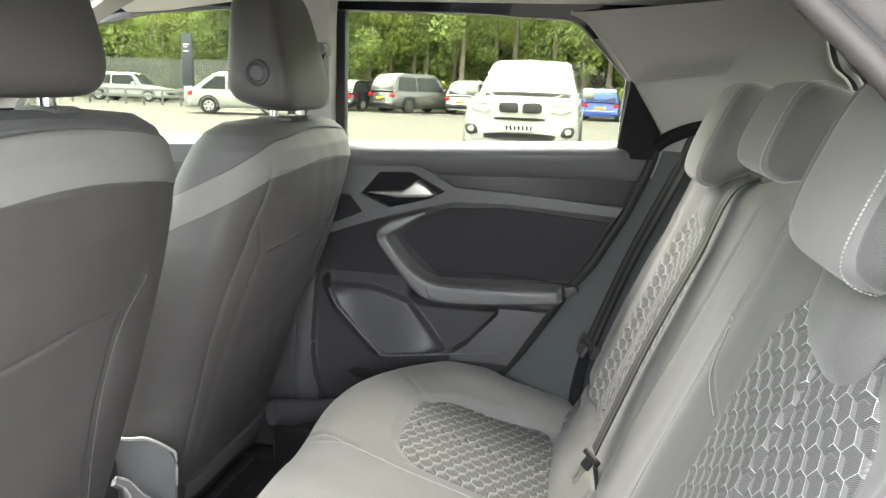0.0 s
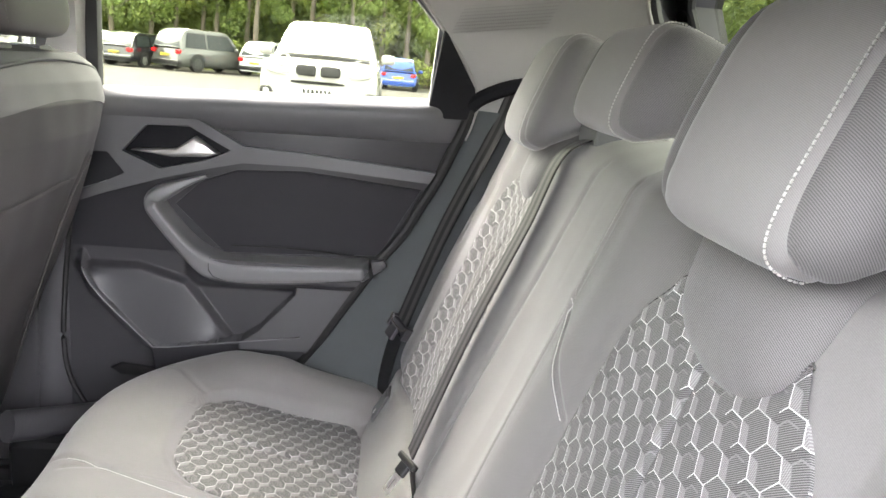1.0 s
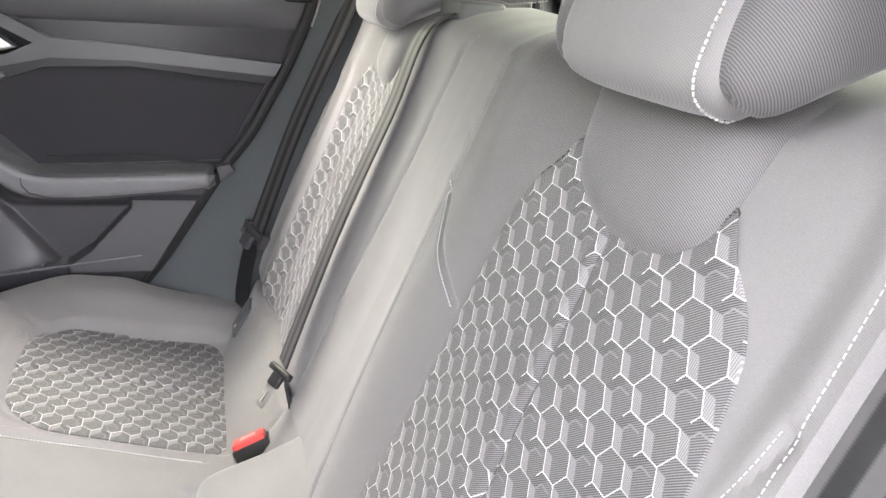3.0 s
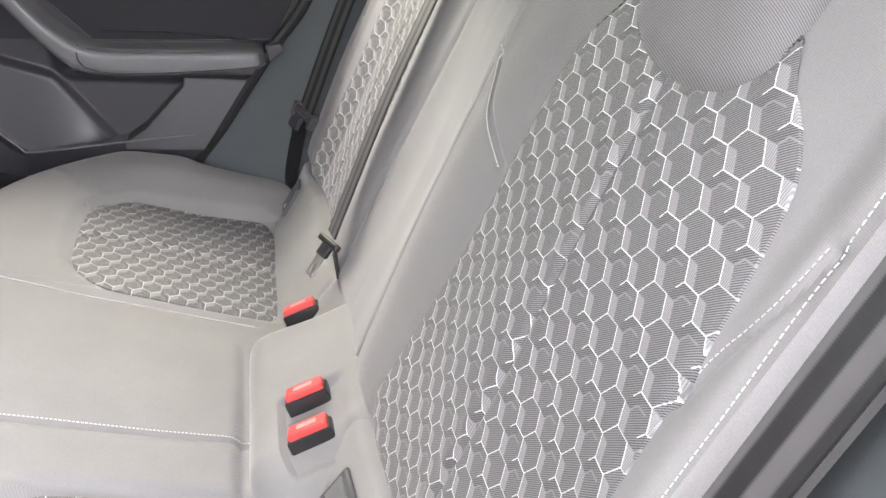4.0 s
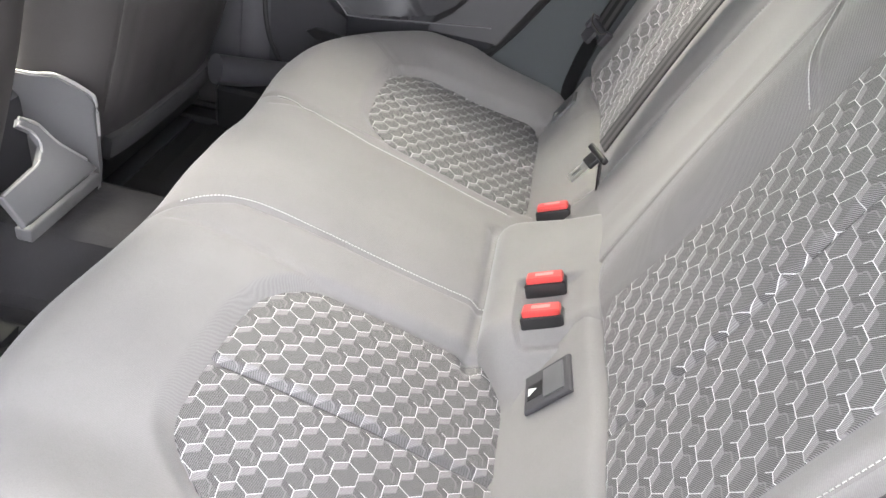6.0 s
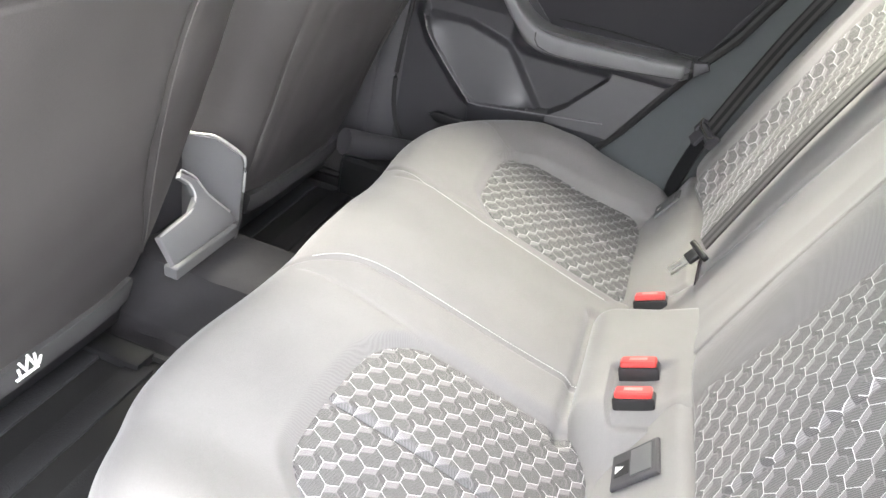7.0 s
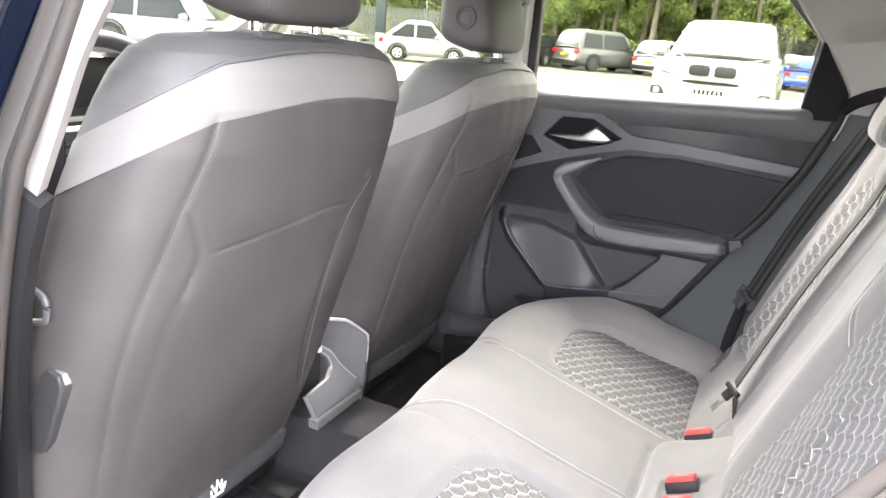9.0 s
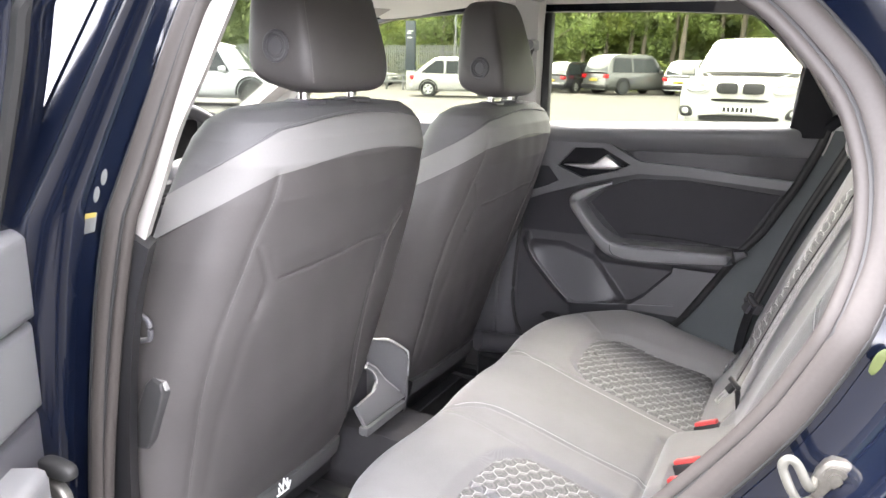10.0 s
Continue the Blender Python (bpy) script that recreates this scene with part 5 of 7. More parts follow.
def cushion_at(x, y, h=0.0, d=None):
    """x: nominal place along the top (or d: distance along the profile from the rear)."""
    if d is None:
        d = np.interp(-x, -CPROF[:, 0][:250], CDIST[:250])
    else:
        x = np.interp(d, CDIST, CPROF[:, 0])
        x = np.where(d > CDIST[250], -0.50 - (d - CDIST[250]), x)
    e = np.abs(y - MIDC)
    hh = h + np.where(y > MIDC, 0.040 * (1 - step(-x, 0.20, 0.42)) * step(e, 0.47, 0.57), 0.028 * step(e, 0.45, 0.57) * step(-x, 0.0, 0.12)) + 0.006 * np.exp(-(e / 0.1) ** 4)
    dist = dist_to(x, e, PAD_LOOP)
    inn = inside(x, e, PAD_EDGE)
    hh = hh - 0.014 * (1 - step(np.where(inn, -dist, dist), -0.006, 0.022))
    hh = hh + np.where(y < MIDC, groove(x, e, CUT_NEAR), groove(x, e, CUT_FAR)) + groove(x, e, CUT_PAD, 0.003) + (y > MIDC) * groove(x, e, CUT_OUT, 0.003) + groove(x, y, [(-0.088, -0.19), (-0.090, 0.085)], 0.010, 0.010)
    hh = hh + 0.003 * np.sin(x * 17 + 2) * np.sin(e * 13 + 1)
    px, pz = np.interp(d, CDIST, CPROF[:, 0]), np.interp(d, CDIST, CPROF[:, 1])
    nx, nz = np.interp(d, CDIST, CNRM[:, 0]), np.interp(d, CDIST, CNRM[:, 1])
    back = 0.16 * np.clip((e - 0.40) / 0.22, 0, 1) ** 2 * step(-px, 0.15, 0.46) - 0.012 * np.exp(-((e - 0.34) / 0.1) ** 2) * step(-px, 0.3, 0.46)
    fall = 0.16 * np.clip((e - np.where(y > MIDC, 0.600, 0.575)) / 0.075, 0, 1.2) ** 2
    return np.stack([px + nx * hh + back, y + 0 * px, pz + nz * hh - fall], -1)


yy, dd = np.meshgrid(MIDC + np.linspace(-0.65, 0.65, 420), np.linspace(0, CDIST[-1], 280), indexing="ij")
cushion = part("seat_cushion", grid(cushion_at(None, yy, 0.0, dd), flip=True), SEAT_CLOTH, bench, "grey woven cloth seat cushion")
for sg in (-1, 1):
    surf = lambda a, b, h, sg=sg: cushion_at(a, MIDC + sg * b, h)
    part("hex_pad", column_panel(HEX_PAD, surf, 140, 160, lambda x: 0.335 + 0 * x, 0.008, 0.005, 2, 0.0060, 0.0045, across=True, turn=-sg), HEX_CLOTH, cushion, "jacquard cloth pad with a grey and white honeycomb pattern", sharp=None)
    part("stitching", seam_thread([(a, b) for a, b in (CUT_NEAR if sg < 0 else CUT_FAR)[1:]], surf, 0.005, normal=(0.26, 0, 0.966)), STITCH, cushion, "pale stitching")


# ---- rear headrests ----
def headrest_shape(lip, top):
    def bend(X):
        X = X.copy()
        z = X[:, 2]
        X[:, 0] += -0.25 * z * z * np.sign(X[:, 0]) * 0.3
        X[:, 1] *= 1 - 0.10 * np.clip(z, 0, 1) ** 2 - 0.12 * np.clip(-z, 0, 1) ** 2
        X[:, 2] += lip * np.clip(X[:, 0], -1, 1) * -1 * np.clip(-z + 0.2, 0, 1)
        X[:, 2] += top * np.clip(X[:, 0] + 0.3, 0, 1) * np.clip(-z + 0.2, 0, 1)
        return X
    return bend


def split_at(g, y):
    """Cuts a mesh along the planes y and -y: the middle, and the two sides."""
    v, f, _ = g
    bm = bmesh.new()
    bv = [bm.verts.new(q) for q in v]
    for q in f:
        if len(set(q)) > 2:
            try:
                bm.faces.new([bv[i] for i in dict.fromkeys(q)])
            except ValueError:
                pass
    for k in (-y, y):
        bmesh.ops.bisect_plane(bm, geom=bm.verts[:] + bm.edges[:] + bm.faces[:], plane_co=(0, k, 0), plane_no=(0, 1, 0), dist=1e-6)
    bm.verts.index_update()
    vv = np.array([q.co[:] for q in bm.verts])
    out = ([], [], [])
    for q in bm.faces:
        m = sum(w.co[1] for w in q.verts) / len(q.verts)
        out[0 if abs(m) < y else 1 if m < 0 else 2].append([w.index for w in q.verts])
    bm.free()
    res = []
    for fs in out:
        used = sorted({i for q in fs for i in q})
        at = {i: n for n, i in enumerate(used)}
        res.append((vv[used], [tuple(at[i] for i in q) for q in fs], None))
    return res


def rear_headrest(y, s, n, half, lip, undercut):
    """half: depth, width, height; hangs over the top of the backrest."""
    c = np.array((0, y, 0.46)) + s * BK + n * BN
    hr = thing("rear_headrest", tuple(c - half[2] * BK), "grey cloth rear headrest with darker stitched side panels", "headrest", "rear headrests")
    tilt = np.stack([-BN, np.array((0, 1.0, 0)), BK], 1)
    seam_y = half[1] * 0.64
    g = split_at(pillow((0, 0, 0), half, 4.6, 34, headrest_shape(-lip, undercut)), seam_y)
    for name, (v, f, _), mat in zip(("cover", "side_panel", "side_panel"), g, (HEADREST_COVER, HEADREST_SIDE, HEADREST_SIDE)):
        dent = -0.004 * np.exp(-((np.abs(v[:, 1]) - seam_y) / 0.004) ** 2)
        nr = v * np.array((1, 0, 1))
        nr /= np.maximum(np.linalg.norm(nr, axis=1), 1e-9)[:, None]
        v = v + nr * dent[:, None]
        part(name, (v @ tilt.T + c, f, None), mat, hr, "darker woven side panel" if mat is HEADREST_SIDE else "")
    a = np.linspace(-1.0, 1.0, 90) * 1.9 + math.pi
    k = 0.605
    ring_pts = np.stack([np.cos(a), np.full_like(a, -k), np.sin(a)], 1)
    xz = ring_pts[:, [0, 2]]
    ring_pts[:, [0, 2]] = xz / (np.abs(xz) ** 4.6).sum(1, keepdims=True) ** (1 / 4.6) * (1 - k ** 4.6) ** (1 / 4.6)
    q = headrest_shape(-lip, undercut)(ring_pts) * np.array(half)
    nn = q * np.array((1, 0, 1))
    nn /= np.linalg.norm(nn, axis=1)[:, None]
    part("stitching", stitches((q + nn * 0.0008) @ tilt.T + c, nn @ tilt.T, length=0.0024, gap=0.0013, r=0.0008), STITCH, hr, "pale stitching")
    return hr


rear_headrest(-0.335, 0.697, 0.010, (0.062, 0.130, 0.090), 0.15, 0.55)
rear_headrest(MID - 0.012, 0.714, 0.010, (0.060, 0.128, 0.060), 0.2, 0.4)
rear_headrest(0.375, 0.690, 0.010, (0.062, 0.130, 0.090), 0.2, 0.5)

# ---- buckles and belts ----
def buckle(x, y, z, name_label):
    turn = Matrix.Translation((x, y, z)) @ Matrix.Rotation(radians(-24), 4, "Y") @ Matrix.Rotation(radians(-14), 4, "X")
    b = thing("belt_buckle", (x, y, z - 0.03), name_label, "belt buckle", "seat-belt buckles")
    part("housing", block((-0.025, -0.014, -0.055), (0.025, 0.014, 0.012), 0.004, 3, turn), PLASTIC_BLACK, b)
    part("release_button", block((-0.022, -0.012, 0.008), (0.022, 0.012, 0.019), 0.004, 3, turn), BUCKLE_RED, b, "red release button")
    part("button_mark", block((-0.011, -0.004, 0.0185), (0.011, 0.004, 0.0198), 0.0006, 1, turn), surface_red, b, smooth=False)
    return b


surface_red = surface("buckle_mark", (0.85, 0.30, 0.28), 0.5, bump=0.0)
buckle(-0.018, -0.086, 0.512, "black seat-belt buckle with a red button in the hump")
buckle(-0.018, -0.143, 0.507, "black seat-belt buckle with a red button in the hump")
buckle(-0.012, 0.116, 0.494, "single black seat-belt buckle with a red button")


def ribbon(path, half=0.0235, up=(0, 1, 0), n=60, t=0.0012):
    p = smooth_path(path, n)
    v, f, _ = sweep(p, [(-half, -t), (half, -t), (half, t), (-half, t)], up)
    along = np.r_[0, np.cumsum(np.linalg.norm(np.diff(p, axis=0), axis=1))]
    return v, f, np.stack([np.tile((0.0, 1.0, 1.0, 0.0), n), np.repeat(along, 4)], 1)


def on_back(y, s, h):
    return tuple(back_at(np.array(float(y)), np.array(float(s)), np.array(float(h))))


belt = thing("centre_seat_belt", on_back(0.16, 0.3, 0.02), "black centre seat belt lying over the backrest with its metal tongue", "seat belt")
bpath = [on_back(0.20, 0.66, 0.005), on_back(0.195, 0.61, 0.012), on_back(0.18, 0.50, 0.014), on_back(0.165, 0.35, 0.016), on_back(0.15, 0.20, 0.018), on_back(0.140, 0.145, 0.022)]
part("webbing", ribbon(bpath, 0.0235, tuple(BN)), WEBBING, belt)
TONGUE = Matrix.Translation((0.024, 0.138, 0.592)) @ Matrix.Rotation(radians(24), 4, "Z") @ Matrix.Rotation(radians(38), 4, "Y")
body = part("tongue_body", merged(block((-0.007, -0.024, -0.003), (0.003, 0.024, 0.007), 0.004, 4, TONGUE), block((-0.005, -0.011, -0.020), (0.003, 0.011, 0.0), 0.003, 3, TONGUE)), PLASTIC_BLACK, belt)
part("tongue", plate([(-0.0075, -0.050), (0.0075, -0.050), (0.0075, -0.016), (-0.0075, -0.016)], [[(-0.0028, -0.045), (0.0028, -0.045), (0.0028, -0.028), (-0.0028, -0.028)]], lambda a, b, d: tuple(TONGUE @ Vector((-0.003 + d, a, b))), 0.003), SILVER, body, "bright metal tongue")
part("lower_webbing", ribbon([(0.030, 0.136, 0.585), (0.036, 0.132, 0.55), (0.045, 0.125, 0.50)], 0.014, (-0.9, 0.2, 0.3), 12), PLASTIC_BLACK, belt)
solo("belt_exit_cover", block((-0.03, -0.045, -0.012), (0.03, 0.045, 0.014), 0.008, 3, Matrix.Translation(on_back(0.205, 0.655, 0.0))), PLASTIC_MID, "grey plastic belt outlet on the backrest's top", "belt outlet")
fb = thing("far_seat_belt", (0.02, 0.56, 0.5), "black outer seat belt with a guide clip beside the backrest", "seat belt")
part("webbing", ribbon([(0.200, 0.618, 1.10), (0.172, 0.613, 1.02), (0.090, 0.598, 0.83), (0.020, 0.568, 0.640)], 0.0215, (-0.82, -0.46, 0.33)), WEBBING, fb)
GUIDE = Matrix.Translation((0.020, 0.563, 0.636)) @ Matrix.Rotation(radians(32), 4, "Z") @ Matrix.Rotation(radians(22), 4, "Y") @ Matrix.Rotation(radians(14), 4, "X")
clip = part("clip", merged(block((-0.010, -0.031, -0.006), (0.004, 0.031, 0.010), 0.005, 4, GUIDE), block((-0.012, -0.033, -0.014), (0.006, -0.023, 0.014), 0.004, 3, GUIDE), block((-0.012, 0.023, -0.014), (0.006, 0.033, 0.014), 0.004, 3, GUIDE), block((-0.006, 0.002, -0.034), (0.004, 0.030, -0.004), 0.004, 3, GUIDE)), PLASTIC_DARK, fb)
part("clip_edge", tube(smooth_path([tuple(GUIDE @ Vector(q)) for q in ((-0.013, -0.030, 0.010), (-0.014, -0.020, 0.002), (-0.014, 0.010, 0.001), (-0.014, 0.024, 0.006), (-0.013, 0.031, 0.013))], 24), 0.0016, 6), STEEL, clip)
part("lower_webbing", ribbon([(0.014, 0.570, 0.622), (0.004, 0.578, 0.575), (-0.004, 0.584, 0.52), (-0.010, 0.588, 0.45)], 0.022, (-0.82, -0.46, 0.33), 20), PLASTIC_BLACK, fb)
nb = thing("near_seat_belt", (0.02, -0.53, 0.45), "black ribbed outer seat belt lying beside the backrest", "seat belt")
nb_path = [np.array((-0.010, -0.5365, 0.463)) + q * BK - 0.012 * BN for q in (-0.02, 0.10, 0.25, 0.42, 0.58, 0.72)]
nb_up = np.array((-0.92, -0.10, 0.36))
part("webbing", ribbon(nb_path, 0.0205, tuple(nb_up)), WEBBING, nb)
nb_side = np.cross(BK, nb_up)
nb_side /= np.linalg.norm(nb_side)
for k in (-1, 1):
    part("edge", tube(smooth_path([q + k * 0.0205 * nb_side for q in nb_path], 40), 0.0014, 6), RUBBER_BLACK, nb)


# ---- front seats ----
SZ = [0.36, 0.42, 0.50, 0.60, 0.70, 0.80, 0.90, 0.98, 1.03, 1.062, 1.086, 1.102, 1.109]
SXB = [-0.737, -0.717, -0.687, -0.650, -0.613, -0.577, -0.540, -0.515, -0.507, -0.512, -0.525, -0.545, -0.575]
SW = [0.255, 0.275, 0.290, 0.297, 0.296, 0.291, 0.280, 0.264, 0.250, 0.238, 0.222, 0.19, 0.10]
SD = [0.07, 0.085, 0.095, 0.104, 0.110, 0.113, 0.114, 0.112, 0.106, 0.095, 0.078, 0.055, 0.020]


def seat_section(ang, z):
    """A rounded slab section: angle from the back's middle, height."""
    w, d, xb = (np.interp(z, SZ, k) for k in (SW, SD, SXB))
    c, s = np.cos(ang), np.sin(ang)
    r = (np.abs(c) ** 2.4 + np.abs(s) ** 3.4) ** (-1 / 2.8)
    return xb - d + d * r * c, w * r * s, z


SEAT_SEAM_L = [(-0.196, 1.046), (-0.203, 1.015), (-0.224, 0.94), (-0.246, 0.81), (-0.252, 0.70), (-0.243, 0.55), (-0.222, 0.40)]
SEAT_SEAM_R = [(0.15, 0.935), (0.118, 0.885), (0.112, 0.82), (0.118, 0.76), (0.135, 0.68), (0.17, 0.57), (0.225, 0.44)]
SEAT_POCKET = [(-0.165, 0.885), (-0.06, 0.895), (0.04, 0.905), (0.118, 0.90)]
SEAT_TUCK = [(-0.210, 0.940), (-0.199, 0.916), (-0.186, 0.886), (-0.189, 0.862), (-0.196, 0.83)]
SEAT_BULGE_L = [(-0.190, 0.925), (-0.178, 0.90), (-0.180, 0.87), (-0.205, 0.80), (-0.215, 0.65), (-0.205, 0.45)]


HEM_CLOTH = surface("seat_hem_leatherette", (0.050, 0.049, 0.050), 0.7, grain=700, vary=0.1, bump=0.2, dist=0.0006)
LEVER_DARK = surface("lever_plastic", (0.034, 0.0335, 0.034), 0.38, vary=0.06, bump=0.05)
LEVER_GREY = surface("satin_grey_plastic", (0.19, 0.185, 0.18), 0.4, vary=0.05, bump=0.05)


def front_seat(y0, label, lever, rise, taller, hips):
    """taller: how much higher the backrest is wound up; hips: the width of its lower half."""
    st = thing("front_seat", (-0.75, y0, 0.30), label, "car seat", "front seats")

    def wall(v0, v1, n, m=360, inflate=0.0):
        ang = np.linspace(-math.pi, math.pi, m, endpoint=False)
        A, V = np.meshgrid(ang, np.linspace(0, 1, n), indexing="ij")
        x, e, _ = seat_section(A, np.full_like(A, 1.0))
        fwd = (-0.515 - x)
        low, high = v0(fwd, e), v1(fwd, e)
        Z = low + (high - low) * V
        x, e, z = seat_section(A, Z)
        onback = step(np.cos(A), -0.2, 0.3)
        h = inflate + 0 * x
        for p, dp, wd in ((SEAT_SEAM_L, 0.0028, 0.0045), (SEAT_SEAM_R, 0.005, 0.007), (SEAT_POCKET, 0.0022, 0.003), (SEAT_BULGE_L, 0.0016, 0.010), (SEAT_TUCK, 0.0030, 0.0045)):
            h = h + onback * groove(e, lifted(z), p, dp, wd)
        h = h + onback * (0.003 * np.sin(z * 21 + 1) * np.sin(e * 17 + 2) + 0.0008 * np.sin(z * 47 + e * 31) * np.sin(e * 53 - z * 19))
        nx, ny = np.cos(A), np.sin(A)
        e = e * (hips + (1 - hips) * step(z, 0.55, 0.90))
        return grid(np.stack([x + h * nx, y0 + e + h * ny, lifted(z)], -1), loop=True, flip=True)

    def lifted(z):
        return z + taller * step(z, 0.40, 1.0)

    lo = lambda f, e: 1.037 - 0.5 * e * e - 0.62 * np.clip(f - 0.02, 0, 0.22)
    hi = lambda f, e: 1.092 - 0.4 * e * e - 0.60 * np.clip(f - 0.02, 0, 0.22)
    part("back_shell", wall(lambda f, e: 0.412 + 0 * f, lo, 280), SHELL_DARK, st, "dark leatherette back")
    part("band", wall(lo, hi, 24, inflate=0.0015), BAND_LIGHT, st, "light grey band")
    part("shoulder", wall(hi, lambda f, e: 1.109 + 0 * f, 60), SEAT_TOP, st, "dark grey leatherette top")
    # threads down the seams
    for path in (SEAT_SEAM_L, SEAT_SEAM_R):
        p = smooth_path(path, 60)
        at = np.interp(p[:, 1], lifted(np.array(SZ)), SZ)
        around = np.linspace(-1.5, 1.5, 300)
        x = np.empty(len(p))
        for k, (e, z) in enumerate(zip(p[:, 0], at)):
            sx, se, _ = seat_section(around, np.full_like(around, z))
            x[k] = np.interp(e, se, sx)
        e = p[:, 0] * (hips + (1 - hips) * step(at, 0.55, 0.90))
        P = np.stack([x, y0 + e + 0.004, p[:, 1]], 1)
        part("stitching", stitches(P, np.tile((0.95, 0, -0.3), (60, 1)), length=0.0036, gap=0.0018, r=0.0009), STITCH_DARK, st)
    ang = np.linspace(-1.45, 1.45, 80)
    x, e, _ = seat_section(ang, np.full_like(ang, 1.0))
    z = hi(-0.515 - x, e)
    x, e, z = seat_section(ang, z)
    P = np.stack([x + 0.002 * np.cos(ang), y0 + e, lifted(z) + 0.002], 1)
    part("piping", tube(P, 0.0028, 6), SEAT_TOP, st)
    # lower hem and its label
    part("hem", sweep([(-0.729 - 0.010 * (k / 0.19) ** 4, y0 + k, 0.40) for k in np.linspace(-0.19, 0.19, 30)], [(-0.014, -0.022), (0.008, -0.022), (0.013, -0.018), (0.021, 0.014), (0.019, 0.020), (0.0, 0.022)], (0, 0, 1)), HEM_CLOTH, st)
    marks = [block((-0.0012, -0.0016, -0.5 * ln), (0.0012, 0.0016, 0.5 * ln), 0.0003, 1, Matrix.Translation((-0.7065, y0 - 0.020 + k * 0.0062, 0.414 + up)) @ Matrix.Rotation(radians(lean), 4, "X")) for k, (ln, up, lean) in enumerate(((0.014, -0.004, 10), (0.024, 0.001, 28), (0.020, 0.005, -12), (0.027, 0.003, 24), (0.022, 0.0, 6), (0.012, -0.004, -20)))]
    if lever:
        part("label", merged(*marks, block((-0.7125, y0 - 0.022, 0.3965), (-0.7085, y0 + 0.012, 0.3995), 0.0003, 1)), LABEL_WHITE, st, "small white printed mark", smooth=False)
    # cushion and base
    part("cushion", pillow((-1.01, y0, 0.47), (0.23, 0.25, 0.075), 4.5, 22), SEAT_TOP, st)
    part("base_cover", block((-1.22, y0 - 0.23, 0.30), (-0.76, y0 + 0.23, 0.42), 0.03, 3), PLASTIC_BLACK, st)
    for k in (-0.17, 0.17):
        part("rail", block((-1.25, y0 + k - 0.02, 0.275), (-0.68, y0 + k + 0.02, 0.305), 0.005), PLASTIC_BLACK, st)
    # backrest lever on the outer side
    if lever:
        part("lever", prism([(-0.752, 0.640), (-0.742, 0.628), (-0.712, 0.634), (-0.700, 0.650), (-0.668, 0.732), (-0.672, 0.748), (-0.690, 0.752), (-0.704, 0.740)], lambda a, b, d: (a, y0 - 0.278 - d, b), 0.022, 0.004, 3), LEVER_DARK, st)
        part("lever_tip", prism([(-0.699, 0.733), (-0.680, 0.726), (-0.668, 0.736), (-0.671, 0.749), (-0.689, 0.752)], lambda a, b, d: (a, y0 - 0.282 - d, b), 0.014, 0.004, 3), LEVER_GREY, st, "silver-grey tip")
    # headrest on two posts
    hc = np.array((-0.594, y0 - 0.004, rise))

    def bend(X):
        X = X.copy()
        z = X[:, 2]
        X[:, 1] *= 1.07 - 0.27 * np.clip((z + 0.8) / 1.8, 0, 1) ** 1.6
        X[:, 0] -= 0.80 * np.clip((z + 1) / 2, 0, 1) ** 1.2 * np.clip(X[:, 0], 0, 1)
        X[:, 2] += 0.16 * np.clip(-X[:, 0], 0, 1) * np.clip(-z, 0, 1)
        X[:, 0] -= 0.12 * np.clip(-z - 0.4, 0, 1) * np.clip(X[:, 0], 0, 1)
        return X

    v, f, _ = pillow((0, 0, 0), (0.070, 0.106, 0.108), 6.0, 40, bend)
    headrest = part("headrest", (v + hc, f, None), SHELL_DARK, st, "dark leatherette headrest")
    ky, kz = hc[1] - 0.1115, hc[2] - 0.042
    circ = lambda r, d, k=28: np.array([(hc[0] - 0.002 + r * math.cos(a), ky - d, kz + r * math.sin(a)) for a in np.linspace(0, 2 * math.pi, k, endpoint=False)])
    part("release_button", merged(tube(circ(0.0205, 0.0), 0.0032, 8, (0, 1, 0), closed=True), tube(circ(0.0155, -0.001), 0.0026, 8, (0, 1, 0), closed=True), tube([(hc[0] - 0.002, ky + 0.010, kz), (hc[0] - 0.002, ky - 0.001, kz)], 0.0125, 24, (0, 0, 1))), PLASTIC_DARK, headrest)
    zz = np.linspace(-0.85, 0.85, 40)
    edge = bend(np.stack([np.full(40, 0.905), np.full(40, -0.905), zz], 1)) * np.array((0.070, 0.106, 0.108)) + hc
    part("stitching", stitches(edge, np.tile((0.7, -0.7, 0), (40, 1)), length=0.0032, gap=0.0016, r=0.0007), STITCH_DARK, headrest)
    for k in (-0.066, 0.058):
        part("post", tube([(-0.585, y0 + k, 1.08), (-0.588, y0 + k, 1.20)], 0.0095, 12, (0, 1, 0)), CHROME, st, "chrome headrest post")
        part("post_collar", block((-0.610, y0 + k - 0.022, 1.094 + taller), (-0.560, y0 + k + 0.022, 1.112 + taller), 0.006, 2), PLASTIC_DARK, st)
    return st


front_seat(-0.345, "dark leatherette driver's seat with a light grey band and headrest", True, 1.256, 0.027, 1.0)
front_seat(0.355, "dark leatherette passenger seat with a light grey band and headrest", False, 1.230, 0.0, 0.88)

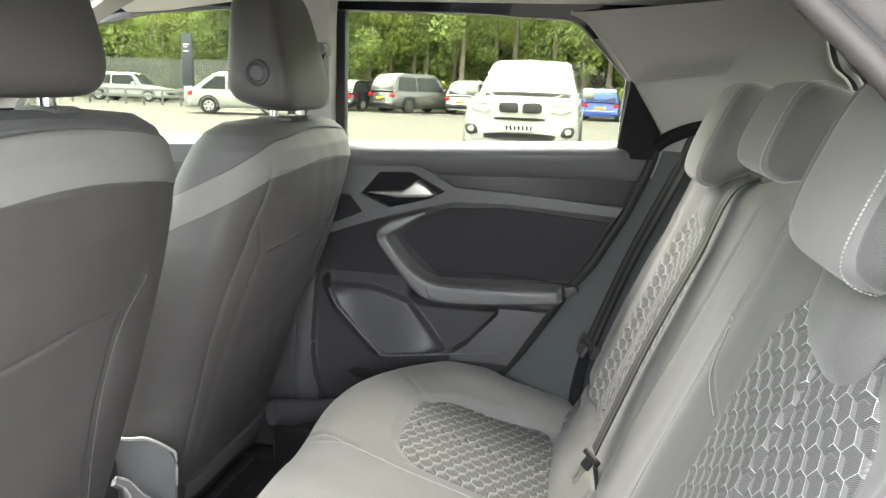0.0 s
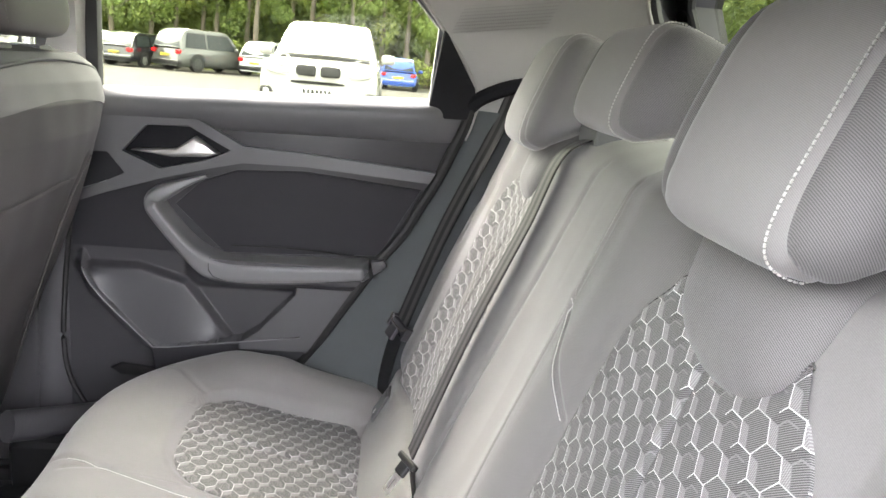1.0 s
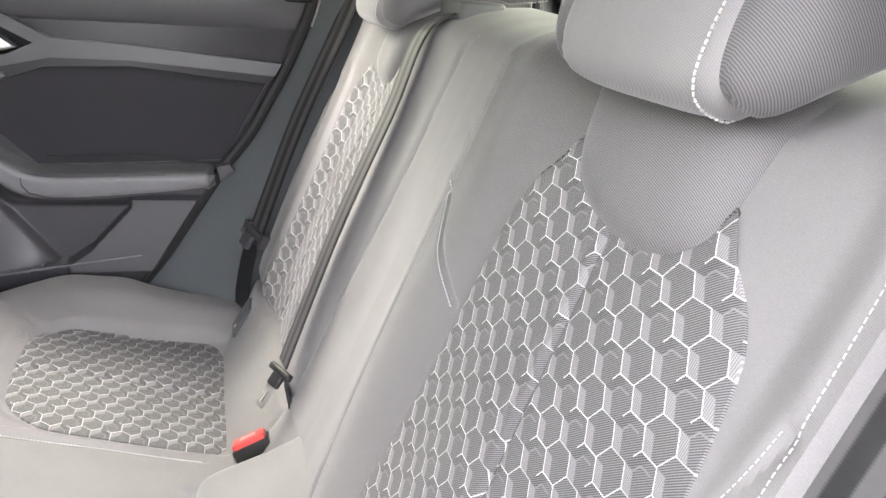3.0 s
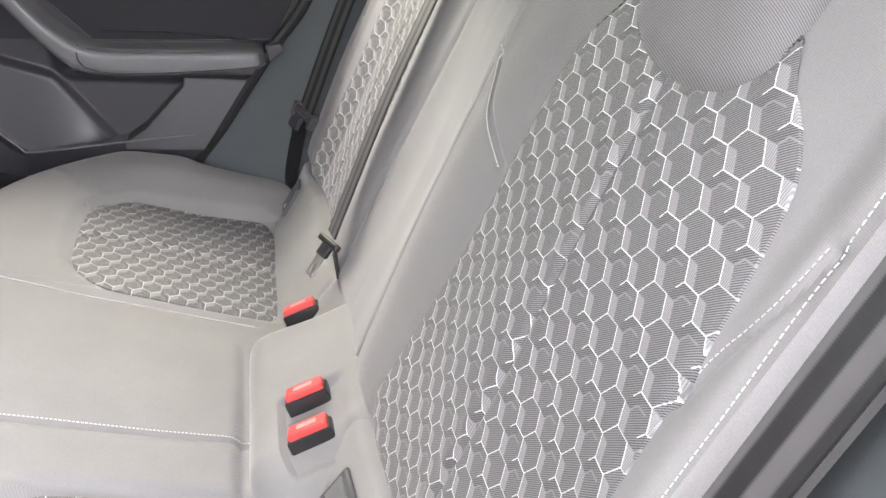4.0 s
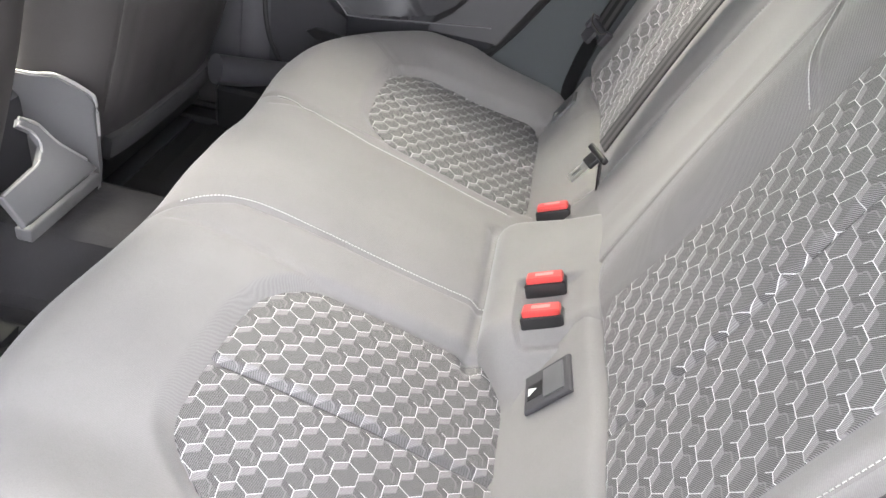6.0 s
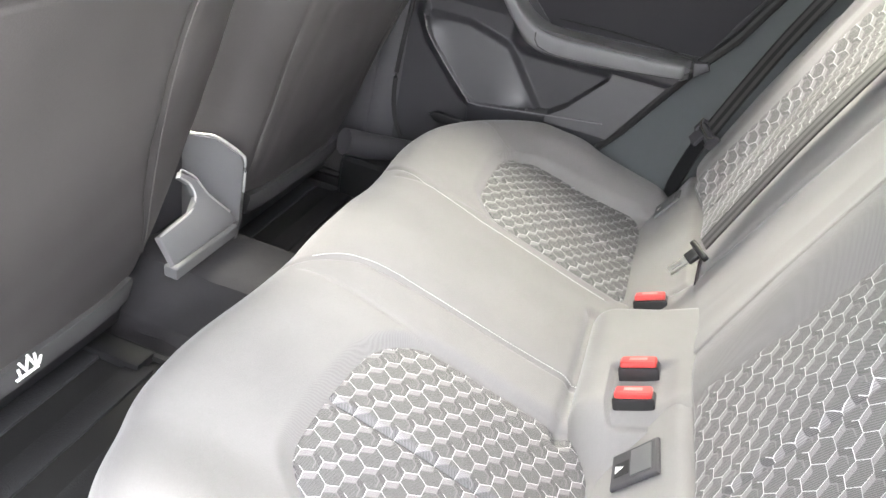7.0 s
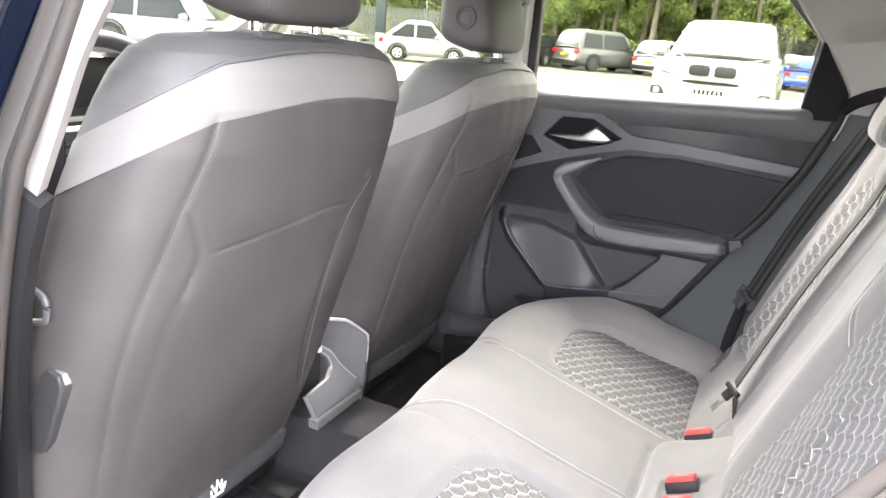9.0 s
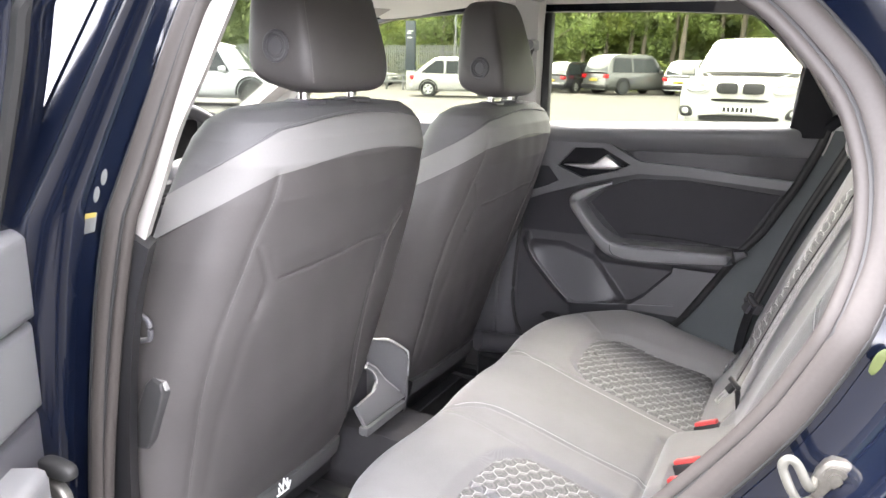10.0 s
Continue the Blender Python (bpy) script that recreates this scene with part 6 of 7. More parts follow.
# ---- centre console end and floor mats ----
# Paler tubes paint the highlights that run along the console's edges.
EDGE_HIGHLIGHT = surface("painted_edge_highlight", (0.34, 0.34, 0.335), 0.3, metal=0.3, vary=0.04, bump=0.05)
con = thing("centre_console", (-0.8, 0.02, 0.30), "grey plastic centre console with a storage tray at its rear end", "console")
part("side_wing", prism([(-0.90, 0.36), (-0.694, 0.36), (-0.682, 0.43), (-0.679, 0.532), (-0.687, 0.545), (-0.731, 0.560), (-0.77, 0.554), (-0.90, 0.55)], lambda a, b, d: (a, 0.064 + d, b), 0.012, 0.004, 3), PLASTIC_MID, con, "grey upright wing with a highlight painted along its edge")
part("wing_highlight", tube(smooth_path([(-0.82, 0.070, 0.552), (-0.77, 0.070, 0.555), (-0.732, 0.070, 0.561), (-0.688, 0.070, 0.546), (-0.679, 0.070, 0.532), (-0.680, 0.070, 0.48)], 30), 0.0025, 8), EDGE_HIGHLIGHT, con)
slant = lambda a, b, d: (-0.690 - 0.55 * b + 0.85 * d, a - 0.026, 0.425 + 0.83 * b + 0.5 * d)
part("rear_panel", prism([(-0.080, 0.0), (0.088, 0.0), (0.080, 0.018), (0.054, 0.06), (0.044, 0.094), (0.024, 0.114), (0.014, 0.107), (0.028, 0.090), (0.026, 0.070), (0.0, 0.054), (-0.080, 0.048)], slant, 0.010, 0.004, 3), PLASTIC_MID, con, "grey sloping rear panel with a curved cut-out")
part("cutout_highlight", tube(smooth_path([slant(0.014, 0.108, 0.008), slant(0.028, 0.091, 0.008), slant(0.026, 0.070, 0.008), slant(0.0, 0.053, 0.008), slant(-0.076, 0.047, 0.008)], 30), 0.0018, 8), EDGE_HIGHLIGHT, con)
part("panel_highlight", tube(smooth_path([slant(0.024, 0.115, 0.008), slant(0.044, 0.095, 0.008), slant(0.054, 0.061, 0.008), slant(0.080, 0.019, 0.008)], 30), 0.0025, 8), EDGE_HIGHLIGHT, con)
part("foot_lip", block((-0.706, -0.100, 0.400), (-0.682, 0.064, 0.420), 0.004, 3), PLASTIC_MID, con, "grey lip along the console's foot")
part("lip_groove", block((-0.695, -0.088, 0.4195), (-0.691, 0.052, 0.4215), 0.0006, 1), PLASTIC_BLACK, con)
part("armrest", block((-1.15, -0.07, 0.52), (-0.86, 0.055, 0.58), 0.02, 3), SEAT_TOP, con)
part("tunnel_body", block((-1.40, -0.10, 0.34), (-0.80, 0.12, 0.52), 0.02, 3), PLASTIC_DARK, con)
for yy0, lab in ((-0.36, "black ribbed rubber floor mat behind the driver's seat"), (0.38, "black ribbed rubber floor mat behind the passenger seat")):
    fm = thing("floor_mat", (-0.6, yy0, 0.275), lab, "floor mat", "rear floor mats")
    part("sheet", block((-0.98, yy0 - 0.20, 0.278), (-0.45, yy0 + 0.20, 0.290), 0.005), RUBBER_BLACK, fm)
    for k in range(6):
        part("rib", block((-0.95 + k * 0.082, yy0 - 0.18, 0.289), (-0.91 + k * 0.082, yy0 + 0.18, 0.296), 0.003), MAT_RUBBER, fm)
    part("rim", tube(resample(chaikin([(-0.985, yy0 - 0.205), (-0.445, yy0 - 0.205), (-0.445, yy0 + 0.205), (-0.985, yy0 + 0.205)], 2), 80) @ np.array([[1, 0, 0], [0, 1, 0]]) + np.array((0, 0, 0.294)), 0.008, 8, closed=True), RUBBER_BLACK, fm)
duct = thing("sill_cover", (-0.64, 0.55, 0.29), "grey rounded plastic cover beside the sill", "sill cover")
part("cover", tube(smooth_path([(-0.69, 0.49, 0.425), (-0.64, 0.55, 0.405), (-0.575, 0.62, 0.385)], 12), 0.03, 12), PLASTIC_DARK, duct)
part("foot", block((-0.70, 0.50, 0.285), (-0.57, 0.64, 0.385), 0.02, 3), PLASTIC_BLACK, duct)


# ---- car park ----
ASPHALT = surface("pale_worn_asphalt", (0.0190, 0.0176, 0.0140), 0.9, grain=60, vary=0.12, blotch=0.35, bump=0.4, dist=0.01)
gx, gy = np.meshgrid(np.linspace(-400, 400, 41), np.linspace(-400, 400, 41), indexing="ij")
solo("ground", grid(np.stack([gx, gy, 0 * gx], -1)), ASPHALT, "pale worn asphalt car park", "ground", "structure")
WHITE_PAINT = surface("white_car_paint", (0.31, 0.31, 0.305), 0.25, coat=0.8, vary=0.02, bump=0.0, rough_vary=0.03)
BLACK_PAINT = surface("black_car_paint", (0.012, 0.012, 0.016), 0.25, coat=0.8, vary=0.05, bump=0.0, rough_vary=0.03)
GREY_PAINT = surface("grey_car_paint", (0.075, 0.078, 0.075), 0.3, metal=0.3, coat=0.8, vary=0.04, bump=0.0, rough_vary=0.03)
SILVER_PAINT = surface("silver_car_paint", (0.42, 0.43, 0.44), 0.3, metal=0.4, coat=0.8, vary=0.03, bump=0.0, rough_vary=0.03)
BLUE_PAINT = surface("blue_car_paint", (0.02, 0.07, 0.36), 0.3, coat=0.8, vary=0.04, bump=0.0, rough_vary=0.03)
CAR_GLASS = surface("dark_car_glass", (0.02, 0.024, 0.026), 0.10, vary=0.05, bump=0.0, rough_vary=0.02)
CAR_GLASS.node_tree.nodes["Principled BSDF"].inputs["Specular IOR Level"].default_value = 0.22
CAR_SCREEN = surface("sky_reflecting_screen", (0.05, 0.052, 0.050), 0.12, vary=0.05, bump=0.0, coat=1.0, rough_vary=0.02)
CAR_SCREEN.node_tree.nodes["Principled BSDF"].inputs["Coat IOR"].default_value = 1.8
LAMP_CLEAR = surface("clear_headlamp", (0.55, 0.56, 0.56), 0.12, metal=0.2, vary=0.1, blotch=30, bump=0.0)
LAMP_RED = surface("red_tail_lamp", (0.45, 0.01, 0.012), 0.2, vary=0.1, bump=0.0)
PLATE_YELLOW = surface("yellow_plate", (0.75, 0.55, 0.04), 0.5, vary=0.02, bump=0.0)
TYRE = surface("tyre_rubber", (0.02, 0.02, 0.02), 0.85, bump=0.3)


def car(name, at, turn, size, paint, label, roof_fr, kind_of="suv", front_detail=False):
    """A parked car, nose along local +x. size: length, width, height; roof_fr: (screen foot, roof front, roof rear, rear foot) as fractions of the length from the nose."""
    L, W, H = size
    T = Matrix.Translation(at) @ Matrix.Rotation(radians(turn), 4, "Z")
    cr = thing(name, at, label, "car", "parked cars")

    def put(g):
        v, f, uv = g
        return np.array([T @ Vector(q) for q in v]), f, uv

    waist = (0.655 if front_detail else 0.56) * H if kind_of == "suv" else 0.60 * H
    nose = (0.605 if front_detail else 0.52) * H if kind_of == "suv" else 0.50 * H
    a, b, c, d = roof_fr
    X = lambda f: L / 2 - f * L
    # lower body: sections along the length
    fr = [0.0, 0.015, 0.05, 0.15, a, 0.5, 0.85, 0.95, 0.985, 1.0]
    top = [nose * 0.72, nose * 0.90, nose * 0.97, nose * 1.02, waist * 0.985, waist, waist * 1.0, waist * 0.97, waist * 0.9, waist * 0.6]
    wid = [0.80, 0.90, 0.96, 1.0, 1.0, 1.0, 1.0, 0.97, 0.92, 0.84]
    fs = np.linspace(0, 1, 40)
    P = []
    for f in fs:
        zt, w = np.interp(f, fr, top), np.interp(f, fr, wid) * W / 2
        z0 = 0.22
        sec = [(-w * 0.90, z0), (-w * 0.99, z0 + 0.12), (-w, 0.55 * zt + 0.1), (-w * 0.97, zt * 0.93), (-w * 0.86, zt), (0, zt + 0.02), (w * 0.86, zt), (w * 0.97, zt * 0.93), (w, 0.55 * zt + 0.1), (w * 0.99, z0 + 0.12), (w * 0.90, z0)]
        sec = smooth_path(sec, 40)
        P.append([(X(f), y, z) for y, z in sec])
    P = np.array(P)
    g = grid(P, flip=True)
    n = len(P[0])
    m = len(P)
    g = (g[0], g[1] + [tuple(range(n))[::-1], tuple((m - 1) * n + i for i in range(n)), ], None)
    part("body", put(g), paint, cr)
    # cabin with roof
    w1, w2 = W / 2 * 0.90, W / 2 * 0.72
    prof = [(X(a), waist * 0.97), (X(b), H * 0.975), ((X(b) + X(c)) / 2, H), (X(c), H * 0.97), (X(d), waist * 0.97)]
    pr = smooth_path(prof, 40)
    S = []
    for x, z in pr:
        k = (z - waist) / (H - waist)
        w = w1 + (w2 - w1) * max(k, 0)
        S.append([(x, -w, z), (x, -w * 0.9, z + 0.03), (x, 0, z + 0.05), (x, w * 0.9, z + 0.03), (x, w, z)])
    roof_g = grid(np.array(S), flip=True)
    part("cabin", put(merged(roof_g, *[geo([(x, sg * (w1 + (w2 - w1) * max((z - waist) / (H - waist), 0)), z) for x, z in pr] + [(X(a), sg * w1, waist * 0.9), (X(d), sg * w1, waist * 0.9)], [tuple(range(40)) + (41, 40) if sg < 0 else (40, 41) + tuple(range(39, -1, -1))]) for sg in (-1, 1)])), paint, cr)

    def slab(x0, z0, x1, z1, k0, k1, out):
        """A glass sheet over the screen between two points of the profile."""
        wa = (w1 + (w2 - w1) * max((z0 - waist) / (H - waist), 0)) * k0
        wb = (w1 + (w2 - w1) * max((z1 - waist) / (H - waist), 0)) * k1
        nx, nz = (z1 - z0), -(x1 - x0)
        ln = math.hypot(nx, nz)
        nx, nz = nx / ln * out, nz / ln * out
        rows = []
        for t in np.linspace(0, 1, 6):
            x, z, w = x0 + (x1 - x0) * t, z0 + (z1 - z0) * t, wa + (wb - wa) * t
            rows.append([(x + nx + (1 - (q * q)) * 0.03 * (1 if out * nx > 0 else -1), q * w, z + nz + 0.02 * (1 - q * q)) for q in np.linspace(-1, 1, 9)])
        return grid(np.array(rows))

    def on_prof(t):
        i = t * 39
        lo = int(min(i, 38))
        return pr[lo] + (pr[lo + 1] - pr[lo]) * (i - lo)

    p0, p1 = on_prof(0.03), on_prof(0.225)
    q0, q1 = on_prof(0.97), on_prof(0.78)
    part("windscreen", put(slab(*p0, *p1, 0.93, 0.90, 0.045)), CAR_SCREEN if front_detail else CAR_GLASS, cr)
    part("rear_window", put(slab(*q0, *q1, 0.90, 0.88, -0.045)), CAR_GLASS, cr)
    zt0, zt1 = waist * 1.02, H * 0.93
    for sg in (-1, 1):
        def sidewin(x0, x1, t0, t1, sg=sg):
            ya, yb = w1 * 1.005 + 0.012, (w1 + (w2 - w1) * (zt1 - waist) / (H - waist)) + 0.014
            return prism([(x0, 0), (x1, 0), (t1, 1), (t0, 1)], lambda u, v, e: (u, sg * (ya + (yb - ya) * v + e), zt0 + (zt1 - zt0) * v), 0.006, 0.002, 1)
        xm = X(0.5 * (b + c) + 0.02)
        part("side_window", put(sidewin(X(a) - 0.16 * (X(a) - X(b)) - 0.12, xm + 0.05, X(b) + 0.02, xm + 0.05)), CAR_GLASS, cr)
        part("side_window", put(sidewin(xm - 0.05, X(d) + 0.28, xm - 0.05, X(c) + 0.05)), CAR_GLASS, cr)
        mir = pillow((X(a) - 0.30 * (X(a) - X(b)) - 0.15, sg * (W / 2 + 0.10), waist * 1.07), (0.09, 0.12, 0.085), 3.5, 10)
        part("mirror", put(mir), paint, cr)
        for wx in (X(0.19), X(0.80)):
            r = 0.37 if kind_of == "suv" else 0.30
            wh = part("wheel", put(tube([(wx, sg * (W / 2 - 0.20), r), (wx, sg * (W / 2 + 0.004), r)], r, 28, (0, 0, 1))), TYRE, cr)
            part("rim", put(tube([(wx, sg * (W / 2 - 0.05), r), (wx, sg * (W / 2 + 0.014), r)], r * 0.64, 20, (0, 0, 1))), SILVER_PAINT if kind_of == "car" else GREY_PAINT, wh)
            for s in range(5):
                an = s * 2 * math.pi / 5 + 0.3
                part("rim_gap", put(tube([(wx + math.cos(an) * r * 0.40, sg * (W / 2 + 0.010), r + math.sin(an) * r * 0.40), (wx + math.cos(an) * r * 0.40, sg * (W / 2 + 0.019), r + math.sin(an) * r * 0.40)], r * 0.13, 8, (0, 0, 1))), RUBBER_BLACK, wh)
            part("arch", put(sweep([(wx + (r + 0.05) * math.cos(t), sg * (W / 2 - 0.015), r + (r + 0.05) * math.sin(t)) for t in np.linspace(-0.15, math.pi + 0.15, 20)], [(-0.03, -0.03), (0.03, -0.03), (0.03, 0.03), (-0.03, 0.03)], (0, 1, 0))), RUBBER_BLACK, cr)
    # rear end
    xr = X(1.0)
    for sg in (-1, 1):
        part("tail_lamp", put(block((xr - 0.02, sg * W * 0.40 - 0.12, waist * 0.74), (xr + 0.14, sg * W * 0.40 + 0.12, waist * 0.92), 0.03)), LAMP_RED, cr)
    plate_r = part("number_plate", put(block((xr - 0.035, -0.26, waist * 0.62), (xr - 0.01, 0.26, waist * 0.62 + 0.11), 0.006)), PLATE_YELLOW, cr, "yellow number plate")
    part("characters", put(merged(*[block((xr - 0.038, -0.22 + k * 0.065, waist * 0.62 + 0.02), (xr - 0.034, -0.18 + k * 0.065, waist * 0.62 + 0.09), 0) for k in range(7)])), RUBBER_BLACK, plate_r, smooth=False)
    part("bumper", put(block((xr - 0.06, -W * 0.46, 0.28), (xr + 0.25, W * 0.46, 0.50), 0.06, 3)), PLASTIC_BLACK if kind_of == "suv" else paint, cr)
    # front end
    xf = X(0.0)
    if front_detail:
        for sg in (-1, 1):
            kidney = part("grille", put(prism([(0.035, 0.88), (0.035, 1.00), (0.06, 1.025), (0.31, 1.025), (0.345, 1.00), (0.345, 0.89), (0.30, 0.855), (0.06, 0.855)], lambda u, v, e, sg=sg: (xf - 0.02 + e - 0.05 * u * u, sg * u, v), 0.05, 0.012, 2, 1)), PLASTIC_BLACK, cr, "black kidney-shaped grille half")
            for k in range(8):
                part("slat", put(block((xf + 0.0, sg * (0.07 + k * 0.034) - 0.006, 0.87), (xf + 0.036, sg * (0.07 + k * 0.034) + 0.006, 1.01), 0.003)), PLASTIC_DARK, kidney)
            lampb = part("headlamp", put(prism([(0.47, 0.87), (0.44, 0.94), (0.50, 1.00), (0.70, 1.04), (0.84, 1.06), (0.88, 1.02), (0.84, 0.93), (0.68, 0.86)], lambda u, v, e, sg=sg: (xf - 0.03 + e - 0.32 * max(0, u - 0.45) ** 2 * 1.6, sg * u, v), 0.05, 0.015, 2, 1)), LAMP_CLEAR, cr, "clear headlamp")
            for u in (0.56, 0.72):
                part("reflector", put(tube(np.array([(xf + 0.025 - 0.5 * max(0, u - 0.45) ** 2, sg * u + 0.055 * math.cos(t), 0.95 + 0.055 * math.sin(t)) for t in np.linspace(0, 2 * math.pi, 20, endpoint=False)]), 0.007, 6, (1, 0, 0), closed=True)), SILVER_PAINT, lampb)
            fogb = part("fog_lamp_recess", put(prism([(0.68, 0.50), (0.66, 0.56), (0.72, 0.655), (0.86, 0.665), (0.89, 0.60), (0.84, 0.49)], lambda u, v, e, sg=sg: (xf - 0.005 + e - 0.25 * max(0, u - 0.5) ** 2, sg * u, v), 0.05, 0.010, 2, 1)), PLASTIC_BLACK, cr)
            part("fog_lamp", put(pillow((xf + 0.025, sg * 0.78, 0.58), (0.03, 0.048, 0.048), 2.5, 10)), LAMP_CLEAR, fogb)
            part("bonnet_crease", put(tube([(xf - 0.12, sg * 0.42, 1.075), (xf - 0.9, sg * 0.62, 1.155)], 0.008, 6)), paint, cr)
        part("lower_intake", put(prism([(-0.55, 0.42), (0.55, 0.42), (0.60, 0.54), (-0.60, 0.54)], lambda u, v, e: (xf - 0.02 + e - 0.05 * u * u, u, v), 0.05, 0.012, 2, 1)), PLASTIC_BLACK, cr, "black lower air intake")
        part("bumper_slot", put(prism([(-0.40, 0.74), (0.40, 0.74), (0.42, 0.785), (-0.42, 0.785)], lambda u, v, e: (xf - 0.015 + e - 0.05 * u * u, u, v), 0.05, 0.008, 2, 1)), PLASTIC_BLACK, cr)
        np_f = part("number_plate", put(block((xf + 0.01, -0.26, 0.565), (xf + 0.045, 0.26, 0.675), 0.006)), LABEL_WHITE, cr, "white number plate")
        part("characters", put(merged(*[block((xf + 0.044, -0.22 + k * 0.065, 0.585), (xf + 0.049, -0.18 + k * 0.065, 0.655), 0) for k in range(7)])), RUBBER_BLACK, np_f, smooth=False)
        part("wiper_cowl", put(tube(smooth_path([(X(a) + 0.03, -w1 * 0.86, waist + 0.005), (X(a) + 0.12, 0, waist + 0.035), (X(a) + 0.03, w1 * 0.86, waist + 0.005)], 20), 0.022, 6)), PLASTIC_BLACK, cr)
    else:
        for sg in (-1, 1):
            part("headlamp", put(pillow((xf - 0.10, sg * W * 0.38, nose * 0.80), (0.10, 0.16, 0.09), 3, 10)), LAMP_CLEAR, cr)
        part("grille", put(block((xf - 0.06, -0.40, nose * 0.45), (xf + 0.01, 0.40, nose * 0.70), 0.03)), PLASTIC_BLACK, cr)
    return cr


# nose along local +x; the white one faces the open door across the aisle
car("white_suv", (-1.06, 13.25, 0), -90, (4.85, 1.93, 1.72), WHITE_PAINT, "large white off-road car parked facing across the aisle", (0.27, 0.42, 0.86, 0.98), "suv", True)
car("black_estate", (-11.5, 36.0, 0), 75, (4.7, 1.85, 1.48), BLACK_PAINT, "black estate car parked with its tail to the aisle", (0.28, 0.42, 0.86, 0.98), "car")
car("grey_suv", (-8.55, 36.0, 0), 56, (5.0, 2.0, 1.85), GREY_PAINT, "dark grey off-road car parked tail-on beside the trees", (0.27, 0.40, 0.90, 0.985), "suv")
car("silver_suv", (-5.5, 37.6, 0), 72, (4.7, 1.9, 1.62), SILVER_PAINT, "silver off-road car parked tail-on behind the white one", (0.28, 0.42, 0.88, 0.985), "suv")
car("blue_hatchback", (0.75, 36.2, 0), 86, (3.9, 1.75, 1.45), BLUE_PAINT, "small blue hatchback with a dark roof parked tail-on", (0.30, 0.42, 0.90, 0.99), "car")
car("white_hatchback", (-13.2, 25.6, 0), 22, (3.6, 1.65, 1.49), WHITE_PAINT, "small rounded white hatchback parked side-on", (0.28, 0.46, 0.74, 0.965), "car")
car("silver_saloon", (-13.9, 37.5, 0), 95, (4.5, 1.8, 1.45), SILVER_PAINT, "silver saloon parked by the trees", (0.28, 0.42, 0.84, 0.97), "car")
car("white_saloon", (-24.5, 35.5, 0), 5, (4.6, 1.8, 1.45), WHITE_PAINT, "white car parked behind the railing", (0.28, 0.42, 0.84, 0.97), "car")
car("silver_estate", (-15.5, 14.6, 0), 20, (4.6, 1.85, 1.66), SILVER_PAINT, "silver car parked in front of the windscreen", (0.28, 0.42, 0.86, 0.98), "suv")

# railing, palisade fence, sign and lamp post
GALV = surface("galvanised_steel", (0.15, 0.155, 0.155), 0.6, metal=0.1, vary=0.1, bump=0.1)
rail = thing("railing", (-22, 30.5, 0), "grey steel railing along the car park's edge", "railing")
for k in range(16):
    part("post", block((-31 + k * 0.95, 30.45, 0), (-30.92 + k * 0.95, 30.55, 0.75), 0.01), GALV, rail)
for z in (0.42, 0.70):
    part("bar", block((-31.2, 30.42, z - 0.05), (-16.6, 30.47, z + 0.05), 0.01), GALV, rail)
fence = thing("palisade_fence", (-30, 39.0, 0), "grey steel palisade fence in front of the trees", "fence")
for k in range(150):
    part("pale", block((-40 + k * 0.155, 39.0, 0.1), (-39.925 + k * 0.155, 39.02, 2.4), 0), GALV, fence, smooth=False)
for z in (0.5, 2.0):
    part("rail", block((-40, 39.03, z), (-16.6, 39.07, z + 0.06), 0), GALV, fence, smooth=False)
SIGN_DARK = surface("dark_sign_panel", (0.03, 0.04, 0.05), 0.5, vary=0.05, bump=0.0)
sign = thing("totem_sign", (-17.9, 30.0, 0), "tall dark totem sign on a white foot", "sign")
part("panel", block((-18.15, 29.92, 0.95), (-17.65, 30.08, 3.25), 0.02), SIGN_DARK, sign)
part("foot", block((-18.12, 29.94, 0.0), (-17.68, 30.06, 0.95), 0.01), WHITE_PAINT, sign)
part("writing", merged(*[block((-18.05, 29.912, z), (-18.05 + w, 29.922, z + 0.05), 0) for z, w in ((2.75, 0.30), (2.65, 0.22), (2.45, 0.26))]), LABEL_WHITE, sign, smooth=False)
lamp = thing("lamp_post", (-19.5, 38.0, 0), "slender grey lamp post", "lamp post")
part("pole", tube([(-19.5, 38, 0), (-19.5, 38, 7.5)], 0.06, 10, (1, 0, 0)), GALV, lamp)
part("arm", tube([(-19.5, 38, 7.45), (-19.5, 37.2, 7.6)], 0.035, 8), GALV, lamp)

# woods behind the car park
BARK = surface("grey_brown_bark", (0.15, 0.125, 0.10), 0.9, grain=30, vary=0.25, blotch=3, bump=0.6, dist=0.01)
LEAF = leaf_mat("mixed_foliage", (0.095, 0.135, 0.042), (0.25, 0.32, 0.085))
LEAF_LIGHT = leaf_mat("light_foliage", (0.15, 0.20, 0.048), (0.34, 0.38, 0.09))
LEAF_DARK = leaf_mat("deep_foliage", (0.11, 0.155, 0.058), (0.25, 0.305, 0.095))
rng = np.random.default_rng(7)


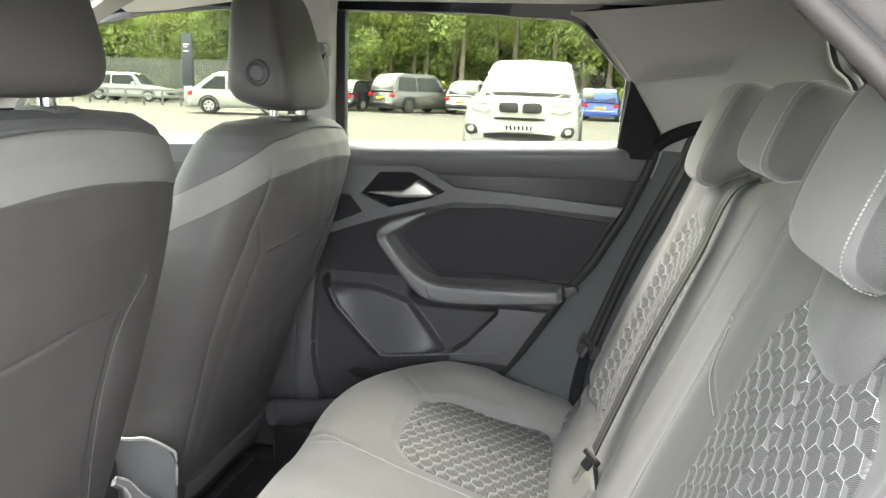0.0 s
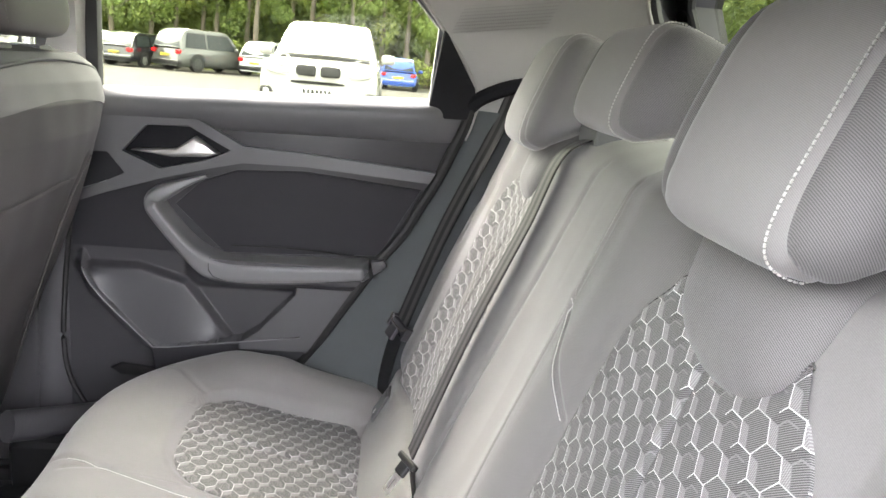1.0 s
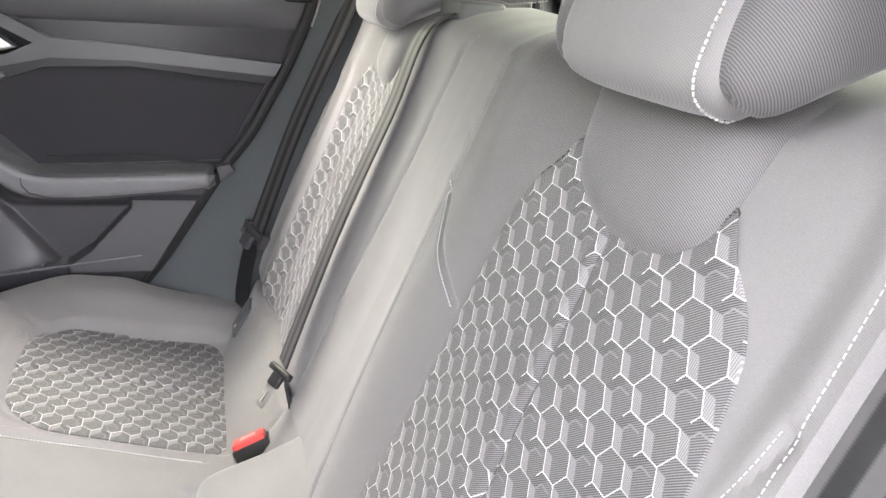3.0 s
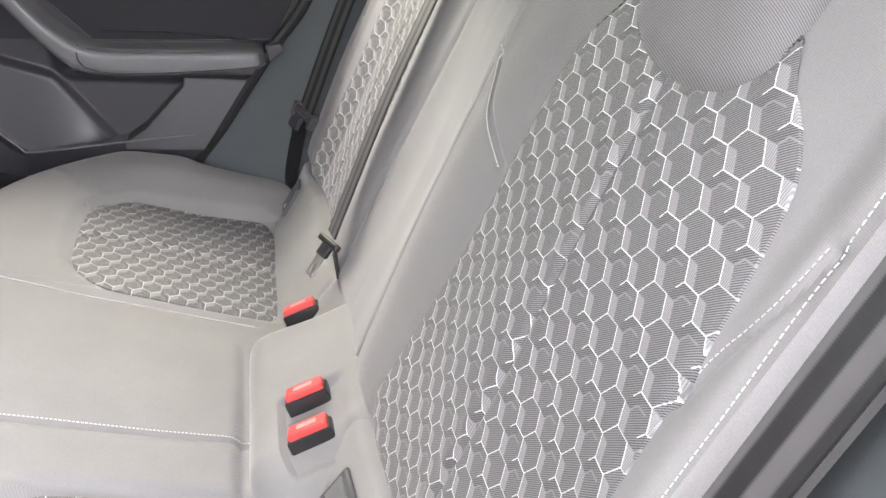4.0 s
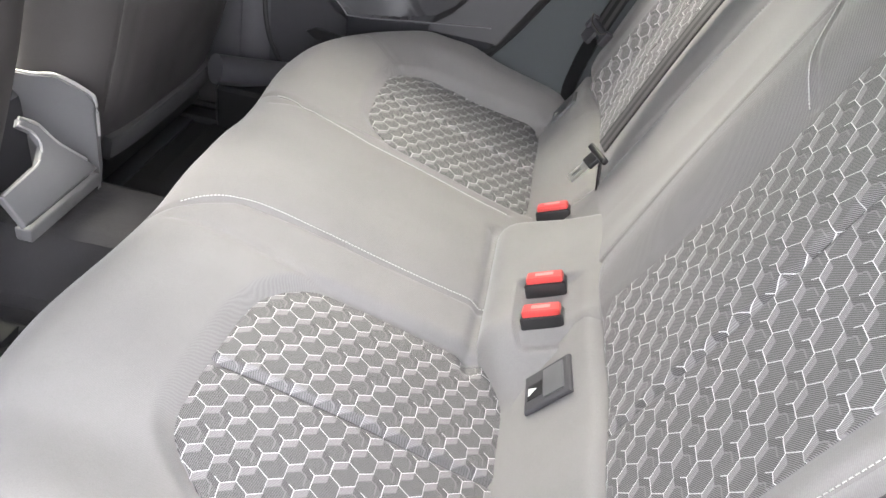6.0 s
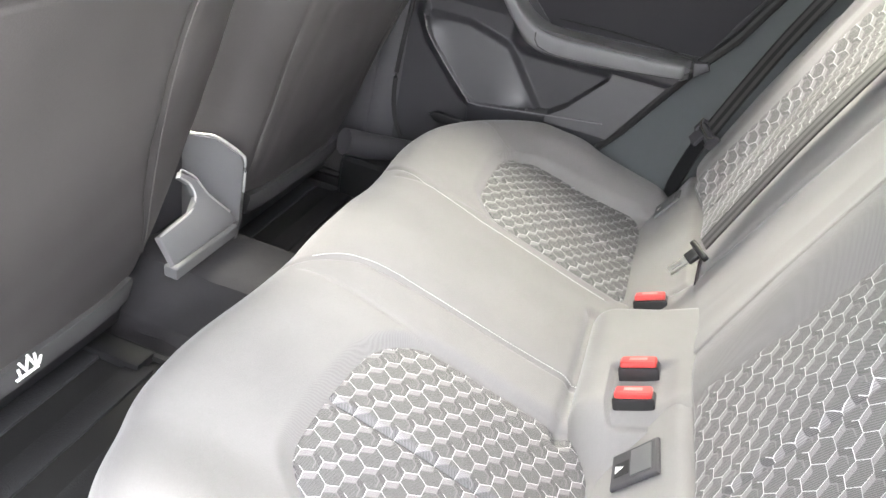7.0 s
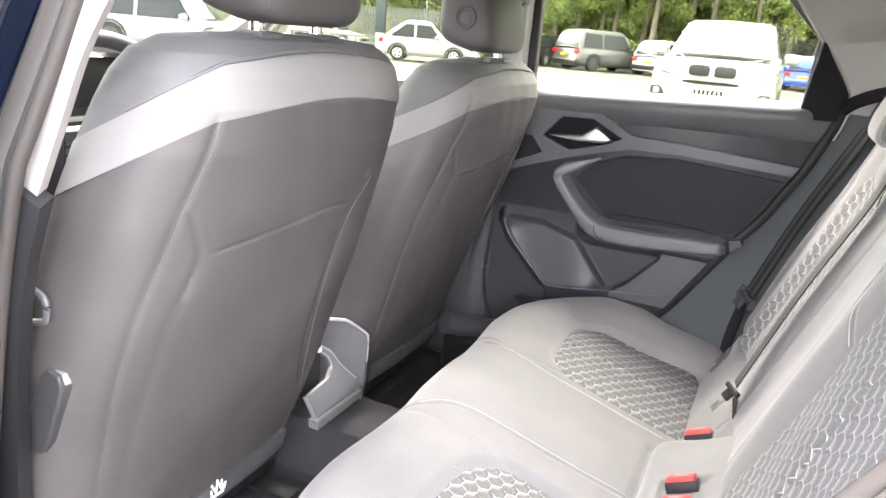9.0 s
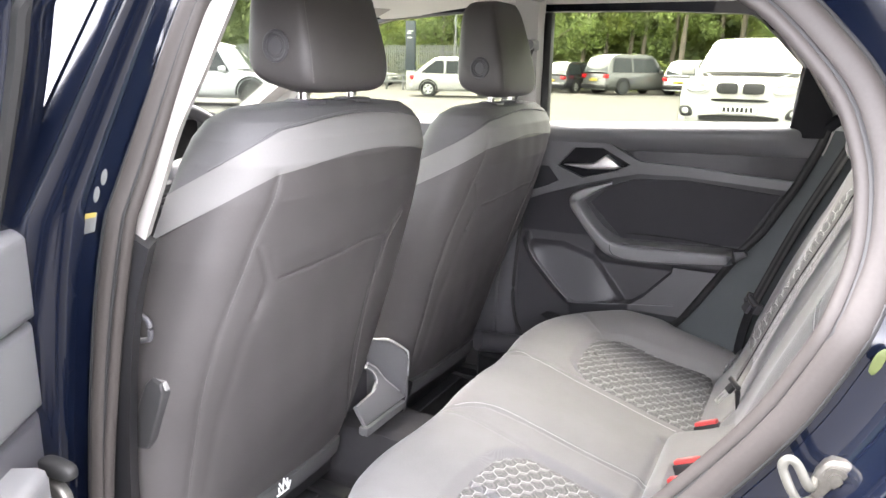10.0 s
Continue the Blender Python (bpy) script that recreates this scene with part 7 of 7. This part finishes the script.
def leaves(centres, radii, count, size):
    """Loose leaf quads in clumps; dense towards the clump's shell."""
    k = rng.integers(0, len(centres), count)
    d = rng.normal(size=(count, 3))
    d /= np.linalg.norm(d, axis=1)[:, None]
    p = centres[k] + d * radii[k] * rng.uniform(0.45, 1.0, (count, 1)) ** 0.6
    a = rng.normal(size=(count, 3))
    a /= np.linalg.norm(a, axis=1)[:, None]
    b = np.cross(a, rng.normal(size=(count, 3)))
    b /= np.linalg.norm(b, axis=1)[:, None]
    s = size * rng.uniform(0.5, 1.3, (count, 1))
    v = np.stack([p - a * s, p + b * s * 0.55, p + a * s, p - b * s * 0.55], 1).reshape(-1, 3)
    v[:, 2] = np.maximum(v[:, 2], 0.02)
    f = (np.arange(count)[:, None] * 4 + np.arange(4)).tolist()
    return v, f, None


def tree(x, y, h, spread, mat, count, label):
    tr = thing("tree", (x, y, 0), label, "tree", "trees behind the car park")
    lean = rng.normal(size=2) * 0.25
    trunk = smooth_path([(x, y, 0), (x + lean[0] * 0.4, y + lean[1] * 0.4, h * 0.35), (x + lean[0], y + lean[1], h * 0.9)], 14)
    r0 = 0.10 + 0.012 * h
    rr = np.linspace(r0, r0 * 0.25, 14)
    sec = np.array(ring(1.0, 9))
    P = trunk[:, None] + rr[:, None, None] * np.stack([sec[:, 0], sec[:, 1], 0 * sec[:, 0]], 1)[None]
    limbs = [grid(P.transpose(1, 0, 2), loop=True)]
    cs, rs = [], []
    for k in range(9):
        z = h * rng.uniform(0.25, 0.92)
        a = rng.uniform(0, 2 * math.pi)
        base = np.array([np.interp(z, trunk[:, 2], trunk[:, j]) for j in range(3)])
        tip = base + np.array((math.cos(a), math.sin(a), 0.45)) * spread * rng.uniform(0.5, 1.0)
        limbs.append(tube(smooth_path([base, (base + tip) / 2 + np.array((0, 0, 0.15)), tip], 6), 0.035, 6))
        for q in (tip, (base + tip) / 2):
            cs.append(q + rng.normal(size=3) * 0.25)
            rs.append(spread * rng.uniform(0.25, 0.5))
    part("trunk", merged(*limbs), BARK, tr)
    part("crown", leaves(np.array(cs), np.array(rs)[:, None], count, 0.115), mat, tr, smooth=False)


for i in range(34):
    x = -34 + i * 1.35 + rng.uniform(-0.5, 0.5)
    tree(x, rng.uniform(41.5, 45.5), rng.uniform(6.5, 10.5), rng.uniform(1.6, 2.6), (LEAF, LEAF_LIGHT, LEAF)[i % 3], 3200, "leafy roadside tree with a thin pale trunk")
n = 500
cs = np.stack([rng.uniform(-60, 30, n), rng.uniform(46, 54, n), rng.uniform(0.5, 13, n)], 1)
solo("far_woods", leaves(cs, rng.uniform(0.9, 2.2, (n, 1)), 150000, 0.23), LEAF_DARK, "dense dark green woods behind the trees", "woods", "stuff", smooth=False)
n = 130
cs = np.stack([rng.uniform(-40, 12, n), rng.uniform(39.8, 41.5, n), rng.uniform(0.2, 1.1, n)], 1)
solo("undergrowth", leaves(cs, rng.uniform(0.4, 0.9, (n, 1)), 20000, 0.10), LEAF_LIGHT, "bright green undergrowth along the car park's edge", "bushes", "stuff", smooth=False)

# the woods' closed depth far behind
bx, bz = np.meshgrid(np.linspace(-75, 45, 240), np.linspace(0, 19, 60), indexing="ij")
by = 58 + 1.2 * np.sin(bx * 0.9 + np.sin(bz * 0.7) * 1.5) + 0.9 * np.sin(bz * 1.3 + bx * 0.37) + 0.5 * np.sin(bx * 2.7 + bz * 2.1)
btop = bz * (1 + 0.06 * np.sin(bx * 0.5) + 0.04 * np.sin(bx * 1.7))
WOODS = surface("shaded_foliage", (0.14, 0.185, 0.070), 0.9, grain=3.0, vary=0.32, blotch=0.35, bump=1.0, dist=0.4)
solo("backdrop", grid(np.stack([bx, by, btop], -1)), WOODS, "shaded green depth of the woods", "woods", "structure", sharp=None)
